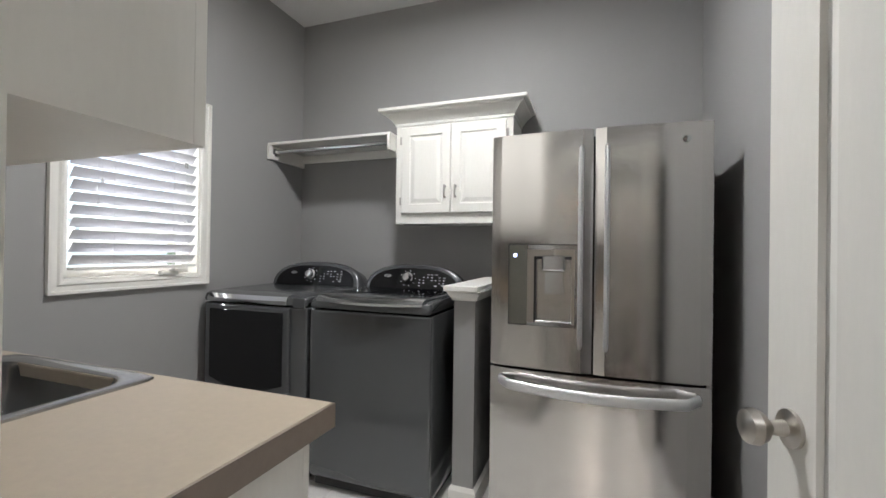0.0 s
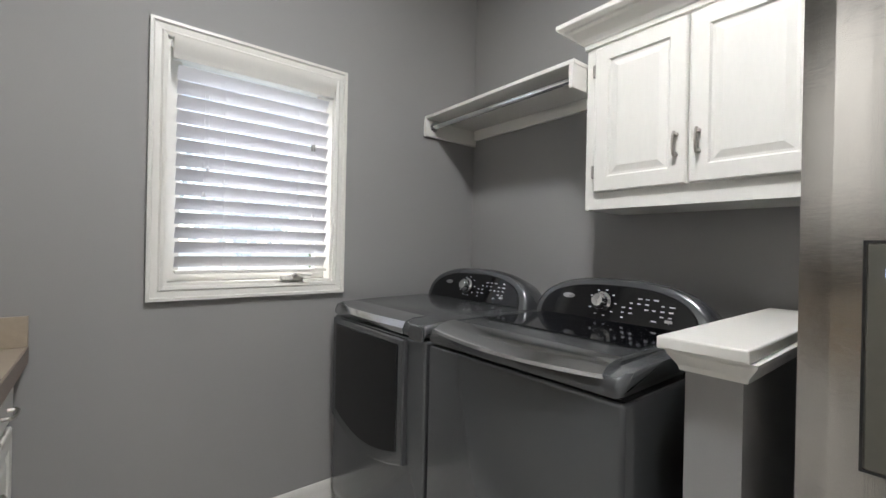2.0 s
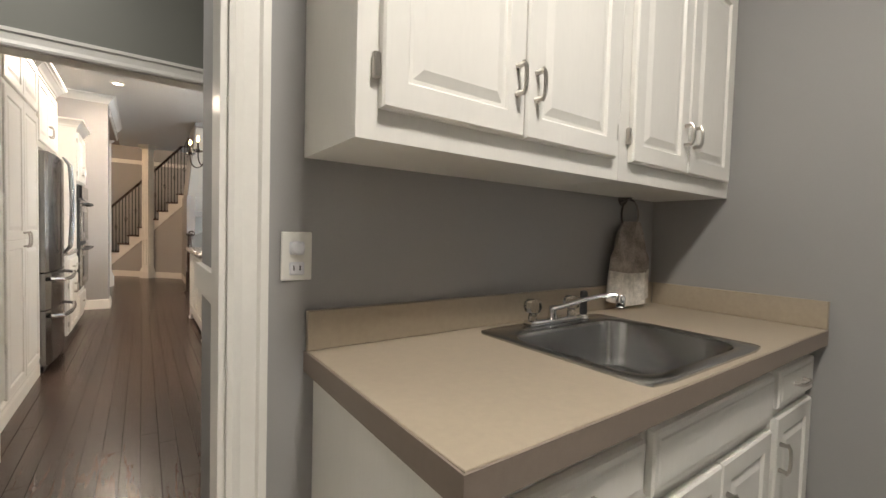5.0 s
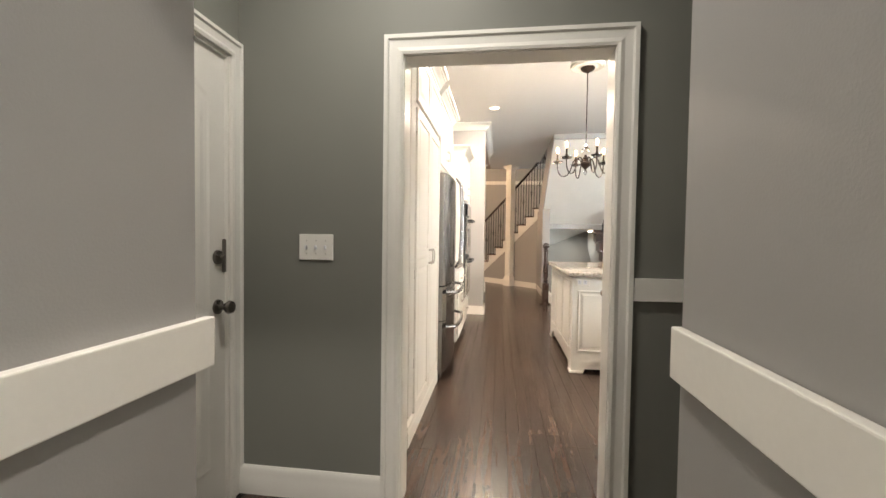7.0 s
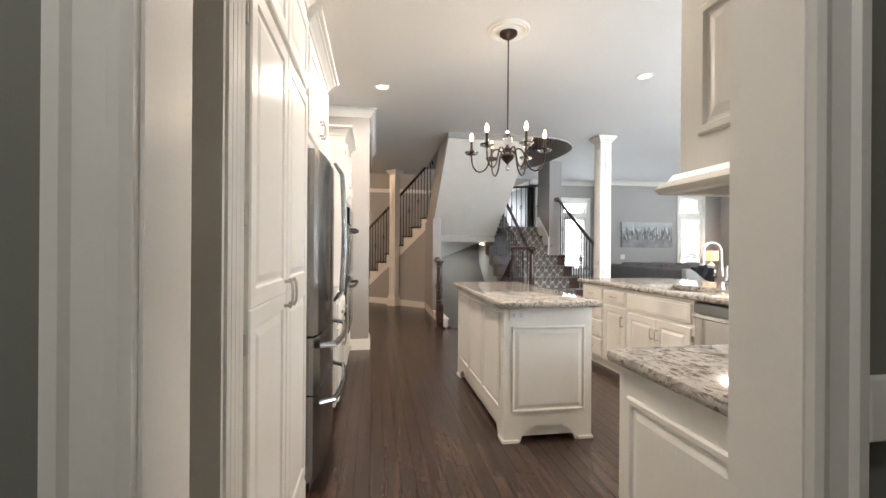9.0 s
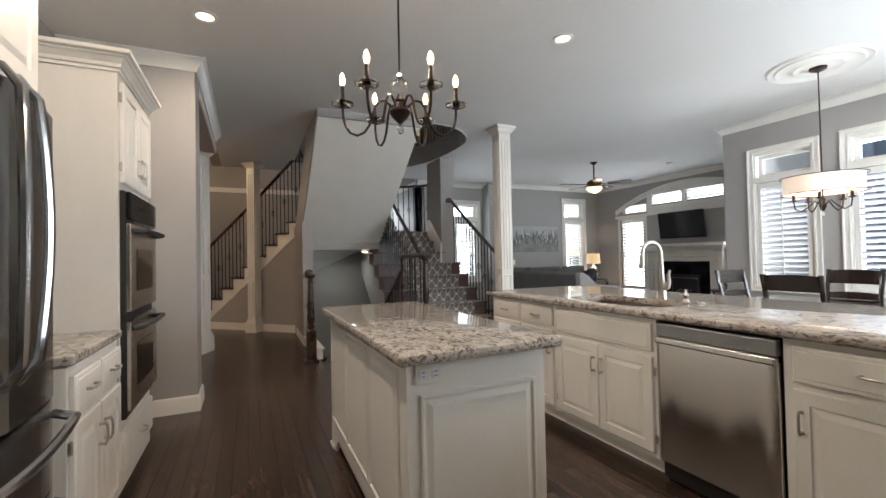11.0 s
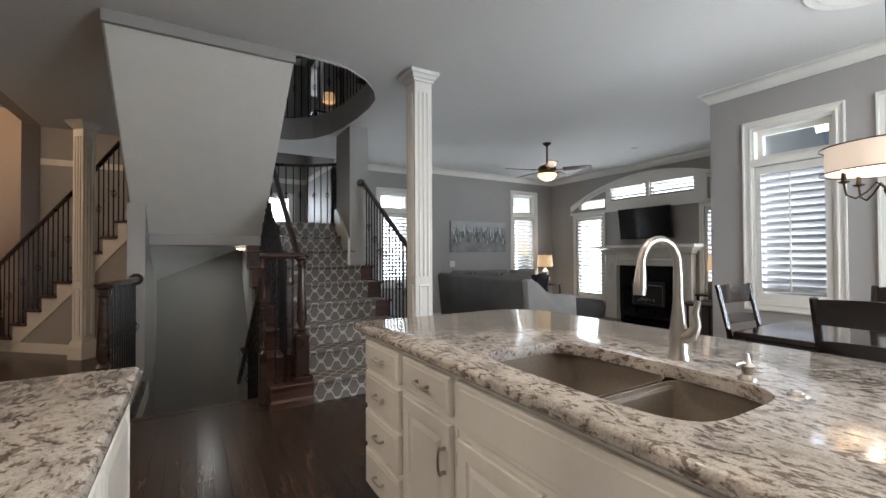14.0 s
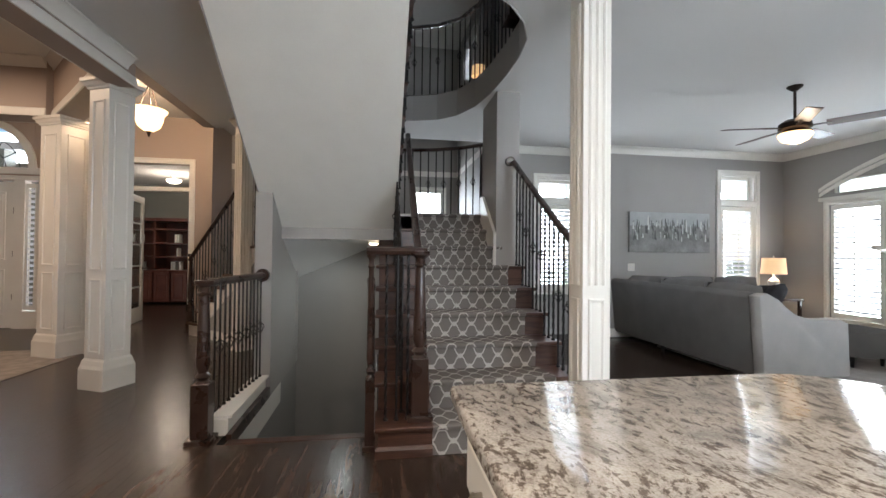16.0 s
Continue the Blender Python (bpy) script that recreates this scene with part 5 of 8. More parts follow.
for z in (0.45, 1.0, 1.35, 1.9):
    part("hinge", rbox(-0.012, 0.004, -0.014, 0.0, z - 0.03, z + 0.03, 0.003, 1), NICKEL, pt)
bm = boxed((-0.15, 0, 0.0, 0.6, 0, 2.46))
part("fluted_stile", bm, CAB, pt)
for i in range(4):
    part("reed", tubed([(-0.125 + i * 0.032, -0.002, 0.16), (-0.125 + i * 0.032, -0.002, 2.4)], 0.012, 6), CAB, pt)
part("plinth", swept(BASE, [(1.0, 0.0, 0), (-0.152, 0.0, 0), (-0.152, 0.6, 0)][::-1]), CAB, pt)
crown_piece(pt, 1.0, 0.3, 2.46, left=False, right=False, out=0.08, h=0.12)
of = cabinet("over_fridge_cabinet", (0.56, -2.085), -90, 0.93, 0.62, 1.82, 2.40, [("door", 0.03, 0.462, 1.86, 2.35, ("r", "b")), ("door", 0.468, 0.9, 1.86, 2.35, ("l", "b"))], "cream wall cabinet over the kitchen refrigerator", "", 0)
crown_piece(of, 0.93, 0.3, 0.58, left=False, right=True, out=0.08, h=0.12)
fridge("kitchen_fridge", (0.5, -2.55, 0), -90, 0.905, 0.66, "graphite stainless french door refrigerator with two bottom drawers", False, [(0.06, 0.50), (0.508, 0.80)], STEELD := mat("dark_stainless", (0.27, 0.265, 0.26), 0.22, 1.0, var=0.06, scale=2, bump=0.04, bscale=80, stretch=(1, 8, 1)), SILVER, H=1.775)
cabinet("kitchen_base_cabinet", (0.48, -3.03), -90, 0.65, 0.6, 0, 0.885, [("drawer", 0.02, 0.315, 0.7, 0.85, 1), ("drawer", 0.325, 0.63, 0.7, 0.85, 1), ("door", 0.02, 0.315, 0.13, 0.67, ("r", "t")), ("door", 0.325, 0.63, 0.13, 0.67, ("l", "t"))], "cream base cabinet with two drawers beside the wall ovens", "", 0.1)
gt = thing("granite_side_counter", (0.46, -3.03, 0.89), "short speckled granite counter beside the wall ovens", "countertop", rz=-90)
part("slab", rbox(0.0, 0.65, 0.0, 0.6, 0, 0.04, 0.008), GRANITE, gt)
ot = cabinet("oven_tower", (0.475, -3.69), -90, 0.72, 0.64, 0, 2.26, [("drawer", 0.03, 0.69, 0.2, 0.4, 1), ("door", 0.03, 0.357, 1.68, 2.2, ("r", "b")), ("door", 0.363, 0.69, 1.68, 2.2, ("l", "b"))], "cream oven tower cabinet with a bottom drawer, top doors and crown", "", 0.1)
crown_piece(ot, 0.72, 0.6, 2.26, out=0.065, h=0.1)
ov = thing("double_wall_oven", (0.475, -4.05, 0.46), "black and stainless double wall oven", "oven", rz=-90)
part("body", rbox(-0.33, 0.33, -0.02, 0.5, 0, 1.18, 0.004), BLACKM, ov)
part("control_panel", rbox(-0.33, 0.33, -0.045, -0.02, 1.03, 1.175, 0.008), BLACK, ov)
for z in (0.04, 0.55):
    d = part("oven_door", rbox(-0.325, 0.325, -0.045, -0.02, z, z + 0.46, 0.006), STEEL, ov, "stainless oven door")
    part("window", rbox(-0.2, 0.2, -0.048, -0.044, z + 0.1, z + 0.33, 0.002, 1), BLACK, d)
    part("handle", tubed([(-0.29, -0.045, z + 0.42), (-0.27, -0.09, z + 0.425), (0, -0.1, z + 0.425), (0.27, -0.09, z + 0.425), (0.29, -0.045, z + 0.42)], 0.014, 8), BLACKM, d, "black handle", smooth=True)
    for i in range(7):
        part("vent", boxed((-0.27 + i * 0.08, -0.21 + i * 0.08, -0.047, -0.044, z + 0.465, z + 0.475)), SILVER, ov)

# island
IS = thing("kitchen_island", (-0.935, -3.265, 0), "cream kitchen island with raised panels, bracket feet and a granite top", "kitchen island")
hx, hy = 0.305, 0.765


def island_face(L_, name):
    """One side board with an arched cut between two bracket feet; local x -L/2..L/2, faces -y."""
    bm = bmesh.new()
    h = L_ / 2
    foot = 0.11
    lower = [(-h, 0), (-h + foot, 0), (-h + foot + 0.012, 0.035), (-h + foot + 0.05, 0.08), (-h + foot + 0.09, 0.085), (-h + foot + 0.1, 0.105)]
    poly = lower + [(-x, z) for x, z in lower[::-1]] + [(h, 0.89), (-h, 0.89)]
    prism(bm, poly, 1, 0, 0.02)
    return bm


for L_, m, n in ((2 * hx, pose(0, hy - 0.0, 0, 0, 0, 180), 1), (2 * hx, pose(0, -hy, 0), 1), (2 * hy - 0.042, pose(hx, 0, 0, 0, 0, 90), 3), (2 * hy - 0.042, pose(-hx, 0, 0, 0, 0, -90), 3)):
    s = part("side_board", island_face(L_, ""), CAB, IS)
    s.matrix_basis = m
    w = (L_ - 0.1) / n
    for i in range(n):
        x0 = -L_ / 2 + 0.05 + i * w + (0.015 if n > 1 else 0.0)
        pn = part("panel", paneled(x0, x0 + w - (0.03 if n > 1 else 0), 0.2, 0.76 if n == 1 else 0.84, t=0.01, frame_w=0.012), CAB, s)
for sx in (-1, 1):
    for sy in (-1, 1):
        b = bmesh.new()
        box(b, sx * (hx - 0.1), sx * (hx + 0.012), sy * (hy + 0.012), sy * (hy - 0.1), 0.0, 0.022)
        part("foot", b, CAB, IS, bevel=0.005)
part("inner_box", boxed((-hx + 0.025, hx - 0.025, -hy + 0.03, hy - 0.03, 0.03, 0.88)), CAB, IS)
bm = bmesh.new()


def nosed(bm, outline, z0, z1, r=0.016):
    """A slab with a full round edge from a counter-clockwise outline."""
    def ins(d, z):
        n = len(outline)
        o = []
        for i in range(n):
            a, b, c = Vector(outline[i - 1]), Vector(outline[i]), Vector(outline[(i + 1) % n])
            t0, t1 = (b - a).normalized(), (c - b).normalized()
            t = (t0 + t1).normalized()
            o.append((b.x - t.y * d, b.y + t.x * d, z))
        return o
    loft(bm, [ins(r, z0), ins(r * 0.3, z0 + r * 0.3), ins(0, z0 + r), ins(0, z1 - r), ins(r * 0.3, z1 - r * 0.3), ins(r, z1)])


def corner_rect(x0, x1, y0, y1, radii, k=6):
    out = []
    for (cx, cy, sx, sy, a0), r in zip(((x0, y0, 1, 1, 180), (x1, y0, -1, 1, 270), (x1, y1, -1, -1, 0), (x0, y1, 1, -1, 90)), radii):
        for i in range(k + 1):
            a = radians(a0 + 90 * i / k)
            out.append((cx + sx * r + r * math.cos(a), cy + sy * r + r * math.sin(a)))
    return out


nosed(bm, corner_rect(-0.335, 0.365, -0.785, 0.865, (0.025,) * 4), 0.89, 0.932)
part("granite_top", bm, GRANITE, IS, "speckled granite top", smooth=True)
io = plate((-0.72, -2.497, 0.835), 180, "outlet", "cream outlet plate on the island's end")
for c in io.children:
    c.matrix_basis = Matrix.Rotation(radians(90), 4, "Y") @ c.matrix_basis

# peninsula
PX = -2.20
cabinet("peninsula_cabinet", (PX, -4.45), 90, 0.45, 0.6, 0, 0.885, [("drawer", 0.03, 0.43, 0.725, 0.86, 1), ("drawer", 0.03, 0.43, 0.53, 0.7, 1), ("drawer", 0.03, 0.43, 0.335, 0.505, 1), ("drawer", 0.03, 0.43, 0.13, 0.31, 1)], "cream base cabinet with a stack of four drawers", "peninsula cabinets", 0.1)
cabinet("peninsula_cabinet", (PX, -3.995), 90, 0.42, 0.6, 0, 0.885, [("drawer", 0.02, 0.4, 0.725, 0.86, 1), ("door", 0.02, 0.4, 0.13, 0.695, ("r", "t"))], "cream base cabinet with one drawer over one door", "peninsula cabinets", 0.1, low=0.62)
cabinet("peninsula_cabinet", (PX, -3.57), 90, 0.85, 0.6, 0, 0.885, [("drawer", 0.02, 0.83, 0.7, 0.86, None), ("door", 0.02, 0.422, 0.13, 0.67, ("r", "t")), ("door", 0.428, 0.83, 0.13, 0.67, ("l", "t"))], "cream sink base cabinet with a blank front over two doors", "peninsula cabinets", 0.1, low=0.62)
cabinet("peninsula_cabinet", (PX, -2.10), 90, 0.63, 0.6, 0, 0.885, [("drawer", 0.04, 0.57, 0.71, 0.86, 1), ("door", 0.04, 0.57, 0.13, 0.68, ("l", "t"))], "cream base cabinet beside the dishwasher", "peninsula cabinets", 0.1)
cabinet("peninsula_cabinet", (PX, -1.465), 90, 0.28, 0.6, 0, 0.885, [("door", 0.03, 0.25, 0.13, 0.86, ("l", "t"))], "narrow cream corner cabinet", "peninsula cabinets", 0.1)
pb = thing("bar_panelling", (-2.87, -4.45, 0), "cream panelled back of the kitchen peninsula", "panel")
part("board", boxed((0, 0.019, 0.0, 3.93, 0, 0.885)), CAB, pb)
for i in range(6):
    bm = paneled(0.05, 0.6, 0.15, 0.82, t=0.01, frame_w=0.02)
    bm.transform(pose(0, 0.65 + i * 0.65, 0, 0, 0, -90))
    part("panel", bm, CAB, pb)
dw = thing("dishwasher", (-2.185, -2.405, 0), "brushed stainless dishwasher with a grey control strip and wide handle lip", "dishwasher", rz=90)
part("tub", boxed((-0.298, 0.298, 0.03, 0.58, 0.02, 0.87)), BLACKM, dw)
part("door", rbox(-0.293, 0.293, 0.0, 0.028, 0.11, 0.775, 0.006), STEELW, dw, "brushed stainless door")
part("control_strip", rbox(-0.293, 0.293, -0.012, 0.028, 0.80, 0.872, 0.006), NICKELG := mat("grey_strip", (0.25, 0.25, 0.25), 0.35, 0.8, var=0.05, bump=0.02), dw)
part("handle_lip", rbox(-0.293, 0.293, -0.03, 0.012, 0.762, 0.798, 0.008), STEEL, dw, "bright handle lip")
part("toe_kick", boxed((-0.293, 0.293, 0.06, 0.08, 0.0, 0.1)), BLACKM, dw)
PS = thing("peninsula_countertop", (-2.60, -3.285, 0.89), "long speckled granite countertop with a rounded corner and an undermount sink", "countertop")
bm = bmesh.new()
n = 120
ring_plate(bm, rrect(-0.75, 0.45, -1.24, 2.765, (0.3, 0.03, 0.01, 0.01), n, (0, 0)), [(0.225 * math.copysign(abs(math.cos(a)) ** 0.45, math.cos(a)) + 0.09, 0.39 * math.copysign(abs(math.sin(a)) ** 0.4, math.sin(a)) + 0.08) for a in [2 * math.pi * i / n for i in range(n)]], 0.0, 0.042, 0.012)
part("slab", bm, GRANITE, PS, smooth=True)
us = thing("kitchen_sink", (-2.51, -3.205, 0.89), "brown composite undermount double bowl kitchen sink", "sink")
for y0, y1 in ((-0.385, 0.06), (0.08, 0.385)):
    cx, cy = 0, (y0 + y1) / 2
    o = corner_rect(-0.238, 0.238, y0, y1, (0.06,) * 4)

    def zz(k, z, o=o, cy=cy):
        return [(x * k, cy + (y - cy) * k, z) for x, y in o]
    bm = bmesh.new()
    loft(bm, [zz(1.02, -0.001), zz(1.0, -0.002), zz(0.99, -0.02), zz(0.95, -0.19), zz(0.9, -0.21), zz(0.1, -0.215)], False, True)
    part("bowl", bm, GRANSINK, us, smooth=True)
    part("drain", lathed([(0.045, 0), (0.043, 0.003), (0.02, 0.0), (0, 0)], (cx, cy, -0.214), 18), CHROME, us, smooth=True)
part("divider", rbox(-0.236, 0.236, 0.052, 0.09, -0.16, -0.012, 0.012), GRANSINK, us)
kf = thing("kitchen_faucet", (-2.84, -3.17, 0.932), "brushed nickel pull-down gooseneck faucet with a side lever", "faucet")
part("body", lathed([(0.037, 0), (0.036, 0.006), (0.031, 0.02), (0.029, 0.06), (0.027, 0.1), (0.02, 0.16), (0.0165, 0.2)], seg=18), NICKEL, kf, smooth=True)
pts = [(0, 0, 0.14), (0, 0, 0.22)] + [(0.074 - 0.074 * math.cos(a), 0, 0.32 + 0.085 * math.sin(a)) for a in [math.pi * k / 14 for k in range(15)]]
pts = [(x * 0.96, -x * 0.28, z) for x, y, z in pts]
part("neck", tubed(pts, [0.016] * 2 + [0.0135] * 15, 12), NICKEL, kf, smooth=True)
e = pts[-1]
part("spray_head", tubed([e, (e[0] + 0.002, e[1], e[2] - 0.02), (e[0] + 0.006, e[1] - 0.001, e[2] - 0.075), (e[0] + 0.008, e[1] - 0.001, e[2] - 0.1)], [0.0145, 0.017, 0.021, 0.019], 14), NICKEL, kf, smooth=True)
part("lever", tubed([(0, 0.01, 0.07), (0, 0.045, 0.085), (0.0, 0.06, 0.12), (0, 0.055, 0.165), (0, 0.068, 0.2)], [0.023, 0.022, 0.015, 0.012, 0.008], 10), NICKEL, kf, smooth=True)
sd = thing("soap_dispenser", (-2.76, -2.93, 0.932), "brushed nickel soap dispenser pump", "soap dispenser")
part("pump", lathed([(0.024, 0), (0.022, 0.008), (0.013, 0.016), (0.016, 0.03), (0.02, 0.04), (0.01, 0.05), (0.008, 0.062), (0.004, 0.075), (0, 0.076)], seg=16), NICKEL, sd, smooth=True)
part("nozzle", tubed([(0, 0, 0.045), (0.03, -0.005, 0.05), (0.05, -0.008, 0.045)], 0.005, 8), NICKEL, sd, smooth=True)
ds = thing("air_switch", (-2.72, -2.80, 0.932), "small round nickel switch button on the counter", "button")
part("button", lathed([(0.024, 0), (0.022, 0.005), (0.012, 0.006), (0.01, 0.01), (0, 0.01)], seg=16), NICKEL, ds, smooth=True)

# cooktop counter by the door
c = cabinet("cooktop_base_cabinet", (-1.6, -1.15), 0, 1.0, 0.62, 0, 0.885, [("door", 0.03, 0.49, 0.13, 0.86, ("r", "t")), ("door", 0.51, 0.97, 0.13, 0.86, ("l", "t"))],
            "cream base cabinet under the cooktop with a panelled end", "", 0.1, ends=[("r", [(0.055, 0.56, 0.13, 0.8)])])
part("plinth", swept(BASE, [(1.0, 0.61, 0), (1.0, 0.0, 0)][::-1]), CAB, c)
cc = thing("cooktop_countertop", (-0.565, -0.525, 0.89), "speckled granite counter with a cooktop set in it", "countertop")
bm = bmesh.new()
nosed(bm, corner_rect(-1.55, 0, -0.665, 0, (0.01, 0.03, 0.01, 0.01)), 0, 0.042)
part("slab", bm, GRANITE, cc, smooth=True)
ck = thing("gas_cooktop", (-1.37, -0.85, 0.933), "white gas cooktop with black iron grates", "cooktop")
part("plate", rbox(-0.36, 0.36, -0.25, 0.25, 0, 0.012, 0.005), WHITE, ck)
for x in (-0.18, 0.18):
    for y in (-0.12, 0.12):
        part("burner", lathed([(0.045, 0), (0.045, 0.012), (0.03, 0.018), (0, 0.018)], (x, y, 0.012), 16), BLACKM, ck)
    bm = bmesh.new()
    for d in (-0.16, 0, 0.16):
        tube(bm, [(x + d, -0.22, 0.014), (x + d, -0.22, 0.05), (x + d, 0.22, 0.05), (x + d, 0.22, 0.014)], 0.007, 6)
    for d in (-0.2, -0.07, 0.07, 0.2):
        tube(bm, [(x - 0.165, d, 0.05), (x + 0.165, d, 0.05)], 0.007, 6)
    part("grate", bm, BLACKM, ck, "black cast iron grate")
hdc = cabinet("hood_cabinet", (-1.6, -0.875), 0, 1.0, 0.35, 1.45, 3.009, [("door", 0.03, 0.49, 1.55, 2.8, ("r", "b")), ("door", 0.51, 0.97, 1.55, 2.8, ("l", "b"))],
              "cream wall cabinet over the cooktop with panelled end and light rail", "", 0, ends=[("r", [(0.07, 0.28, 0.1, 0.42), (0.07, 0.28, 0.52, 1.3)])])
part("light_rail", swept([(0, -0.035), (0.035, -0.035), (0.045, -0.02), (0.02, 0.0), (0.012, 0.015), (0, 0.015)], [(0, 0, 0), (1.0, 0.0, 0), (1.0, 0.34, 0)]), CAB, hdc)


# ---- lights that hang ----
def medallion(name, x, y, r):
    m = thing(name, (x, y, CH), "round moulded white plaster ceiling medallion", "ceiling medallion")
    part("disc", lathed([(r, 0), (r, -0.008), (r * 0.96, -0.022), (r * 0.9, -0.014), (r * 0.84, -0.012), (r * 0.8, -0.026), (r * 0.74, -0.016), (r * 0.6, -0.014), (r * 0.52, -0.018), (r * 0.46, -0.032), (r * 0.38, -0.02), (r * 0.3, -0.02), (r * 0.2, -0.03), (0, -0.03)], seg=48), WHITE, m, smooth=True)


medallion("ceiling_medallion", -0.83, -3.08, 0.17)
medallion("ceiling_medallion", -5.04, -3.14, 0.40)
ch = thing("chandelier", (-0.83, -3.08, 0.2745), "dark bronze six-arm chandelier with glass cups and lit candle bulbs", "chandelier")
ch.scale = (0.92, 0.92, 0.85)
part("canopy", lathed([(0.078, 3.185), (0.076, 3.165), (0.05, 3.14), (0.014, 3.125), (0.008, 3.115)], seg=24), BRONZE, ch, smooth=True)
part("stem", tubed([(0, 0, 3.18), (0, 0, 2.26)], 0.006, 8), BRONZE, ch)
part("glass_ball", lathed([(0.012, 2.14), (0.035, 2.155), (0.048, 2.185), (0.04, 2.215), (0.02, 2.235), (0.01, 2.26)], seg=20), CRYSTAL, ch, "clear glass ball", smooth=True)
part("hub", lathed([(0.006, 1.96), (0.02, 1.975), (0.045, 2.0), (0.062, 2.03), (0.055, 2.05), (0.03, 2.06), (0.025, 2.09), (0.035, 2.1), (0.02, 2.12), (0.012, 2.14)], seg=24), BRONZE, ch, smooth=True)
part("finial", lathed([(0.004, 1.9), (0.016, 1.91), (0.022, 1.93), (0.014, 1.95), (0.006, 1.965)], seg=16), CRYSTAL, ch, smooth=True)
for k in range(6):
    a = math.pi * 2 * k / 6 + 0.7
    ca, sa = math.cos(a), math.sin(a)
    P = [(0.04, 2.03), (0.055, 2.075), (0.085, 2.102), (0.115, 2.095), (0.138, 2.06), (0.153, 2.005), (0.17, 1.95), (0.198, 1.908), (0.235, 1.89), (0.272, 1.905), (0.297, 1.945), (0.308, 1.99), (0.312, 2.06)]
    arm = part("arm", tubed([(r * ca, r * sa, z) for r, z in P], 0.0075, 8), BRONZE, ch, smooth=True)
    c0 = (0.312 * ca, 0.312 * sa, 2.06)
    part("bobeche", lathed([(0.012, -0.008), (0.04, -0.002), (0.057, 0.01), (0.06, 0.022), (0.054, 0.024), (0.012, 0.008)], c0, 20), CRYSTAL, arm, "clear glass cup", smooth=True)
    part("cup", lathed([(0.01, -0.005), (0.018, 0.012), (0.024, 0.03), (0.014, 0.045), (0.013, 0.055)], c0, 14), BRONZE, arm, smooth=True)
    part("candle", lathed([(0.011, 0.05), (0.011, 0.125), (0.0, 0.126)], c0, 12), BRONZE, arm)
    part("bulb", lathed([(0.006, 0.126), (0.013, 0.14), (0.016, 0.16), (0.01, 0.19), (0.0, 0.205)], c0, 12), GLOW, arm, "lit candle bulb", smooth=True)
for x, y in CANS:
    r = thing("recessed_light", (x, y, CH), "round white recessed ceiling light, lit", "recessed light", "kitchen recessed lights")
    part("trim_ring", lathed([(0.085, 0), (0.085, -0.006), (0.06, -0.009), (0.055, 0.0)], seg=28), WHITE, r, smooth=True)
    part("lens", lathed([(0.056, -0.001), (0.05, -0.003), (0, -0.004)], seg=24), GLOWCAN, r)
dr = thing("drum_pendant", (-5.04, -3.14, 0), "dark bronze dining pendant with a pale fabric drum shade", "pendant light")
part("canopy", lathed([(0.07, 2.982), (0.066, 2.96), (0.012, 2.935)], seg=20), BRONZE, dr, smooth=True)
part("stem", tubed([(0, 0, 2.98), (0, 0, 1.75)], 0.006, 8), BRONZE, dr)
part("shade", (lambda b: (loft(b, [[(r * math.cos(t), r * math.sin(t), z) for t in [2 * math.pi * i / 40 for i in range(40)]] for r, z in ((0.295, 1.79), (0.295, 1.95), (0.291, 1.95), (0.291, 1.79), (0.295, 1.79))], False, False), b)[1])(bmesh.new()), SHADE, dr, "lit white fabric drum shade", smooth=True)
for z in (1.79, 1.949):
    part("shade_rim", (lambda b: (loft(b, [[((0.294 + 0.004 * math.cos(u)) * math.cos(t), (0.324 + 0.004 * math.cos(u)) * math.sin(t), z + 0.004 * math.sin(u)) for t in [2 * math.pi * i / 40 for i in range(40)]] for u in [2 * math.pi * j / 6 for j in range(7)]], False, False), b)[1])(bmesh.new()), BRONZE, dr)
part("hub", lathed([(0.005, 1.62), (0.02, 1.64), (0.03, 1.67), (0.015, 1.7), (0.02, 1.73), (0.01, 1.76)], seg=16), BRONZE, dr, smooth=True)
part("finial", lathed([(0.003, 1.56), (0.018, 1.58), (0.012, 1.61), (0.004, 1.625)], seg=12), CRYSTAL, dr, smooth=True)
for k in range(5):
    a = 2 * math.pi * k / 5 + 0.3
    ca, sa = math.cos(a), math.sin(a)
    arm = part("arm", tubed([(r * ca, r * sa, z) for r, z in ((0.02, 1.68), (0.06, 1.72), (0.11, 1.66), (0.16, 1.625), (0.205, 1.65), (0.215, 1.72))], 0.006, 8), BRONZE, dr, smooth=True)
    part("cup", lathed([(0.008, 0), (0.028, 0.008), (0.03, 0.014), (0.014, 0.016), (0.012, 0.07)], (0.215 * ca, 0.215 * sa, 1.72), 12), BRONZE, arm, smooth=True)
    part("bulb", lathed([(0.006, 0.07), (0.014, 0.09), (0.014, 0.11), (0, 0.14)], (0.215 * ca, 0.215 * sa, 1.72), 10), GLOW, arm)


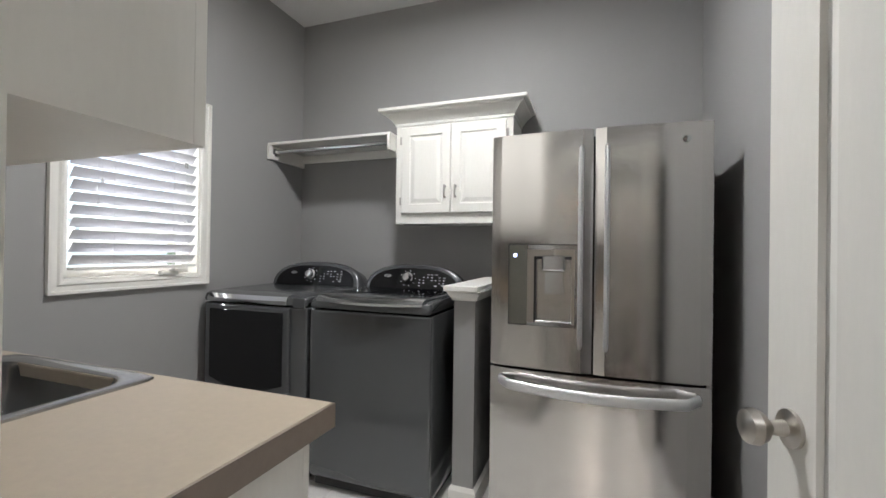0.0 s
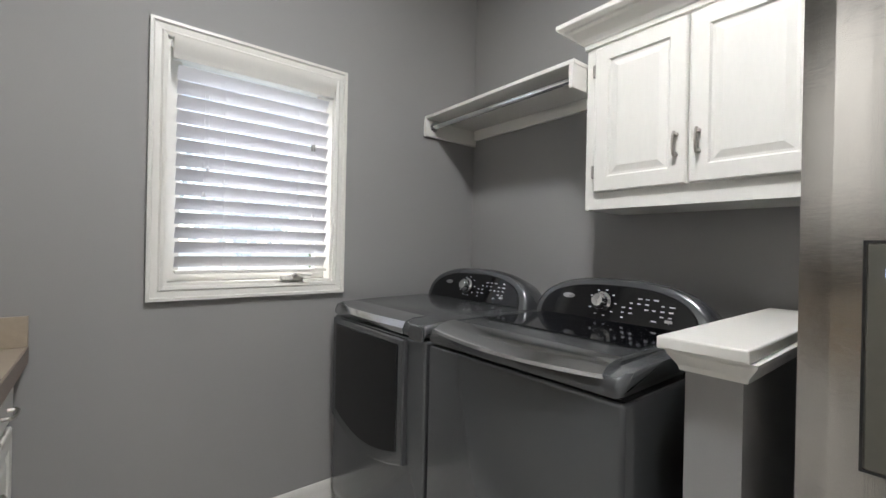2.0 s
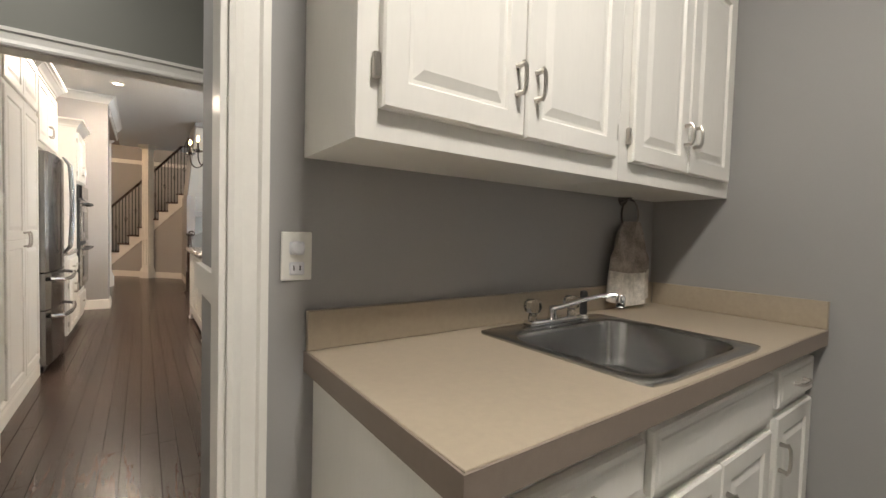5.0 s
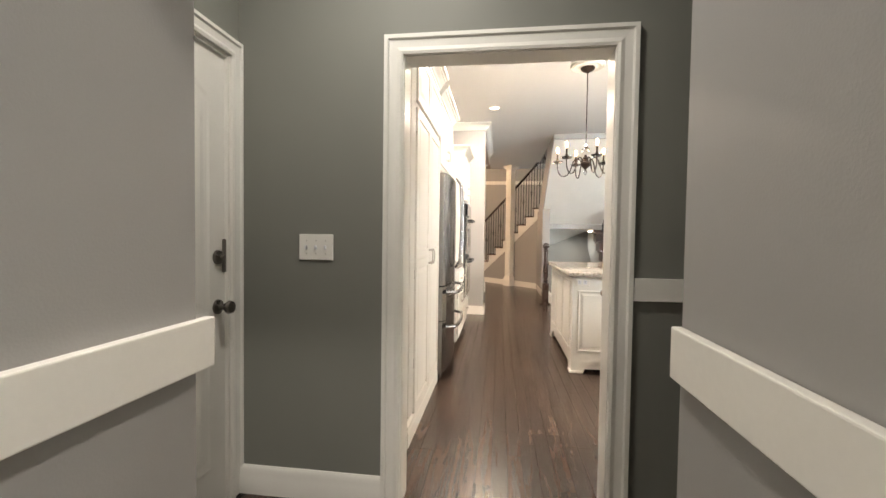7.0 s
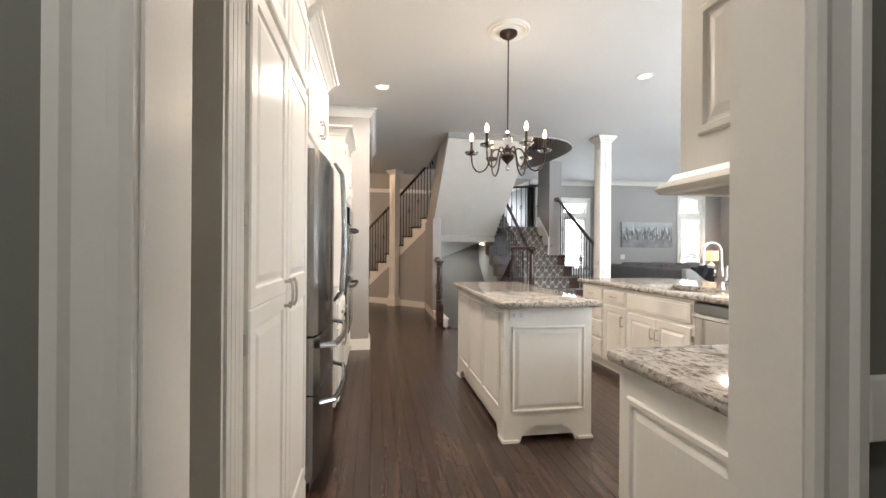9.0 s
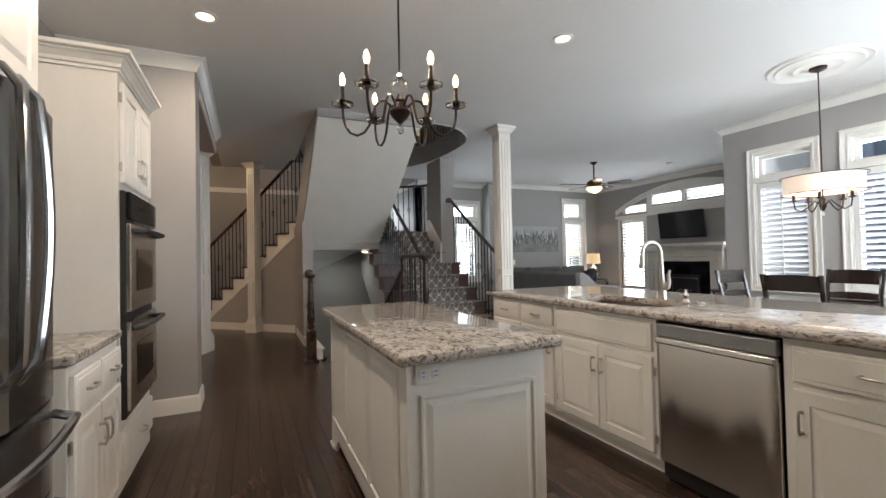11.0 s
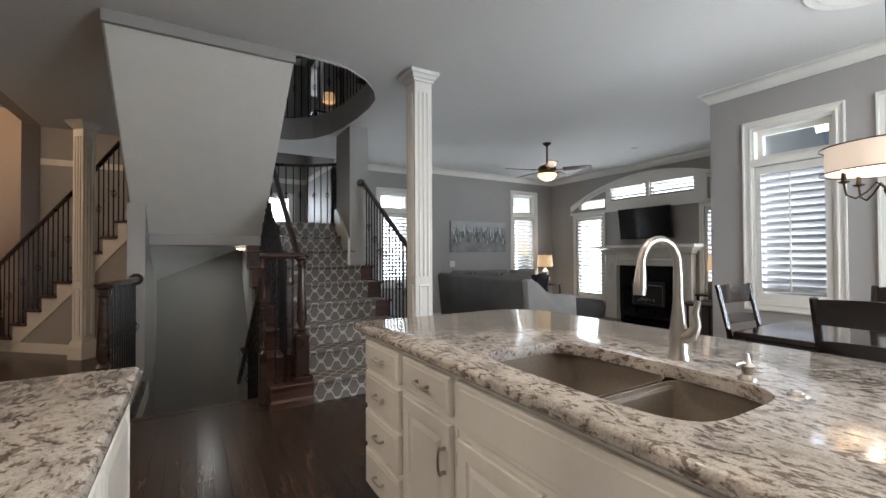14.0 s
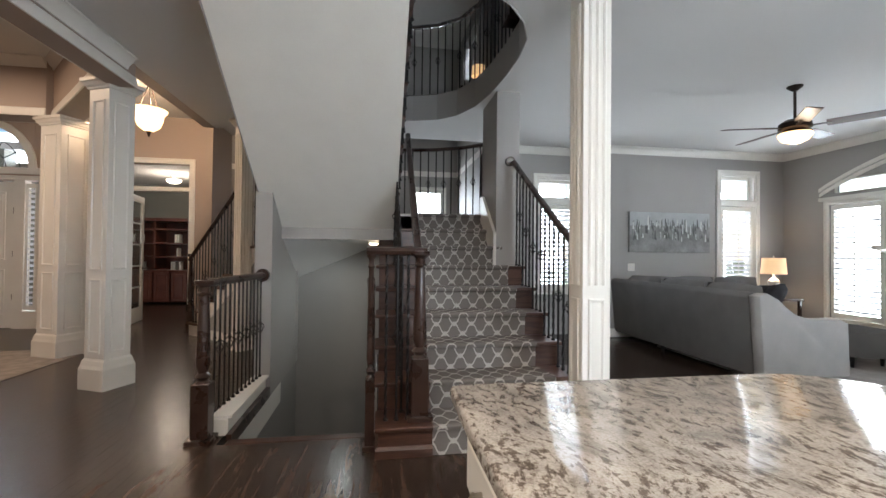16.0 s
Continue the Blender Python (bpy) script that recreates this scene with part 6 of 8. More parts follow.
# ---- windows ----
def shutter(at, rz, W, H, n, label, angle=35, group="plantation shutters"):
    s = thing("shutter", at, label, "shutter", group, rz)
    e, c = (0.07, 0.045) if H > 0.5 else (0.014, 0.02)
    bm = boxed((0, c, -0.015, 0.015, 0, H), (W - c, W, -0.015, 0.015, 0, H), (c, W - c, -0.015, 0.015, 0, e), (c, W - c, -0.015, 0.015, H - e, H))
    part("frame", bm, WHITE, s)
    p = (H - 2 * e) / n
    lv = None
    for i in range(n):
        m = pose(W / 2, 0, e + p * (i + 0.5), angle, 0, 0)
        if lv is None:
            bm = bmesh.new()
            loft(bm, [[(x, y, z) for y, z in ((-0.036, 0), (-0.015, 0.005), (0.015, 0.005), (0.036, 0), (0.015, -0.005), (-0.015, -0.005))] for x in (-W / 2 + c + 0.002, W / 2 - c - 0.002)])
            lv = part("louver", bm, SLAT, s)
            lv.matrix_basis = m
        else:
            o = new("louver", lv.data)
            o.parent = s
            o.matrix_basis = m
    part("tilt_rod", boxed((W / 2 - 0.006, W / 2 + 0.006, -0.05, -0.04, 0.1, H - 0.1) if H > 0.5 else (W / 2 - 0.004, W / 2 + 0.004, -0.046, -0.04, 0.03, H - 0.03)), WHITE, s)
    return s


def glazed(axis, p, out, u0, u1, zs, name, n=14, split=1, angle=35, w=0.075):
    """A cased window with a transom over shuttered lights; zs: sill, top of the lower light, transom foot, transom top."""
    z0, z1, z2, z3 = zs
    casing("casing_" + name, axis, p, out, u0, u1, z0, z3, w)
    a, b = (p - 0.14 * out, p) if out > 0 else (p, p - 0.14 * out)
    jamb("jamb_" + name, axis, a, b, u0, u1, z0, z3, 0.02)
    q = p - 0.11 * out
    sash("window_" + name, axis, q, u0 + 0.02, u1 - 0.02, z0 + 0.02, z1 - 0.001)
    sash("transom_" + name, axis, q, u0 + 0.02, u1 - 0.02, z2 + 0.001, z3 - 0.02)
    bm = boxed((p - 0.03 * out, p + 0.02 * out, u0, u1, z1, z2) if axis == 0 else (u0, u1, p - 0.03 * out, p + 0.02 * out, z1, z2))
    link("mullion_" + name, bm, WHITE, kind="structure")
    W = (u1 - u0 - 0.05) / split
    for i in range(split):
        if axis == 0:
            shutter((p - 0.025 * out, u0 + 0.025 + i * W, z0 + 0.022), 90, W - 0.004, z1 - z0 - 0.03, n, "white plantation shutter with open louvers in a tall window", -angle)
        else:
            shutter((u1 - 0.025 - i * W, p - 0.025 * out, z0 + 0.022), 180, W - 0.004, z1 - z0 - 0.03, n, "white plantation shutter with open louvers in a tall window", -angle)


glazed(0, -6.25, 1, -4.38, -3.74, (0.8, 2.15, 2.22, 2.53), "dining_south", 17, 1)
glazed(0, -6.25, 1, -3.40, -1.70, (0.8, 2.15, 2.22, 2.53), "dining_west", 17, 3)
glazed(1, -9.6, 1, -8.20, -7.55, (0.72, 2.12, 2.2, 2.64), "family_south", 17, 1)
glazed(1, -9.9, 1, -5.15, -4.5, (0.72, 2.1, 2.18, 2.52), "family_back", 17, 1)
for u0, u1, nm in ((-8.86, -8.16, "fireplace_south"), (-6.14, -5.44, "fireplace_north")):
    casing("casing_" + nm, 0, -8.75, 1, u0, u1, 0.38, 2.08, 0.07)
    sash("window_" + nm, 0, -8.85, u0, u1, 0.38, 2.08)
    shutter((-8.775, u0 + 0.01, 0.39), 90, u1 - u0 - 0.02, 1.68, 20, "white plantation shutter with open louvers beside the fireplace", -35)


def arch_z(y, lift=0.0):
    return 2.84 + lift - 0.14 * (y + 7.12) ** 2


bm = bmesh.new()
for k in range(24):
    y0, y1 = -9.0 + 3.86 * k / 24, -9.0 + 3.86 * (k + 1) / 24
    for lift, d in ((0.0, 0.03), (-0.07, 0.015)):
        loft(bm, [[(-8.749, y, arch_z(y, lift) - 0.055), (-8.749 + d, y, arch_z(y, lift) - 0.055), (-8.749 + d, y, arch_z(y, lift)), (-8.749, y, arch_z(y, lift))] for y in (y0, y1)])
box(bm, -8.749, -8.715, -9.0, -5.14, 2.145, 2.2)
box(bm, -8.749, -8.72, -8.04, -6.1, 2.2, 2.36)
link("arch_casing", bm, WHITE, kind="structure")
bm = bmesh.new()
for y0, y1 in ((-8.06, -7.96), (-7.18, -7.1), (-6.29, -6.08)):
    loft(bm, [[(-8.748, y, 2.2), (-8.73, y, 2.2), (-8.73, y, arch_z(y) - 0.03), (-8.748, y, arch_z(y) - 0.03)] for y in (y0, y1)])
for k in range(12):
    y0, y1 = -7.96 + 1.67 * k / 12, -7.96 + 1.67 * (k + 1) / 12
    loft(bm, [[(-8.748, y, 2.62), (-8.733, y, 2.62), (-8.733, y, arch_z(y) - 0.03), (-8.748, y, arch_z(y) - 0.03)] for y in (y0, y1)])
link("arch_panel", bm, WHITE, kind="structure")
for u0, u1, z0, z1 in ((-7.96, -7.18, 2.39, 2.62), (-7.1, -6.29, 2.39, 2.62), (-8.83, -8.1, 2.25, 2.45), (-6.02, -5.3, 2.25, 2.45)):
    sash("window_arch", 0, -8.83, u0, u1, z0, z1, 0.012)
    if z0 > 2.3:
        shutter((-8.78, u0, z0), 90, u1 - u0, z1 - z0, 3, "small white shutter in the arched window over the fireplace", -35)
# glazing and casing for the added, unseen north opening
sash("window_dining_north", 1, -0.47, -5.35, -3.45, 0.85, 2.35)
casing("casing_dining_north", 1, -0.52, -1, -5.35, -3.45, 0.85, 2.35, 0.075)
sash("window_stair_hall", 1, -12.22, -3.3, -2.7, 2.0, 2.6)
casing("casing_stair_hall", 1, -12.15, 1, -3.3, -2.7, 2.0, 2.6, 0.07)


# ---- stairs ----
RISE, RUN, SY = 0.1933, 0.28, -6.10
ms = thing("main_staircase", (0, 0, 0), "dark stained wooden staircase rising to a landing", "staircase")
for i in range(9):
    y = SY - RUN * i
    z = RISE * (i + 1)
    flare = max(0, 2 - i) * 0.22
    x0, x1 = -3.42 - flare * 0.8, -1.985
    if i < 8:
        part("tread", rbox(x0 - 0.02, x1 + (0.03 if i else 0.02), y - RUN - 0.01, y + 0.028, z - 0.03, z, 0.008), STAIRWOOD, ms)
        part("riser", boxed((x0, x1, y - RUN, y, z - RISE + (0.001 if i == 0 else 0), z - 0.03)), STAIRWOOD, ms)
    else:
        part("riser", boxed((-3.42, x1, y - 0.02, y, z - RISE, z - 0.03)), STAIRWOOD, ms)
part("base_moulding", swept([(0, 0), (0.018, 0), (0.018, 0.05), (0.006, 0.07), (0, 0.07)], [(-1.984, -6.38, 0), (-1.984, SY + 0.001, 0), (-2.325, SY + 0.001, 0)]), STAIRWOOD, ms)
part("side_stringer", prismed([(SY - 0.02, 0), (SY - RUN * 8, RISE * 8 - 0.03), (SY - RUN * 8 - 0.3, RISE * 8 - 0.03), (SY - RUN * 8 - 0.3, 1.0), (SY - 1.3, 0)], 0, -2.0, -1.99), KPAINT, ms, "grey-beige painted stringer")
LAND = [(-0.97, -8.34), (-3.42, -8.34), (-3.30, -8.6), (-3.05, -8.85), (-2.7, -9.03), (-2.3, -9.12), (-1.9, -9.15), (-0.97, -9.15), (-0.97, -8.7)]
ZL = RISE * 9
slab("landing", [LAND], ZL - 0.3, ZL - 0.002, WHITE)
cr_ = thing("stair_runner", (-2.76, SY, 0), "grey-brown carpet stair runner with a pale trellis pattern", "carpet runner")
bm = bmesh.new()
prof = []
for i in range(9):
    y, z = -RUN * i, RISE * i
    prof += [(y + 0.006 + (0.0 if i == 0 else 0.0), z + 0.002), (y + 0.006, z + RISE - 0.035), (y + 0.034, z + RISE - 0.025), (y + 0.036, z + RISE - 0.003), (y + 0.025, z + RISE + 0.008)]
prof += [(-RUN * 8 - 0.9 + 0.2, ZL + 0.008)]
strip = []
for j, (y, z) in enumerate(prof):
    ia = min(8, j // 5)
    wa, shift = 0.435 + max(0, 2 - ia) * 0.05, -0.012 * ia
    strip.append((bm.verts.new((-wa + shift, y, z)), bm.verts.new((0.435 + shift, y, z))))
for (a, b), (c, d) in zip(strip, strip[1:]):
    bm.faces.new((a, b, d, c))
bmesh.ops.remove_doubles(bm, verts=bm.verts, dist=1e-4)
bmesh.ops.solidify(bm, geom=list(bm.faces), thickness=-0.006)
part("carpet", bm, CARPET, cr_)

BAL = {}


def baluster(parent, x, y, z0, z1, style, name="baluster"):
    """Black iron spindle; style 0 plain with a collar, 1 with a basket, 2 twisted."""
    h = round(z1 - z0, 2)
    key = (style, h)
    if key not in BAL:
        bm = bmesh.new()
        r = 0.0085
        lathe(bm, [(0.016, 0), (0.016, 0.012), (0.009, 0.02)], seg=6)
        if style == 2:
            n = 26
            loft(bm, [[(1.25 * r * math.cos(a + k * 0.7), 1.25 * r * math.sin(a + k * 0.7), 0.01 + (h - 0.01) * k / n) for a in (0.8, 2.4, 3.9, 5.5)] for k in range(n + 1)])
        else:
            lathe(bm, [(r, 0.01), (r, h)], seg=5)
        m = h * 0.5
        if style == 1:
            for k in range(4):
                pts = []
                for j in range(9):
                    u = j / 8
                    a = k * math.pi / 2 + u * 3.0
                    rr = 0.004 + 0.028 * math.sin(math.pi * u)
                    pts.append((rr * math.cos(a), rr * math.sin(a), m - 0.05 + 0.1 * u))
                tube(bm, pts, 0.0035, 4)
            for dz in (-0.058, 0.05):
                lathe(bm, [(0.007, 0), (0.012, 0.004), (0.007, 0.01)], (0, 0, m + dz), 6)
        else:
            for dz in ((-0.1, 0.06) if style == 0 else (0.0,)):
                lathe(bm, [(0.007, 0), (0.012, 0.006), (0.012, 0.012), (0.007, 0.018)], (0, 0, m + dz), 6)
        ob = part(name, bm, IRON, parent)
        BAL[key] = ob.data
    else:
        ob = new(name, BAL[key])
        ob.parent = parent
    ob.matrix_basis = pose(x, y, z0)
    return ob


def newel(parent, x, y, z0, z1, w=0.055, name="newel_post"):
    H = z1 - z0
    bm = bmesh.new()
    box(bm, x - w, x + w, y - w, y + w, z0, z0 + H * 0.36)
    box(bm, x - w * 1.5, x + w * 1.5, y - w * 1.5, y + w * 1.5, z0, z0 + 0.03)
    part(name, bm, RAILWOOD, parent, bevel=0.004)
    z = z0 + H * 0.36
    g = H * 0.64
    part("turned_shaft", lathed([(w * 0.9, 0), (w * 0.6, 0.02), (w * 0.95, 0.045), (w * 0.55, 0.07), (w * 0.85, 0.12), (w * 0.8, 0.2), (w * 0.55, g - 0.11), (w * 0.8, g - 0.095), (w * 0.55, g - 0.08), (w * 0.6, g - 0.05), (w * 1.1, g - 0.03), (w * 1.15, g - 0.005), (w * 0.6, g)], (x, y, z), 14), RAILWOOD, parent, smooth=True)


def rail(parent, pts, r=0.03, name="handrail"):
    return part(name, tubed(pts, r, 8, 0.85), RAILWOOD, parent, smooth=True)


sr = thing("stair_balustrade", (0, 0, 0), "black iron spindles under a dark handrail with turned newels", "balustrade", "stair balustrades")
newel(sr, -2.25, -6.22, RISE, 1.29)
newel(sr, -1.93, -6.24, 0.0, 1.28, 0.03, "corner_newel")
rail(sr, [(-1.9, -6.23, 1.285), (-2.29, -6.22, 1.285)], 0.034)
rail(sr, [(-2.25, -6.25, 1.22), (-2.25, -6.45, 1.33), (-2.27, -7.2, 1.84), (-2.3, -8.2, 2.50), (-2.3, -8.34, 2.66)])
for i in range(8):
    for j in range(3):
        y = SY - RUN * (i + (j + 0.5) / 3) + 0.0
        if y > -6.3:
            continue
        zt = 1.33 + (-6.45 - y) * 0.675
        baluster(sr, -2.14, y, RISE * (i + 1), zt - 0.01, 1 if (i * 3 + j) % 3 == 1 else (2 if (i * 3 + j) % 3 == 0 else 0))
for k in range(3):
    baluster(sr, -2.03 - k * 0.07, -6.2, RISE, 1.26, 2 if k != 1 else 1)
rr = thing("stair_balustrade", (0, 0, 0), "black iron spindles under a dark handrail ending at the pier", "balustrade", "stair balustrades")
rail(rr, [(-3.36, -7.66, 2.235), (-3.37, -7.3, 1.98), (-3.40, -6.6, 1.49), (-3.42, -6.3, 1.29)])
part("rosette", tubed([(-3.34, -7.745, 2.26), (-3.34, -7.70, 2.255)], 0.05, 14), RAILWOOD, rr, smooth=True)
for i in range(1, 6):
    for j in range(3):
        y = SY - RUN * (i + (j + 0.5) / 3)
        if y < -7.66:
            continue
        zt = 1.2 + (-6.15 - y) * 0.685
        baluster(rr, -3.39, y, RISE * (i + 1), zt - 0.01, 1 if (i * 3 + j) % 2 == 1 else 2)
wall("stair_pier", 0, -3.45, -3.20, -8.35, -7.75, 0, CH, material=KPAINT)
link("pier_skirt", prismed([(-7.74, 1.1), (-7.74, 1.5), (-8.25, 1.95), (-8.36, 1.95), (-8.36, 1.7), (-8.1, 1.5)], 0, -3.2, -3.17), WHITE, kind="structure")
lb = thing("landing_balustrade", (0, 0, 0), "curved row of black iron spindles round the stair landing", "balustrade", "stair balustrades")


def along(pts, step):
    out, rest = [], step / 2
    for a, b in zip(pts, pts[1:]):
        L_ = math.dist(a, b)
        while rest < L_:
            u = rest / L_
            out.append(tuple(a[k] + (b[k] - a[k]) * u for k in range(len(a))))
            rest += step
        rest -= L_
    return out


arc = [(-3.30, -8.38), (-3.27, -8.6), (-3.03, -8.82), (-2.7, -8.99), (-2.3, -9.08), (-1.9, -9.1), (-1.1, -9.1)]
rail(lb, [(x, y, ZL + 0.92) for x, y in arc])
for k, (x, y) in enumerate(along(arc, 0.105)):
    baluster(lb, x, y, ZL, ZL + 0.92, 1 if k % 2 else 0)
ub = thing("upper_balustrade", (0, 0, 0), "curved row of black iron spindles round the upper floor opening", "balustrade", "stair balustrades")
arc = [(x - (0.05 if x < -2.9 else 0.0), y) for x, y in HOLE[1:-1]]
arc = [(x, y - 0.05 if y < -8 else y) for x, y in arc]
zu = CH + 0.3
rail(ub, [(x, y, zu + 0.92) for x, y in arc])
for k, (x, y) in enumerate(along(arc, 0.105)):
    baluster(ub, x, y, zu, zu + 0.92, 1 if k % 3 == 1 else 0)
newel(ub, -3.13, -7.0, zu, zu + 1.0)
part("shoe", tubed([(x, y, zu + 0.01) for x, y in arc], 0.022, 4), RAILWOOD, ub)
bm = bmesh.new()
inner = [(x + 0.0, y) for x, y in HOLE]
for a, b in zip(HOLE, HOLE[1:] + HOLE[:1]):
    d = Vector((b[0] - a[0], b[1] - a[1], 0)).normalized()
    n = Vector((-d.y, d.x, 0)) * 0.006
    loft(bm, [[(p[0] + s * n.x, p[1] + s * n.y, z) for s, z in ((0, CH - 0.02), (1, CH - 0.02), (1, zu), (0, zu))] for p in (a, b)])
link("opening_fascia", bm, KPAINT, kind="structure")
# upper flight
link("upper_flight", prismed([(-6.06, 2.935), (-6.06, 3.33), (-6.45, 3.33), (-8.3, 1.9), (-8.3, 1.42), (-7.95, 1.42), (-7.95, 1.53)], 0, -2.15, -0.875), WHITE, kind="structure")
link("upper_flight_band", boxed((-2.16, -0.86, -6.062, -6.022, 2.925, 3.029)), KPAINT, kind="structure")
link("landing_band", boxed((-2.15, -0.96, -7.965, -7.945, 1.415, 1.53)), KPAINT, kind="structure")
link("upper_flight_side", prismed([(-6.055, 2.945), (-6.055, 3.33), (-6.45, 3.33), (-8.6, 1.9), (-8.6, 1.42), (-7.96, 1.43), (-7.96, 1.55)], 0, -0.874, -0.86), KPAINT, kind="structure")
uf = thing("upper_flight_balustrade", (0, 0, 0), "dark handrail and iron spindles beside the upper stair flight", "balustrade", "stair balustrades")
rail(uf, [(-2.2, -8.3, 2.66), (-2.2, -8.0, 2.75), (-2.2, -6.2, 4.0)], 0.028)
for k in range(17):
    y = -8.1 + k * 0.11
    zb = 1.9 + (y + 8.3) * 0.665
    baluster(uf, -2.2, y, zb - 0.05, 2.74 + (y + 8.0) * 0.69, 1 if k % 2 else 0)
for i in range(7):
    part("tread", rbox(-2.2, -1.95, -8.28 + i * 0.28, -8.0 + i * 0.28, 1.9 + i * 0.187, 1.93 + i * 0.187, 0.006), STAIRWOOD, uf)

# low wall and the well's rail
wall("low_wall", 0, -1.0, -0.85, -8.9, -7.55, -0.06, 1.83, material=KPAINT)
wr = thing("well_balustrade", (0, 0, 0), "dark wooden rail with iron spindles on a white curb", "balustrade", "stair balustrades")
newel(wr, -0.82, -6.5, 0.0, 1.08)
rail(wr, [(-0.82, -6.5, 1.06), (-0.9, -7.0, 1.06), (-0.93, -7.54, 1.06)], 0.036)
part("rosette", tubed([(-0.93, -7.545, 1.06), (-0.93, -7.50, 1.06)], 0.06, 14), RAILWOOD, wr, smooth=True)
part("curb", boxed((-0.965, -0.86, -7.548, -6.56, 0.0, 0.12)), WHITE, wr, "white painted curb", bevel=0.006)
part("curb_cap", boxed((-0.99, -0.85, -7.548, -6.56, 0.121, 0.14)), WHITE, wr, bevel=0.004)
part("side_board", boxed((-1.004, -0.967, -7.548, -6.51, -0.059, 0.03)), RAILWOOD, wr)
for k in range(12):
    y = -6.64 - k * 0.078
    baluster(wr, -0.84 - 0.09 * k / 12, y, 0.14, 1.04, 1 if k % 2 else 0)
bs = thing("basement_stair", (0, 0, 0), "dark carpeted basement stair going down between grey walls", "staircase")
for i in range(9):
    y = -6.48 - i * 0.27
    part("step", boxed((-1.975, -0.975, y - 0.28, y, -2.6, -RISE * (i + 1))), FABRIC, bs)
br = thing("basement_balustrade", (0, 0, 0), "dark sloping handrail and iron spindles down to the basement", "balustrade", "stair balustrades")
rail(br, [(-1.93, -6.26, 1.1), (-1.93, -6.6, 0.86), (-1.93, -8.4, -0.35)], 0.026)
for k in range(8):
    y = -6.4 - k * 0.13
    baluster(br, -1.93, y, 0.0 - max(0, (-6.5 - y)) * 0.5, 0.95 - (-6.4 - y) * 0.67, 1 if k % 2 else 2)
bm = bmesh.new()
v = [bm.verts.new(p) for p in ((-0.985, -7.966, 1.413), (-0.985, -8.899, 0.96), (-1.982, -8.899, 1.39), (-1.982, -7.966, 1.413), (-0.985, -7.966, 1.44), (-0.985, -8.899, 1.44), (-1.982, -8.899, 1.44), (-1.982, -7.966, 1.44))]
for f in ((0, 2, 1), (0, 3, 2), (4, 5, 6, 7), (0, 1, 5, 4), (1, 2, 6, 5), (2, 3, 7, 6), (3, 0, 4, 7)):
    bm.faces.new([v[k] for k in f])
link("basement_soffit", bm, CEIL, kind="structure")
link("well_nosing", rbox(-1.965, -0.986, -6.5, -6.41, -0.03, 0.004, 0.01), STAIRWOOD, kind="structure")
link("well_skirt", boxed((-1.0, -0.986, -8.0, -6.51, -0.26, -0.06)), WHITE, kind="structure")
bl_ = thing("basement_light", (-1.925, -8.12, 1.375), "small lit round light at the head of the basement stair", "ceiling light")
part("lens", lathed([(0.05, 0.01), (0.045, -0.01), (0, -0.014)], seg=16), GLOWCAN, bl_)

# foyer flight
FP = [Vector(p) for p in ((0.88, -10.44), (-0.22, -9.42), (-0.95, -8.66))]
seg = [(FP[1] - FP[0]).length, (FP[2] - FP[1]).length]
TOT = sum(seg)


def fp(s, out=0.0):
    k = 0 if s <= seg[0] else 1
    u = s if k == 0 else s - seg[0]
    d = (FP[k + 1] - FP[k]).normalized()
    p = FP[k] + d * u
    return Vector((p.x - d.y * out * -1 * -1, p.y + d.x * out))


fs = thing("foyer_staircase", (0, 0, 0), "second stair flight with white stringer, white risers and dark treads", "staircase")
NS, st = 10, TOT / 10
for i in range(NS):
    s0, s1, z = i * st, (i + 1) * st, RISE * (i + 1)
    for nm, m, o0, o1, za, zb, e in (("tread", STAIRWOOD, -0.03, 1.0, z - 0.03, z, 0.03), ("riser", WHITE, 0.012, 1.0, z - RISE, z - 0.03, 0.0)):
        q = [fp(max(0, s0 - e) if i else s0 - e, o0), fp(s1, o0), fp(s1, o1), fp(max(0, s0 - e) if i else s0 - e, o1)]
        part(nm, prismed([(v.x, v.y) for v in q], 2, za, zb), m, fs)
    lo0, lo1 = max(0.0, RISE * i - 0.16), max(0.0, RISE * (i + 1) - 0.16)
    a, b = fp(s0, 0.0), fp(s1, 0.0)
    a2, b2 = fp(s0, 0.011), fp(s1, 0.011)
    bm = bmesh.new()
    loft(bm, [[(a.x, a.y, lo0), (a2.x, a2.y, lo0), (a2.x, a2.y, z - 0.03), (a.x, a.y, z - 0.03)], [(b.x, b.y, lo1), (b2.x, b2.y, lo1), (b2.x, b2.y, z - 0.03), (b.x, b.y, z - 0.03)]])
    part("stringer", bm, WHITE, fs, "white stringer")
    if lo1 > 0:
        a2, b2, a3, b3 = fp(s0, 0.012), fp(s1, 0.012), fp(s0, 0.1), fp(s1, 0.1)
        bm = bmesh.new()
        loft(bm, [[(a2.x, a2.y, 0), (a3.x, a3.y, 0), (a3.x, a3.y, lo0 + 0.01), (a2.x, a2.y, lo0 + 0.01)], [(b2.x, b2.y, 0), (b3.x, b3.y, 0), (b3.x, b3.y, lo1 + 0.01), (b2.x, b2.y, lo1 + 0.01)]])
        part("under_wall", bm, KPAINT, fs, "beige wall below the flight")
part("baseboard", swept(BASE, [(*fp(0.02), 0), (*fp(seg[0]), 0), (*fp(TOT), 0), (-0.849, -8.6, 0), (-0.849, -7.56, 0)][::-1]), WHITE, fs)
fb_ = thing("foyer_stair_balustrade", (0, 0, 0), "dark handrail with iron spindles and baskets on the white-stringer flight", "balustrade", "stair balustrades")
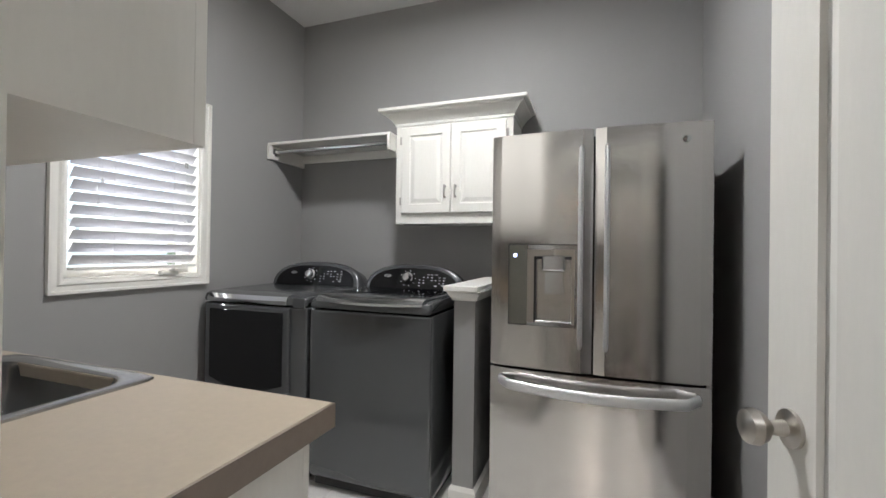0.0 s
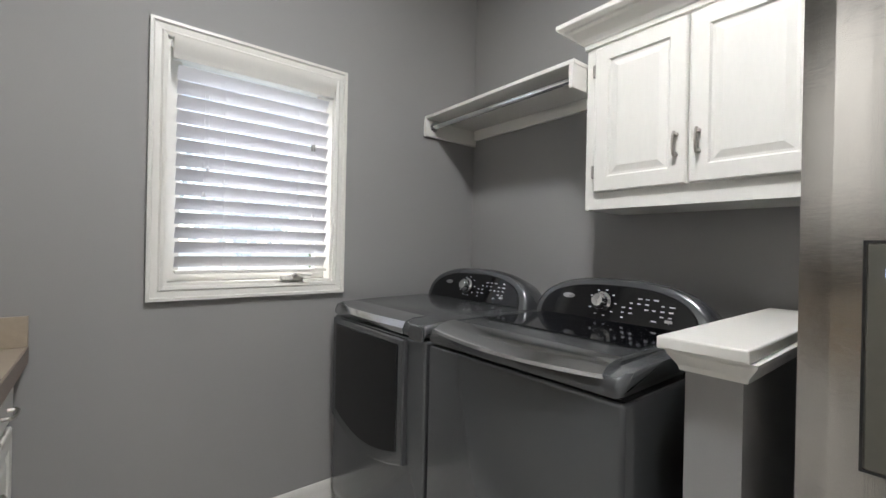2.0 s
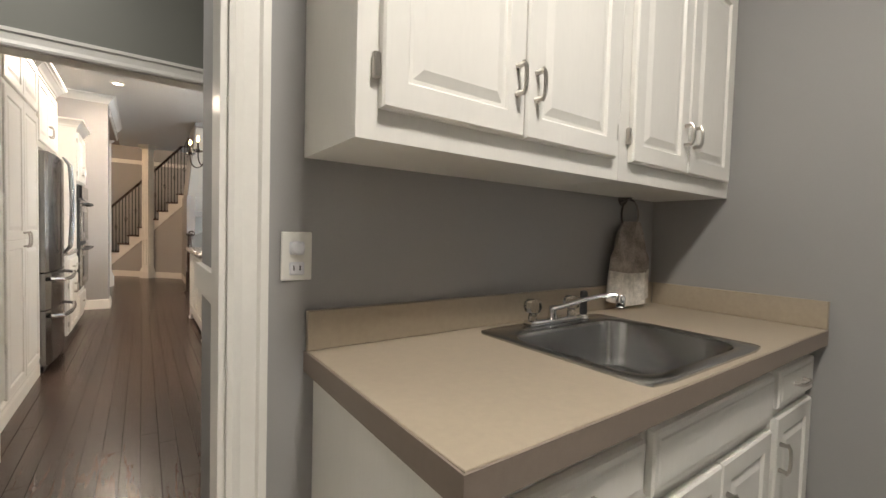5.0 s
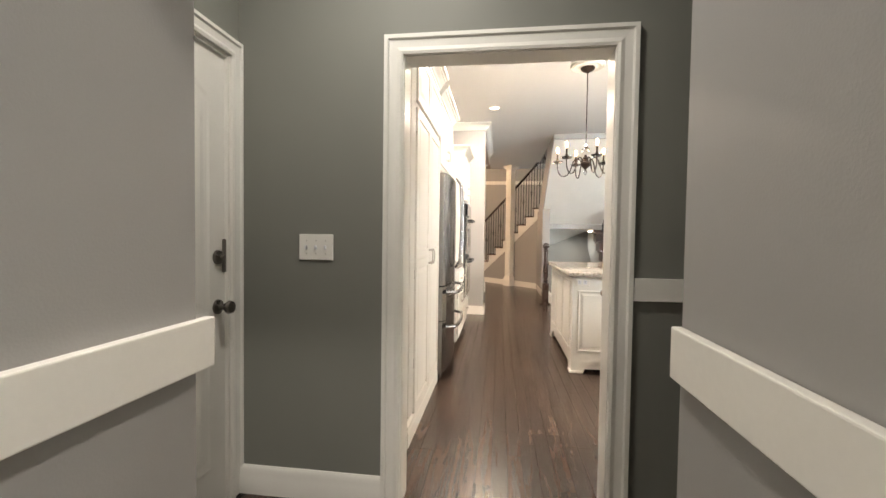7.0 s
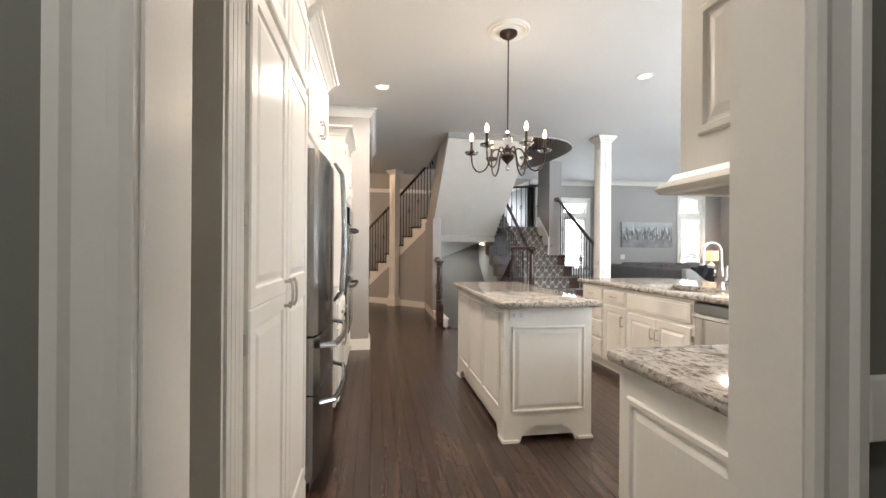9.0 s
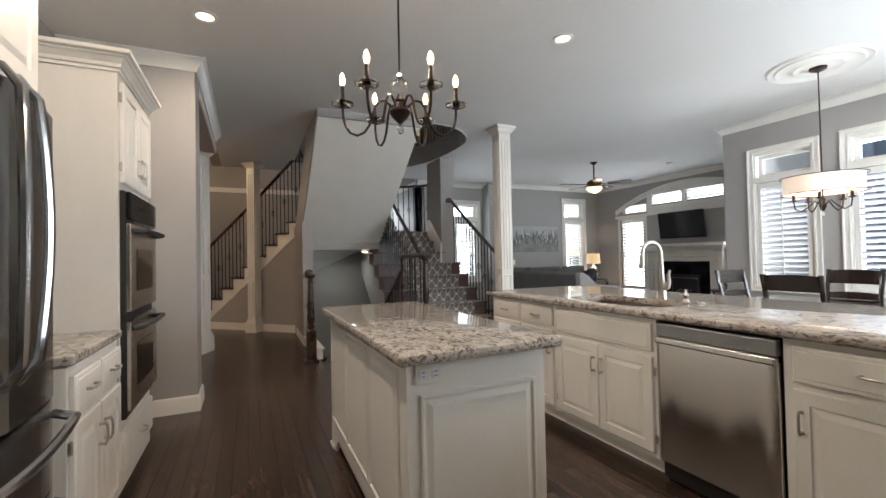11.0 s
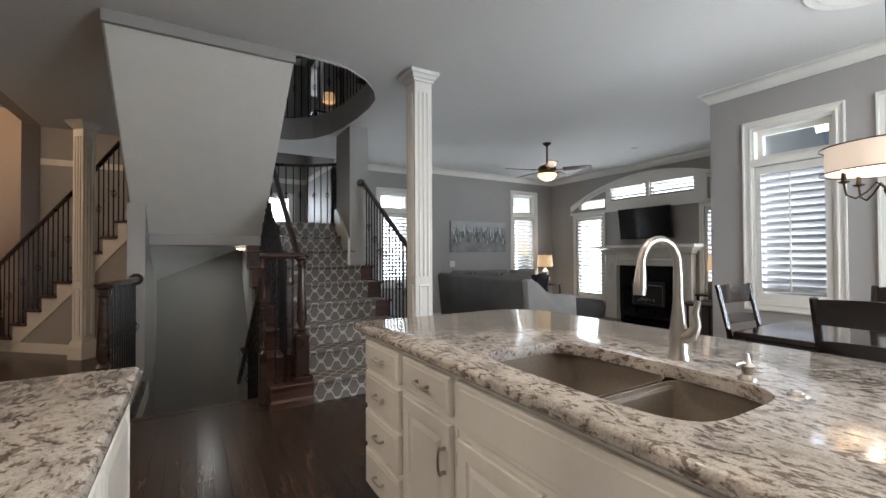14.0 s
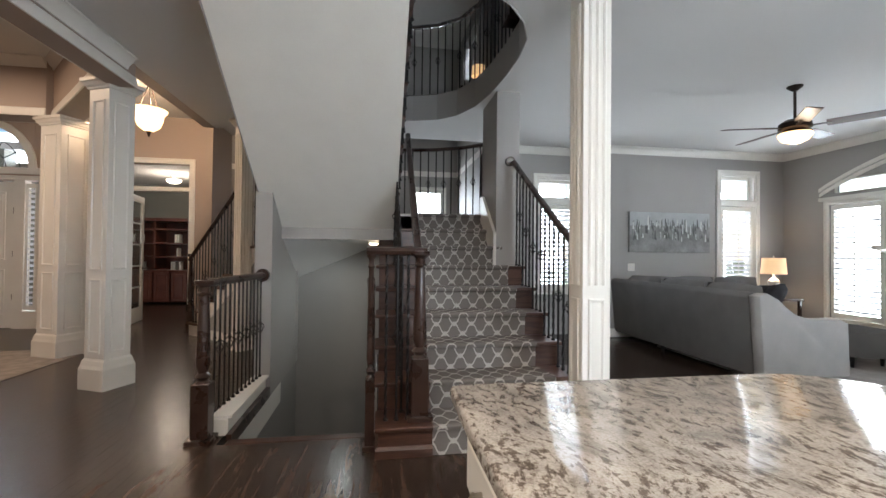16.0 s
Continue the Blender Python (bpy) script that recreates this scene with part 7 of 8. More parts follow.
top = [(*fp(s, 0.04), 1.22 + s / TOT * RISE * NS) for s in (-0.1, 0.2, 0.6, 1.0, seg[0], 1.5, 1.9, TOT - 0.15)]
rail(fb_, top + [(*fp(TOT - 0.03, 0.04), top[-1][2] + 0.18), (*fp(TOT, 0.06), 3.05)])
newel(fb_, *fp(-0.1, 0.06), 0.0, 1.24, 0.045)
for i in range(NS):
    for j in range(3):
        s = (i + (j + 0.5) / 3) * st
        p = fp(s, 0.04)
        baluster(fb_, p.x, p.y, RISE * (i + 1), 1.22 + s / TOT * RISE * NS - 0.01, 1 if (i * 3 + j) % 3 == 1 else 0)


# ---- columns and beams ----
def column(x, y, w, rz, z1, label, flutes, split=1.07, base=0.28):
    c = thing("column", (x, y, 0), label, "column", "white columns", rz)
    h = w / 2
    part("shaft", boxed((-h, h, -h, h, base, z1 - 0.1)), WHITE, c, bevel=0.004)
    pf = [(0.0, 0), (0.03, 0), (0.03, base - 0.09), (0.02, base - 0.06), (0.012, base - 0.02), (0.0, base)]
    sq = [(-h, -h, 0), (h, -h, 0), (h, h, 0), (-h, h, 0)]

    def ring(prof, z):
        bm = bmesh.new()
        loft(bm, [[(sx * (h + o), sy * (h + o), z + u) for sx, sy in ((-1, -1), (1, -1), (1, 1), (-1, 1))] for o, u in prof])
        return bm
    part("plinth", ring(pf, 0), WHITE, c)
    part("capital", ring([(0, 0), (0.012, 0.005), (0.014, 0.02), (0.03, 0.035), (0.04, 0.06), (0.055, 0.07), (0.055, 0.1), (0, 0.1)], z1 - 0.1), WHITE, c)
    for k in range(4):
        for za, zb in ((base + 0.05, split - 0.06), (split + 0.02, z1 - 0.2)):
            m = Matrix.Rotation(k * math.pi / 2, 4, "Z")
            if flutes and za > split:
                for f in range(3):
                    xx = (f - 1) * w * 0.25
                    bm = tubed([(xx, -h - 0.001, za), (xx, -h - 0.001, zb)], w * 0.07, 6)
                    part("reed", bm, WHITE, c).matrix_basis = m
            else:
                bm = bmesh.new()
                L = [rect(-h + w * 0.2 + o, h - w * 0.2 - o, za + o, zb - o, -h - d) for o, d in ((0, 0.0), (0.003, 0.012), (0.014, 0.012), (0.022, 0.001))]
                loft(bm, L, False, True)
                part("panel_mould", bm, WHITE, c).matrix_basis = m
    return c


column(-3.27, -5.9, 0.18, 0, CH, "slim white fluted square column behind the granite peninsula", True)
column(0.53, -7.86, 0.245, -24, 2.86, "thick white panelled column at the foyer opening", False)
column(1.82, -9.25, 0.34, -24, 2.86, "thick white panelled column deeper in the foyer", False)
column(-0.22, -9.30, 0.16, -42, CH, "slim white panelled column against the stair", True, 0.95, 0.24)


def beam(name, a, b, w, z0, z1, m):
    d = Vector((b[0] - a[0], b[1] - a[1], 0)).normalized()
    n = Vector((-d.y, d.x, 0)) * w / 2
    bm = bmesh.new()
    loft(bm, [[(p[0] + s * n.x, p[1] + s * n.y, z) for s, z in ((-1, z0), (1, z0), (1, z1), (-1, z1))] for p in (a, b)])
    link(name, bm, m, kind="structure")
    for s in (-1, 1):
        e = n * s * (1 + 0.001)
        pts = [(a[0] + e.x, a[1] + e.y, z0 - 0.0), (b[0] + e.x, b[1] + e.y, z0 - 0.0)]
        if s == 1:
            pts = pts[::-1]
        if z1 > 3.4:
            trim(name + "_crown", CROWN, [(x + n.x * s * 0.01, y + n.y * s * 0.01, z1 - 0.002) for x, y, _ in pts])
        trim(name + "_trim", [(0, 0), (0.015, 0), (0.02, 0.03), (0.012, 0.09), (0, 0.1)], pts)


beam("beam_kitchen_foyer", (0.385, -5.56), (0.385, -7.75), 0.2, 2.79, CH - 0.003, FOYPAINT)
beam("beam_foyer", (0.5, -7.8), (1.82, -9.25), 0.26, 2.862, 3.55, FOYPAINT)
beam("beam_foyer_cross", (1.95, -9.25), (5.19, -9.3), 0.3, 2.862, 3.55, FOYPAINT)
fpn = thing("foyer_pendant", (0.88, -9.2, 0), "lit alabaster bowl pendant with a dark bronze frame in the foyer", "pendant light")
part("bowl", lathed([(0.012, 2.77), (0.06, 2.78), (0.12, 2.83), (0.15, 2.91), (0.16, 2.98), (0.2, 3.03), (0.2, 3.04), (0.14, 3.03)], seg=28), SHADEW, fpn, "lit alabaster glass bowl", smooth=True)
part("finial", lathed([(0.004, 2.7), (0.014, 2.72), (0.02, 2.745), (0.03, 2.77), (0.01, 2.78)], seg=14), BRONZE, fpn, smooth=True)
for k in range(3):
    a = 2 * math.pi * k / 3
    part("chain", tubed([(0.14 * math.cos(a), 0.14 * math.sin(a), 3.03), (0.03 * math.cos(a), 0.03 * math.sin(a), 3.3), (0, 0, 3.4)], 0.006, 6), BRONZE, fpn)
part("stem", tubed([(0, 0, 3.38), (0, 0, 3.549)], 0.008, 8), BRONZE, fpn)

# office beyond the foyer
casing("casing_office", 1, -11.2, 1, 1.22, 2.24, 0, 2.76, 0.09)
link("office_transom_bar", boxed((1.22, 2.24, -11.33, -11.22, 2.30, 2.37)), WHITE, kind="structure")
od = thing("office_door", (2.22, -11.36, 0.01), "white french door with glass panes, standing open into the office", "door", rz=-80)
bm = boxed((0, 0.1, -0.018, 0.018, 0, 2.25), (0.55, 0.65, -0.018, 0.018, 0, 2.25), (0.1, 0.55, -0.018, 0.018, 0, 0.25), (0.1, 0.55, -0.018, 0.018, 2.14, 2.25))
for z in (0.62, 1.0, 1.38, 1.76):
    box(bm, 0.1, 0.55, -0.012, 0.012, z - 0.012, z + 0.012)
part("frame", bm, WHITE, od)
part("pane", boxed((0.1, 0.55, -0.003, 0.003, 0.25, 2.14)), GLASS, od)
part("knob", lathed([(0.03, 0), (0.012, 0.01), (0.012, 0.04), (0.028, 0.05), (0.02, 0.07), (0, 0.072)], seg=14), BRONZEK, od, smooth=True).matrix_basis = pose(0.6, -0.018, 0.95, 90)
BX = 3.3
ocl = thing("office_ceiling_light", (2.35, -13.2, 2.93), "lit white bowl ceiling light in the office", "ceiling light")
part("canopy", lathed([(0.06, 0), (0.055, -0.03), (0.02, -0.05), (0.02, -0.12)], seg=16), WHITE, ocl, smooth=True)
part("bowl", lathed([(0.14, -0.12), (0.13, -0.16), (0.07, -0.2), (0, -0.21)], seg=20), GLOWCAN, ocl, smooth=True)
bk = thing("bookcase", (BX, -14.7, 0), "dark cherry bookcase with open shelves, a few books and base cupboards", "bookcase", rz=180)
part("carcass", boxed((-0.8, -0.76, -0.3, 0.28, 0, 2.0), (0.76, 0.8, -0.3, 0.28, 0, 2.0), (-0.76, 0.76, 0.26, 0.28, 0, 2.0), (-0.02, 0.02, -0.28, 0.26, 0.85, 1.99), (-0.84, 0.84, -0.34, 0.28, 2.0, 2.07)), BOOKWOOD, bk)
for z in (0.8, 1.13, 1.46, 1.79):
    part("shelf", boxed((-0.76, 0.76, -0.29, 0.26, z, z + 0.03)), BOOKWOOD, bk)
for x in (-0.74, -0.36, 0.02, 0.4):
    part("cupboard_door", paneled(x, x + 0.34, 0.08, 0.78, y=-0.3), BOOKWOOD, bk)
rb = random.Random(7)
for k in range(15):
    b = thing("book", (0, 0, 0), "pale book on the cherry shelf", "book", "books")
    sx, sz = rb.choice((-0.6, -0.5, 0.25, 0.5, 0.6)), rb.choice((0.83, 1.16, 1.49))
    b.matrix_basis = pose(BX + sx + k * 0.012, -14.52, sz)
    part("cover", boxed((0, 0.03, -0.08, 0.08, 0, 0.2)), WHITE if k % 3 else CANVASB, b)

# front door and its lights
fd = thing("front_door", (4.3, -11.26, 0.01), "white front door with hinges beside a shuttered sidelight", "door", rz=180)
part("slab", rbox(-0.455, 0.455, -0.02, 0.02, 0, 2.36, 0.004), WHITE, fd)
for z0, z1 in ((0.2, 0.95), (1.1, 2.2)):
    for x in (-0.33, 0.03):
        bm = paneled(x, x + 0.3, z0, z1, t=0.01, frame_w=0.02)
        bm.transform(pose(0, -0.02, 0))
        part("panel", bm, WHITE, fd)
for z in (0.5, 1.2, 1.9):
    part("hinge", boxed((0.44, 0.47, -0.035, -0.02, z - 0.05, z + 0.05)), BRONZEK, fd)
casing("casing_front_door", 1, -11.2, 1, 3.46, 5.14, 0, 2.4, 0.07)
link("front_door_frame", boxed((3.46, 3.5, -11.34, -11.21, 0, 2.4), (3.69, 3.84, -11.34, -11.21, 0, 2.4), (4.76, 4.91, -11.34, -11.21, 0, 2.4), (5.1, 5.14, -11.34, -11.21, 0, 2.4), (3.5, 3.69, -11.34, -11.21, 0, 0.28), (4.91, 5.1, -11.34, -11.21, 0, 0.28)), WHITE, kind="structure")
for x in (3.685, 5.095):
    shutter((x, -11.24, 0.3), 180, 0.18, 2.05, 22, "narrow white shutter in the front door's sidelight", -35)
lamp("window_sky", "AREA", (3.6, -11.6, 1.3), 12, DAY, 0.2, (90, 0, 0), 2.0)
lamp("window_sky", "AREA", (4.3, -11.6, 3.0), 20, DAY, 1.0, (90, 0, 0), 0.5)
bm = bmesh.new()
for k in range(12):
    a0, a1 = math.pi * k / 12, math.pi * (k + 1) / 12
    loft(bm, [[(4.31 + r * math.cos(a), -11.2 + d, 2.6 + r * math.sin(a)) for r, d in ((0.69, -0.02), (0.69, 0.03), (0.8, 0.03), (0.8, -0.02))] for a in (a0, a1)])
box(bm, 3.4, 5.19, -11.199, -11.165, 2.5, 2.6)
link("arch_casing_foyer", bm, WHITE, kind="structure")
bm = bmesh.new()
for k in range(12):
    a0, a1 = math.pi * k / 12, math.pi * (k + 1) / 12
    q = [(4.31 + 0.75 * math.cos(a), 2.6 + 0.75 * math.sin(a)) for a in (a0, a1)]
    prism(bm, [q[0], q[1], (q[1][0], 3.37), (q[0][0], 3.37)], 1, -11.34, -11.206)
link("arch_infill", bm, FOYPAINT, kind="structure")
fw = link("fanlight_window", boxed((3.56, 5.06, -11.285, -11.275, 2.61, 3.34)), GLASS, kind="structure")
fw.visible_shadow = False
bm = bmesh.new()
for a in (30, 60, 90, 120, 150):
    tube(bm, [(4.31 + 0.3 * math.cos(radians(a)), -11.27, 2.61 + 0.3 * math.sin(radians(a))), (4.31 + 0.7 * math.cos(radians(a)), -11.27, 2.6 + 0.7 * math.sin(radians(a)))], 0.006, 6)
for rr_ in (0.3, 0.5):
    tube(bm, [(4.31 + rr_ * math.cos(math.pi * k / 12), -11.27, 2.605 + rr_ * math.sin(math.pi * k / 12)) for k in range(13)], 0.006, 6)
part("leading", bm, IRON, fw, "dark leading")
rg = thing("entry_rug", (2.9, -8.6, 0), "flat beige rug with a dark border on the foyer floor", "rug")
part("weave", rbox(-1.3, 1.3, -0.9, 0.9, -0.004, 0.008, 0.003, 1), RUG, rg)


# ---- family room ----
fpl = thing("fireplace", (-8.745, -7.13, 0), "white panelled fireplace surround with mantel and black stone slip", "fireplace", rz=90)
part("slip", rbox(-0.66, 0.66, -0.04, 0.0, 0, 1.02, 0.003), BLACK, fpl, "glossy black stone slips")
part("firebox", boxed((-0.36, 0.36, -0.055, -0.04, 0.3, 0.74)), BLACKM, fpl)
part("firebox_trim", boxed((-0.33, 0.33, -0.062, -0.055, 0.33, 0.35), (-0.33, 0.33, -0.062, -0.055, 0.66, 0.68), (-0.33, -0.31, -0.062, -0.055, 0.35, 0.66), (0.31, 0.33, -0.062, -0.055, 0.35, 0.66)), SILVER, fpl, "thin bright frame")
lg = bmesh.new()
for k in range(5):
    tube(lg, [(-0.22 + k * 0.09, -0.066, 0.38 + 0.02 * (k % 2)), (-0.1 + k * 0.06, -0.066, 0.44 - 0.02 * (k % 2))], 0.018, 6)
part("logs", lg, FABRIC, fpl, "grey ceramic logs")
for s in (-1, 1):
    x0, x1 = (0.66, 0.93) if s > 0 else (-0.93, -0.66)
    p = part("pilaster", rbox(x0, x1, -0.14, 0.0, 0, 1.22, 0.004), WHITE, fpl)
    for z0, z1 in ((0.22, 0.72), (0.78, 1.1)):
        bm = paneled(x0 + 0.06, x1 - 0.06, z0, z1, t=0.008, frame_w=0.01)
        bm.transform(pose(0, -0.14, 0))
        part("panel", bm, WHITE, p)
    part("plinth_block", rbox(x0 - 0.015, x1 + 0.015, -0.16, 0, 0, 0.16, 0.006), WHITE, fpl)
part("frieze", boxed((-0.66, 0.66, -0.12, 0, 1.02, 1.25)), WHITE, fpl, bevel=0.004)
for x in (-0.6, 0.02):
    bm = paneled(x, x + 0.58, 1.07, 1.18, t=0.008, frame_w=0.01)
    bm.transform(pose(0, -0.12, 0))
    part("panel", bm, WHITE, fpl)
part("mantel_shelf", swept([(0, 0), (0.02, 0.0), (0.03, 0.03), (0.08, 0.08), (0.12, 0.1), (0.14, 0.11), (0.14, 0.16), (0, 0.16)], [(-0.93, 0, 1.23), (-0.93, -0.14, 1.23), (0.93, -0.14, 1.23), (0.93, 0, 1.23)]), WHITE, fpl)
part("mantel_top", boxed((-0.93, 0.93, -0.14, 0, 1.23, 1.388)), WHITE, fpl)
fpl.scale = (0.915, 1, 1.045)
tv = thing("television", (-8.66, -7.13, 1.57), "black flat television on the wall over the mantel, switched off", "television", rz=90)
part("case", rbox(-0.6, 0.6, -0.03, 0.01, 0, 0.69, 0.004), BLACKM, tv)
part("screen", boxed((-0.59, 0.59, -0.0335, -0.03, 0.012, 0.68)), SCREEN, tv)
part("bracket", boxed((-0.2, 0.2, 0.01, 0.085, 0.2, 0.5)), BLACKM, tv)
for p_ in tv.children:
    p_.matrix_basis = pose(0, 0, 0, 6) @ p_.matrix_basis
tv.scale = (0.87, 1, 0.84)
hr = thing("hearth", (-8.745, -7.13, 0), "low black stone hearth before the fireplace", "hearth", rz=90)
part("stone", rbox(-0.9, 0.9, -0.5, -0.16, -0.004, 0.02, 0.004), BLACK, hr)

fan = thing("ceiling_fan", (-6.13, -7.1, 0), "dark bronze five-blade ceiling fan with a lit amber bowl", "ceiling fan")
part("canopy", lathed([(0.07, 3.03), (0.068, 3.0), (0.02, 2.96)], seg=20), BRONZE, fan, smooth=True)
part("downrod", tubed([(0, 0, 2.98), (0, 0, 2.66)], 0.013, 10), BRONZE, fan)
part("motor", lathed([(0.02, 2.68), (0.09, 2.665), (0.135, 2.63), (0.14, 2.58), (0.1, 2.55), (0.12, 2.535), (0.0, 2.53)], seg=28), BRONZE, fan, smooth=True)
part("light_bowl", lathed([(0.14, 2.53), (0.145, 2.51), (0.11, 2.46), (0.05, 2.435), (0, 2.43)], seg=28), SHADEW, fan, "lit amber glass bowl", smooth=True)
for k in range(5):
    a = 360 * k / 5 + 53
    b = rbox(0.24, 0.66, -0.065, 0.065, -0.004, 0.004, 0.003, 1)
    ob = part("blade", b, STAIRWOOD, fan)
    ob.matrix_basis = pose(0, 0, 2.59, 0, 0, a) @ pose(0, 0, 0, -12)
    ob = part("blade_arm", rbox(0.12, 0.28, -0.02, 0.02, -0.006, 0.002, 0.002, 1), BRONZE, fan)
    ob.matrix_basis = pose(0, 0, 2.59, 0, 0, a)
sdt = thing("smoke_detector", (-7.6, -6.6, CH), "small white round smoke detector on the ceiling", "smoke detector")
part("case", lathed([(0.06, 0), (0.06, -0.02), (0.045, -0.032), (0, -0.033)], seg=20), WHITE, sdt, smooth=True)


def cushion(parent, name, c, size, m, rz=0, rx=0, label=""):
    bm = bmesh.new()
    nx, nz = 10, 10
    sx, sy, sz = size
    front, backs = [], []
    for side, store in ((-1, front), (1, backs)):
        for i in range(nx + 1):
            row = []
            for j in range(nz + 1):
                u, v = -1 + 2 * i / nx, -1 + 2 * j / nz
                th = sy / 2 * (max(0, (1 - u ** 4)) * max(0, (1 - v ** 4))) ** 0.5
                row.append(bm.verts.new((u * sx / 2 * (1 - 0.06 * v * v), side * th, v * sz / 2 * (1 - 0.06 * u * u))))
            store.append(row)
        for i in range(nx):
            for j in range(nz):
                bm.faces.new((store[i][j], store[i + 1][j], store[i + 1][j + 1], store[i][j + 1]))
    bmesh.ops.remove_doubles(bm, verts=bm.verts, dist=1e-5)
    ob = part(name, bm, m, parent, label, smooth=True)
    ob.matrix_basis = pose(*c, rx, 0, rz)
    return ob


sofa = thing("sofa", (-5.8, -7.12, 0), "long grey upholstered sectional sofa with loose back cushions, seen from behind", "sofa")
# back towards the kitchen; the arm's outer side faces the viewer
bm = bmesh.new()
loft(bm, [[(x, y, z) for x, z in ((0.12, 0.09), (0.19, 0.88), (0.14, 0.93), (0.02, 0.90), (-0.08, 0.09))] for y in (-2.9, -0.0)])
bmesh.ops.bevel(bm, geom=[e for e in bm.edges], offset=0.02, segments=2, affect="EDGES", profile=0.5)
part("back", bm, FABRIC, sofa, smooth=True)
arm = [(0.13, 0.09), (0.19, 0.90), (0.1, 0.925), (-0.03, 0.86), (-0.2, 0.70), (-0.36, 0.655), (-0.72, 0.665), (-0.83, 0.62), (-0.85, 0.09)]
# lit side of the sofa, its brightness carried by the paler fabric colour
part("arm", (lambda b: (prism(b, arm, 1, 0.002, 0.13), bmesh.ops.bevel(b, geom=list(b.edges), offset=0.015, segments=2, affect="EDGES", profile=0.5), b)[2])(bmesh.new()), FABRICLIT, sofa, "grey sloping arm, coloured paler as if lit", smooth=True)
part("seat", rbox(-0.95, 0.0, -2.9, -0.005, 0.09, 0.42, 0.04, 3), FABRIC, sofa, smooth=True)
for k in range(3):
    cushion(sofa, "back_cushion", (-0.16, -0.55 - k * 0.8, 0.72), (0.78, 0.24, 0.52), FABRIC, 90, 0)
    cushion(sofa, "seat_cushion", (-0.5, -0.5 - k * 0.8, 0.48), (0.78, 0.18, 0.86), FABRIC, 90, 90)
for k in range(3):
    part("leg", lathed([(0.02, 0), (0.03, 0.09)], (0.05, -0.1 - k * 1.35, 0), 8), BLACKM, sofa)
ret = thing("sofa_return", (-6.9, -9.3, 0), "grey return section of the sectional sofa below the picture", "sofa")
part("base", rbox(-0.9, 1.2, -0.15, 0.75, 0.08, 0.42, 0.04, 3), FABRIC, ret, smooth=True)
part("back", rbox(-0.9, 1.2, -0.2, 0.05, 0.1, 0.88, 0.05, 3), FABRIC, ret, smooth=True)
for x in (-0.5, 0.25, 0.9):
    cushion(ret, "back_cushion", (x, 0.12, 0.72), (0.74, 0.26, 0.54), FABRIC, 0, -12)
pl = thing("throw_pillow", (-6.55, -7.75, 0.6), "dark square throw pillow leaning on the sofa arm", "pillow", "throw pillows")
cushion(pl, "pillow", (0, 0, 0.17), (0.44, 0.16, 0.44), FABRICD, 30, -25)
for x, y, r in ((-7.3, -9.0, 10), (-7.7, -8.95, -20), (-6.2, -9.0, 15)):
    pl = thing("throw_pillow", (x, y, 0.45), "dark square throw pillow on the sofa below the window", "pillow", "throw pillows")
    cushion(pl, "pillow", (0, 0, 0.22), (0.42, 0.15, 0.42), FABRICD, r, -22)
ota = thing("ottoman", (-7.62, -7.76, 0), "round grey tufted ottoman on dark legs", "ottoman")
part("cushion", lathed([(0.4, 0.15), (0.42, 0.2), (0.43, 0.34), (0.38, 0.43), (0.2, 0.455), (0, 0.46)], seg=32), FABRIC, ota, smooth=True)
for k in range(4):
    a = math.pi / 4 + math.pi / 2 * k
    part("leg", lathed([(0.016, 0), (0.026, 0.15)], (0.3 * math.cos(a), 0.3 * math.sin(a), 0), 8), BLACKM, ota)
stb = thing("side_table", (-8.12, -9.15, 0), "small dark side table in the corner by the window", "side table")
part("tabletop", rbox(-0.24, 0.24, -0.24, 0.24, 0.62, 0.65, 0.006), RAILWOOD, stb)
for sx in (-0.2, 0.2):
    for sy in (-0.2, 0.2):
        part("leg", boxed((sx - 0.018, sx + 0.018, sy - 0.018, sy + 0.018, 0, 0.62)), RAILWOOD, stb)
tl = thing("table_lamp", (-8.08, -9.15, 0.65), "white double-gourd table lamp with a lit linen drum shade", "table lamp")
part("base", lathed([(0.07, 0), (0.075, 0.02), (0.04, 0.03), (0.1, 0.08), (0.105, 0.12), (0.05, 0.18), (0.075, 0.22), (0.08, 0.26), (0.03, 0.31), (0.012, 0.33), (0.01, 0.4)], seg=24), WHITE, tl, smooth=True)
part("shade", (lambda b: (loft(b, [[(r * math.cos(t), r * math.sin(t), z) for t in [2 * math.pi * i / 32 for i in range(32)]] for r, z in ((0.17, 0.37), (0.15, 0.62), (0.147, 0.62), (0.167, 0.37), (0.17, 0.37))], False, False), b)[1])(bmesh.new()), SHADEL := mat("linen_lamp_shade", (0.85, 0.66, 0.45), 0.8, bump=0.2, emit=(1.0, 0.62, 0.3), power=0.5), tl, "lit linen shade", smooth=True)
part("finial", lathed([(0.006, 0.62), (0.012, 0.64), (0, 0.66)], seg=10), WHITE, tl)
copy_thing(stb, pose(-8.45, -5.78, 0))
tl2 = copy_thing(tl, pose(-8.45, -5.76, 0.65))
tagged(tl2, "white gourd table lamp with a lit shade beside the armchair")
lt_ = thing("low_table", (-3.4, -9.45, CH + 0.3), "low dark table behind the upper railing", "side table")
part("tabletop", rbox(-0.3, 0.3, -0.18, 0.18, 0.33, 0.36, 0.006), RAILWOOD, lt_)
for sx in (-0.26, 0.26):
    for sy in (-0.14, 0.14):
        part("leg", boxed((sx - 0.02, sx + 0.02, sy - 0.02, sy + 0.02, 0, 0.33)), RAILWOOD, lt_)
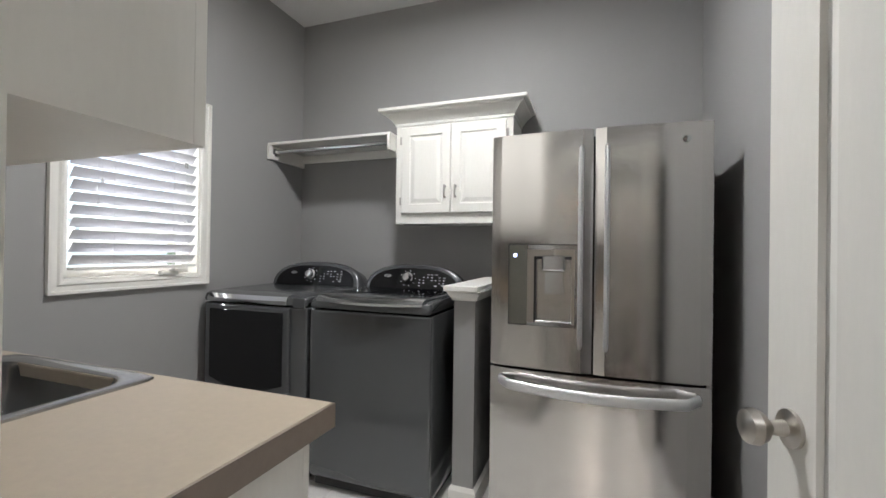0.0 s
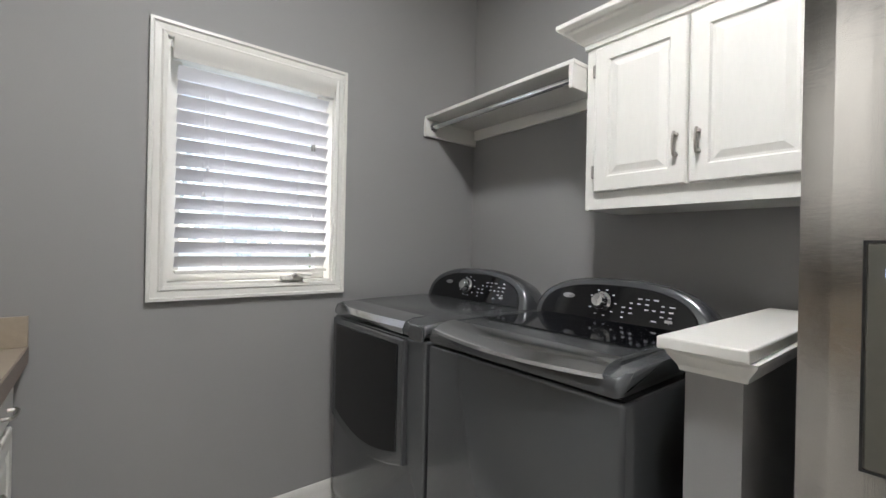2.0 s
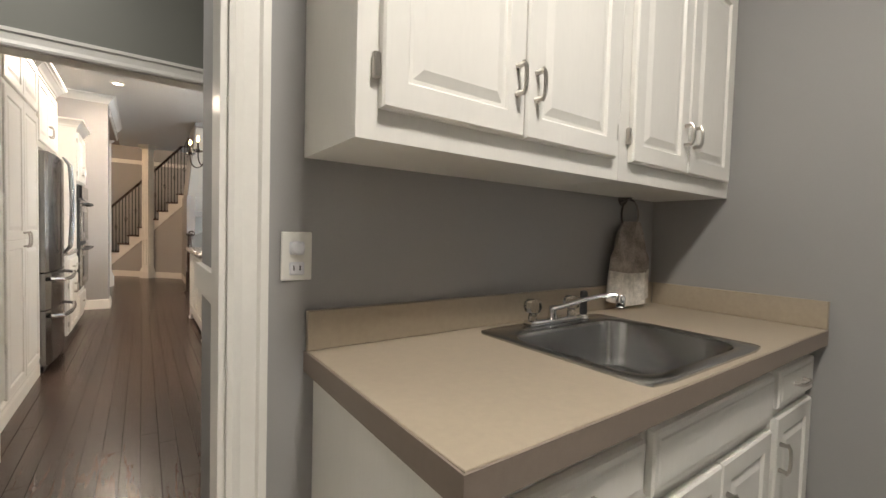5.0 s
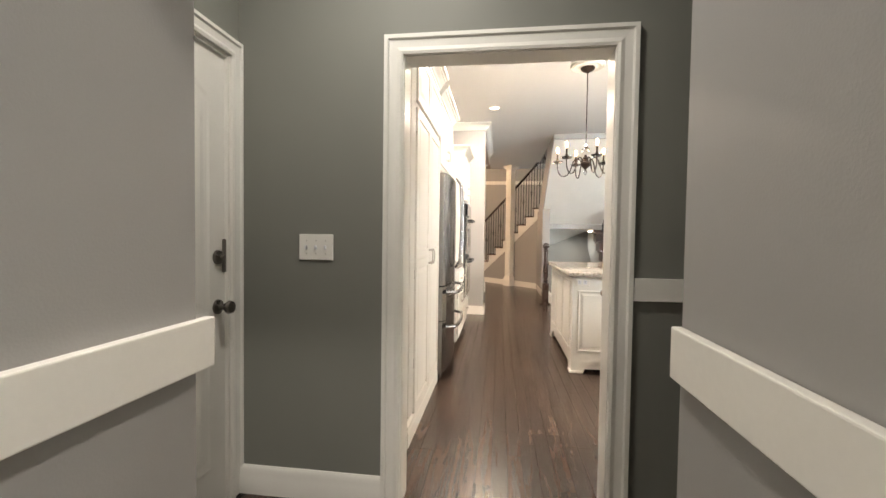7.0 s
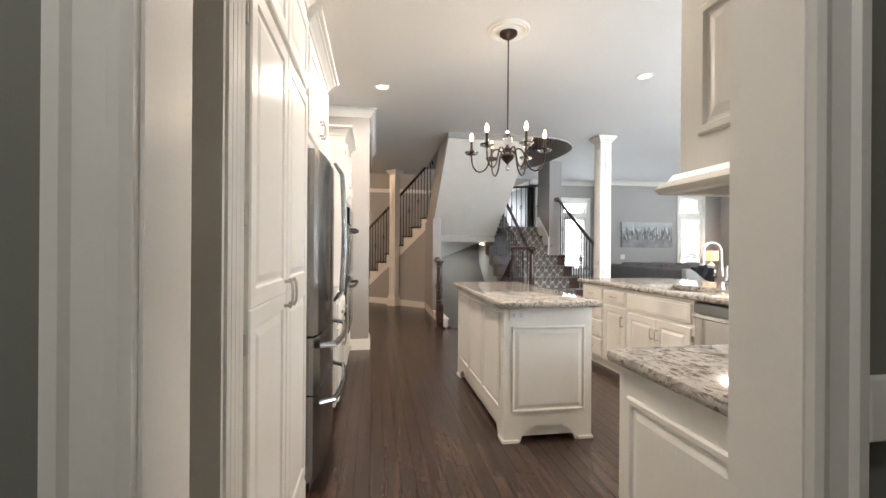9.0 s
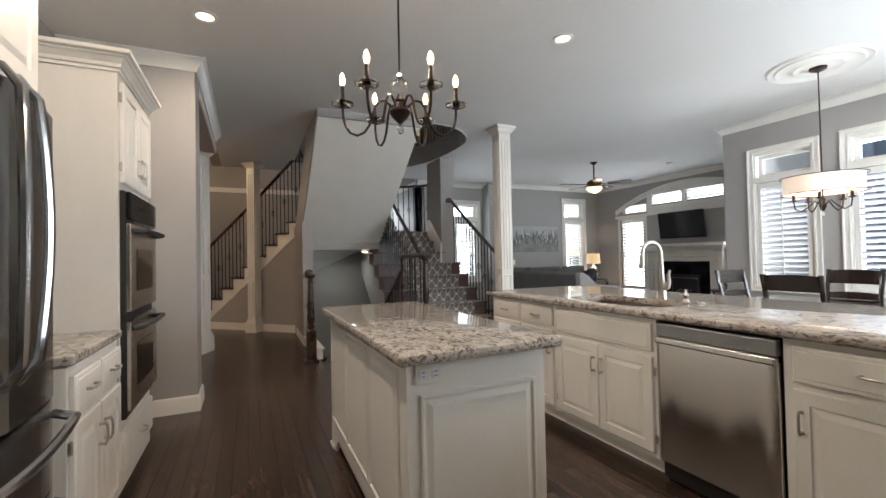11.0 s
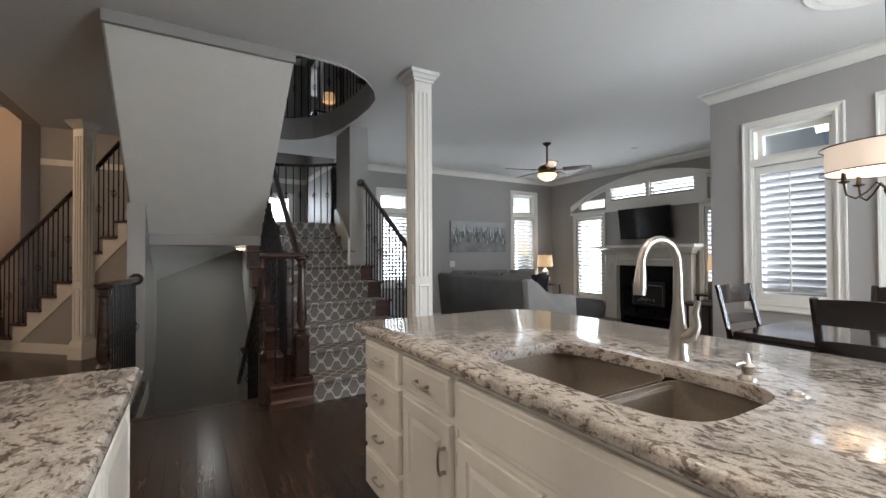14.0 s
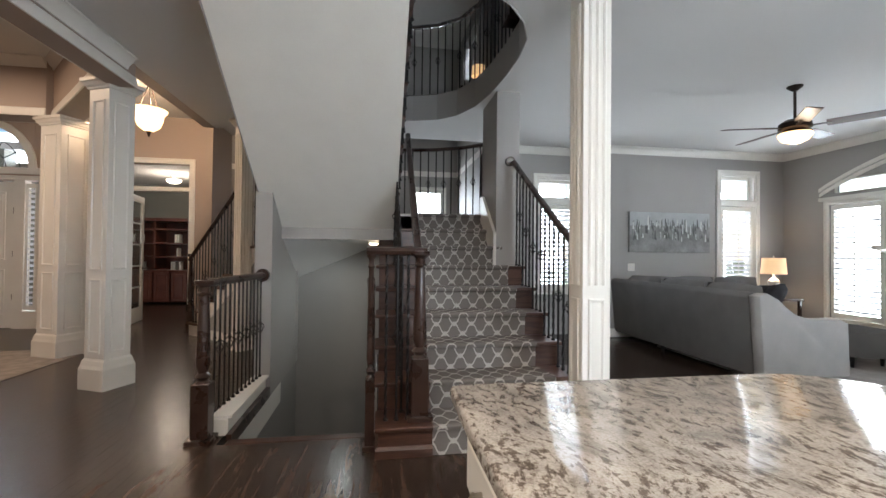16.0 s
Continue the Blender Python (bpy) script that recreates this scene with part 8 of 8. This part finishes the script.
tl3 = copy_thing(tl, pose(-3.4, -9.45, CH + 0.66) @ Matrix.Scale(0.6, 4))
tagged(tl3, "small lit lamp on a low dark table on the upper floor")
rt = thing("round_table", (-7.33, -5.42, 0), "small round dark wooden table beside the leather armchair", "side table")
part("tabletop", lathed([(0.24, 0.59), (0.25, 0.6), (0.25, 0.615), (0.24, 0.62), (0.0, 0.62)], seg=32), RAILWOOD, rt, smooth=True)
for k in range(4):
    a = math.pi / 4 + math.pi / 2 * k
    part("leg", tubed([(0.2 * math.cos(a), 0.2 * math.sin(a), 0), (0.2 * math.cos(a), 0.2 * math.sin(a), 0.592)], 0.018, 6), RAILWOOD, rt)
pc = thing("painting", (-6.6, -9.59, 1.34), "wide abstract canvas of pale sky and dark vertical strokes", "painting", rz=180)
part("canvas", rbox(-0.71, 0.71, -0.04, -0.002, 0, 0.64, 0.003), PAINTC := mat("canvas_ground", (0.25, 0.25, 0.245), 0.8, var=0.35, scale=6, bump=0.3, bscale=60), pc)
part("sky_band", boxed((-0.705, 0.705, -0.0415, -0.04, 0.42, 0.638)), mat("canvas_sky", (0.42, 0.44, 0.45), 0.8, var=0.15, scale=4, bump=0.2), pc)
rp = random.Random(11)
bm, bm2, bm3 = bmesh.new(), bmesh.new(), bmesh.new()
for k in range(150):
    x, z = rp.uniform(-0.68, 0.68), rp.uniform(0.18, 0.46)
    h_, w_ = rp.uniform(0.04, 0.16), rp.uniform(0.006, 0.018)
    b = rp.choice((bm, bm, bm2, bm3))
    v = [(x - w_, -0.0425 - k * 1e-5, z), (x + w_, -0.0425 - k * 1e-5, z - 0.01), (x + w_ * 0.4, -0.0425 - k * 1e-5, z + h_), (x - w_ * 0.5, -0.0425 - k * 1e-5, z + h_ * 0.9)]
    b.faces.new([b.verts.new(q) for q in v])
tagged(part("dark_strokes", bm, mat("stroke_dark", (0.1, 0.1, 0.1), 0.7), pc), kind="stuff")
tagged(part("pale_strokes", bm2, mat("stroke_pale", (0.62, 0.64, 0.62), 0.6), pc), kind="stuff")
tagged(part("grey_strokes", bm3, mat("stroke_grey", (0.2, 0.21, 0.2), 0.7), pc), kind="stuff")
plate((-5.95, -9.598, 1.1), 180, "switch", "white switch plate below the painting", 0.12)
rug = thing("family_rug", (-7.4, -7.3, 0), "pale grey mottled area rug before the fireplace", "rug")
part("weave", rbox(-0.85, 1.5, -1.6, 1.6, -0.004, 0.012, 0.004, 1), RUGL := mat("pale_rug", (0.5, 0.49, 0.48), 0.95, var=0.3, scale=4, bump=0.6, bscale=300), rug)
ac = thing("armchair", (-7.85, -5.12, 0), "brown leather armchair with a dark wooden frame", "armchair", rz=150)
part("seat", rbox(-0.33, 0.33, -0.35, 0.3, 0.12, 0.45, 0.05, 3), LEATH := mat("brown_leather", (0.1, 0.07, 0.055), 0.4, var=0.2, scale=8, bump=0.3, bscale=120), ac, smooth=True)
part("back", rbox(-0.33, 0.33, 0.2, 0.38, 0.3, 0.9, 0.06, 3), LEATH, ac, smooth=True)
for s in (-1, 1):
    part("arm", rbox(s * 0.33, s * 0.45, -0.38, 0.34, 0.1, 0.64, 0.05, 3), LEATH, ac, smooth=True)
    for y in (-0.3, 0.28):
        part("leg", lathed([(0.018, 0), (0.028, 0.12)], (s * 0.38, y, 0), 8), BLACKM, ac)

# ---- dining ----
dt = thing("dining_table", (-5.04, -3.15, 0), "dark polished rectangular dining table", "dining table")
DW = mat("espresso_wood", (0.018, 0.011, 0.009), 0.16, var=0.25, scale=4, bump=0.03, stretch=(1, 0.2, 1), coat=0.4)
part("tabletop", rbox(-0.47, 0.47, -0.65, 0.65, 0.72, 0.76, 0.008), DW, dt)
part("apron", boxed((-0.42, 0.42, -0.6, -0.58, 0.63, 0.72), (-0.42, 0.42, 0.58, 0.6, 0.63, 0.72), (-0.42, -0.4, -0.58, 0.58, 0.63, 0.72), (0.4, 0.42, -0.58, 0.58, 0.63, 0.72)), DW, dt)
for sx in (-0.4, 0.4):
    for sy in (-0.58, 0.58):
        part("leg", boxed((sx - 0.035, sx + 0.035, sy - 0.035, sy + 0.035, 0, 0.63)), DW, dt, bevel=0.004)


def dining_chair():
    c = thing("dining_chair", (0, 0, 0), "dark espresso wooden dining chair with wide ladder back slats", "chair", "dining chairs")
    part("seat", rbox(-0.22, 0.22, -0.22, 0.2, 0.44, 0.475, 0.01), DW, c)
    for s in (-1, 1):
        part("leg", tubed([(s * 0.19, -0.19, 0), (s * 0.19, -0.19, 0.44)], 0.02, 6), DW, c)
        part("back_post", tubed([(s * 0.2, 0.24, 0), (s * 0.2, 0.19, 0.45), (s * 0.205, 0.2, 0.7), (s * 0.21, 0.28, 1.05)], 0.02, 6), DW, c)
    for z, y, h_ in ((0.975, 0.262, 0.13), (0.79, 0.225, 0.06), (0.64, 0.2, 0.05)):
        bm = bmesh.new()
        L = []
        for k in range(9):
            u = -1 + k / 4
            yy = y + 0.02 * (1 - u * u)
            L.append([(u * 0.205, yy - 0.01, z - h_ / 2), (u * 0.205, yy + 0.01, z - h_ / 2), (u * 0.205, yy + 0.02, z + h_ / 2 + 0.012 * (1 - u * u)), (u * 0.205, yy, z + h_ / 2 + 0.012 * (1 - u * u))])
        loft(bm, L)
        part("back_slat", bm, DW, c)
    for s in (-1, 1):
        part("side_rail", boxed((s * 0.19 - 0.01, s * 0.19 + 0.01, -0.18, 0.2, 0.38, 0.44)), DW, c)
    return c


ch0 = dining_chair()
CH_POS = [(-4.53, -3.05, -90), (-5.32, -3.15, 88), (-5.0, -3.72, 176)]
for k, (x, y, r) in enumerate(CH_POS):
    m = pose(x, y, 0, 0, 0, r)
    if k == 0:
        ch0.matrix_basis = m
    else:
        copy_thing(ch0, m)

# ---- outside ----
bm = boxed((-300, -8.95, -300, 300, -0.5, -0.35), (-8.95, 300, -300, -15.2, -0.5, -0.35), (-8.95, 300, 4.2, 300, -0.5, -0.35))
link("ground", bm, GROUND, kind="structure")
nh = thing("neighbour_house", (-11.2, -7.5, -0.35), "blue-grey sided house wall with white framed windows", "house")
part("wall", boxed((-3.0, 0.0, -1.0, 2.6, 0, 6.0)), SIDING, nh)
part("roof", prismed([(-1.3, 6.0), (2.9, 6.0), (0.8, 7.6)], 0, -3.3, 0.3), BARK, nh)
for y0, z0 in ((1.3, 2.5), (-0.4, 2.5), (1.3, 0.9)):
    w = part("window", boxed((0.0, 0.04, y0, y0 + 0.9, z0, z0 + 1.1)), WHITE, nh)
    part("pane", boxed((0.041, 0.05, y0 + 0.07, y0 + 0.83, z0 + 0.07, z0 + 1.03)), BLACK, w)


def bare_tree(x, y, h_, leaves, label, seed):
    t = thing("tree", (x, y, -0.35), label, "tree", "garden trees")
    r_ = random.Random(seed)
    bm = bmesh.new()
    tips = []

    def grow(p, d, L_, r0, depth):
        q = p + d * L_
        tube(bm, [p, p + d * L_ * 0.5 + Vector((r_.uniform(-1, 1), r_.uniform(-1, 1), 0)) * L_ * 0.05, q], [r0, r0 * 0.8, r0 * 0.65], 5)
        if depth == 0:
            tips.append(q)
            return
        for _ in range(3):
            e = (d + Vector((r_.uniform(-1, 1), r_.uniform(-1, 1), r_.uniform(-0.2, 0.6))) * 0.65).normalized()
            grow(q, e, L_ * r_.uniform(0.6, 0.8), r0 * 0.6, depth - 1)
    grow(Vector((0, 0, 0)), Vector((0, 0, 1)), h_ * 0.32, h_ * 0.02, 5 if not leaves else 4)
    part("trunk", bm, BARK, t)
    if leaves:
        bm = bmesh.new()
        for c in tips:
            for _ in range(14):
                o = c + Vector((r_.gauss(0, 0.25), r_.gauss(0, 0.25), r_.gauss(0, 0.2)))
                a, b = Vector((r_.uniform(-1, 1), r_.uniform(-1, 1), r_.uniform(-1, 1))).normalized() * 0.07, Vector((r_.uniform(-1, 1), r_.uniform(-1, 1), r_.uniform(-1, 1))).normalized() * 0.045
                bm.faces.new([bm.verts.new(o + v) for v in (a, b, -a, -b)])
        part("crown", bm, LEAF, t)


bare_tree(-11.5, -1.4, 6.5, False, "bare brown garden tree outside the dining window", 3)
bare_tree(-14.0, 1.0, 7.5, False, "tall bare garden tree behind the house", 5)
bare_tree(-6.5, 3.6, 2.6, True, "small leafy green tree outside the laundry window", 8)
bare_tree(-8.0, 2.4, 3.0, True, "small leafy green tree beside the laundry window", 12)


# ---- floor boards ----
WELL = (WX0 - 0.002, WX1 + 0.002, -10.05, -6.45)
BW = 0.083
rf = random.Random(21)
PLANK = {}
many_v, many_f = [], []
near = 0


def board_on_floor(x0, x1, y0, y1):
    return (-8.74 < x0 and x1 < 5.2 and ((y1 < -0.52 and x0 > -6.24) or (y1 <= 1.32 and x0 > -1.6 and x1 < 1.26) or y1 < -4.78)) and y0 > (-9.6 if x0 < -5.3 else (-12.1 if x0 < 0.3 else -14.95)) and not (x1 > WELL[0] and x0 < WELL[1] and y0 < WELL[3] and y1 > WELL[2])


def plank_mesh(L_):
    if L_ not in PLANK:
        bm = bmesh.new()
        w, h = BW / 2 - 0.0007, L_ / 2 - 0.0007
        loft(bm, [[(-w, -h, -0.006), (w, -h, -0.006), (w, h, -0.006), (-w, h, -0.006)], [(-w, -h, -0.0012), (w, -h, -0.0012), (w, h, -0.0012), (-w, h, -0.0012)], [(-w + 0.0012, -h + 0.0012, 0), (w - 0.0012, -h + 0.0012, 0), (w - 0.0012, h - 0.0012, 0), (-w + 0.0012, h - 0.0012, 0)]], False)
        me = bpy.data.meshes.new("plank")
        bm.to_mesh(me)
        bm.free()
        me.materials.append(FLOORWOOD)
        PLANK[L_] = me
    return PLANK[L_]


cols = int(14.0 / BW)
for i in range(cols):
    x0 = -8.74 + i * BW
    first_ = True
    top_ = 1.32
    while top_ > -14.9:
        L_ = rf.choice((0.6, 0.75, 0.9, 1.05, 1.2))
        if first_:
            L_, first_ = rf.choice((0.3, 0.45, 0.6, 0.75)), False
        y1, y0 = top_, top_ - L_
        top_ = y0
        pieces = [(y0, y1)] if board_on_floor(x0, x0 + BW, y0, y1) else [(y0 + L_ * k / 5, y0 + L_ * (k + 1) / 5) for k in range(5) if board_on_floor(x0, x0 + BW, y0 + L_ * k / 5, y0 + L_ * (k + 1) / 5)]
        if len(pieces) > 1:
            pieces = [(min(p[0] for p in pieces), max(p[1] for p in pieces))]
        if x0 + BW > WELL[0] and x0 < WELL[1] and y0 < -6.42 < y1:
            pieces = [(-6.42, y1)]
        for a, b in pieces:
            L2 = round(b - a, 2)
            if -2.2 < x0 < 0.5 and a < 0.6 and b > -6.5 and near < 300 and L2 == L_ and a > -5.7:
                ob = new("plank", plank_mesh(L2))
                ob.parent = FLOOR
                ob.matrix_basis = pose(x0 + BW / 2, (a + b) / 2, 0)
                tagged(ob)
                near += 1
            else:
                w0, w1, h0, h1, n_ = x0 + 0.0007, x0 + BW - 0.0007, a + 0.0007, b - 0.0007, len(many_v)
                many_v += [(w0, h0, -0.006), (w1, h0, -0.006), (w1, h1, -0.006), (w0, h1, -0.006), (w0, h0, 0), (w1, h0, 0), (w1, h1, 0), (w0, h1, 0)]
                many_f += [(n_ + 4, n_ + 5, n_ + 6, n_ + 7), (n_, n_ + 1, n_ + 5, n_ + 4), (n_ + 1, n_ + 2, n_ + 6, n_ + 5), (n_ + 2, n_ + 3, n_ + 7, n_ + 6), (n_ + 3, n_, n_ + 4, n_ + 7)]
me = bpy.data.meshes.new("far_planks")
me.from_pydata(many_v, [], many_f)
me.materials.append(FLOORWOOD)
fp_ = new("far_planks", me)
fp_.parent = FLOOR
tagged(fp_, kind="stuff")

# floor tiles of the laundry
T_ = 0.305
tb = rbox(-T_ / 2 + 0.0015, T_ / 2 - 0.0015, -T_ / 2 + 0.0015, T_ / 2 - 0.0015, -0.0045, 0.0, 0.001, 1)
TILE_MESH = bpy.data.meshes.new("tile")
tb.to_mesh(TILE_MESH)
tb.free()
TILE_MESH.materials.append(TILE)
for i in range(9):
    for j in range(9):
        ob = new("tile", TILE_MESH)
        ob.parent = FLOOR_TILED
        ob.matrix_basis = pose(-2.1 + T_ * (i + 0.5), 1.32 + T_ * (j + 0.5), 0)
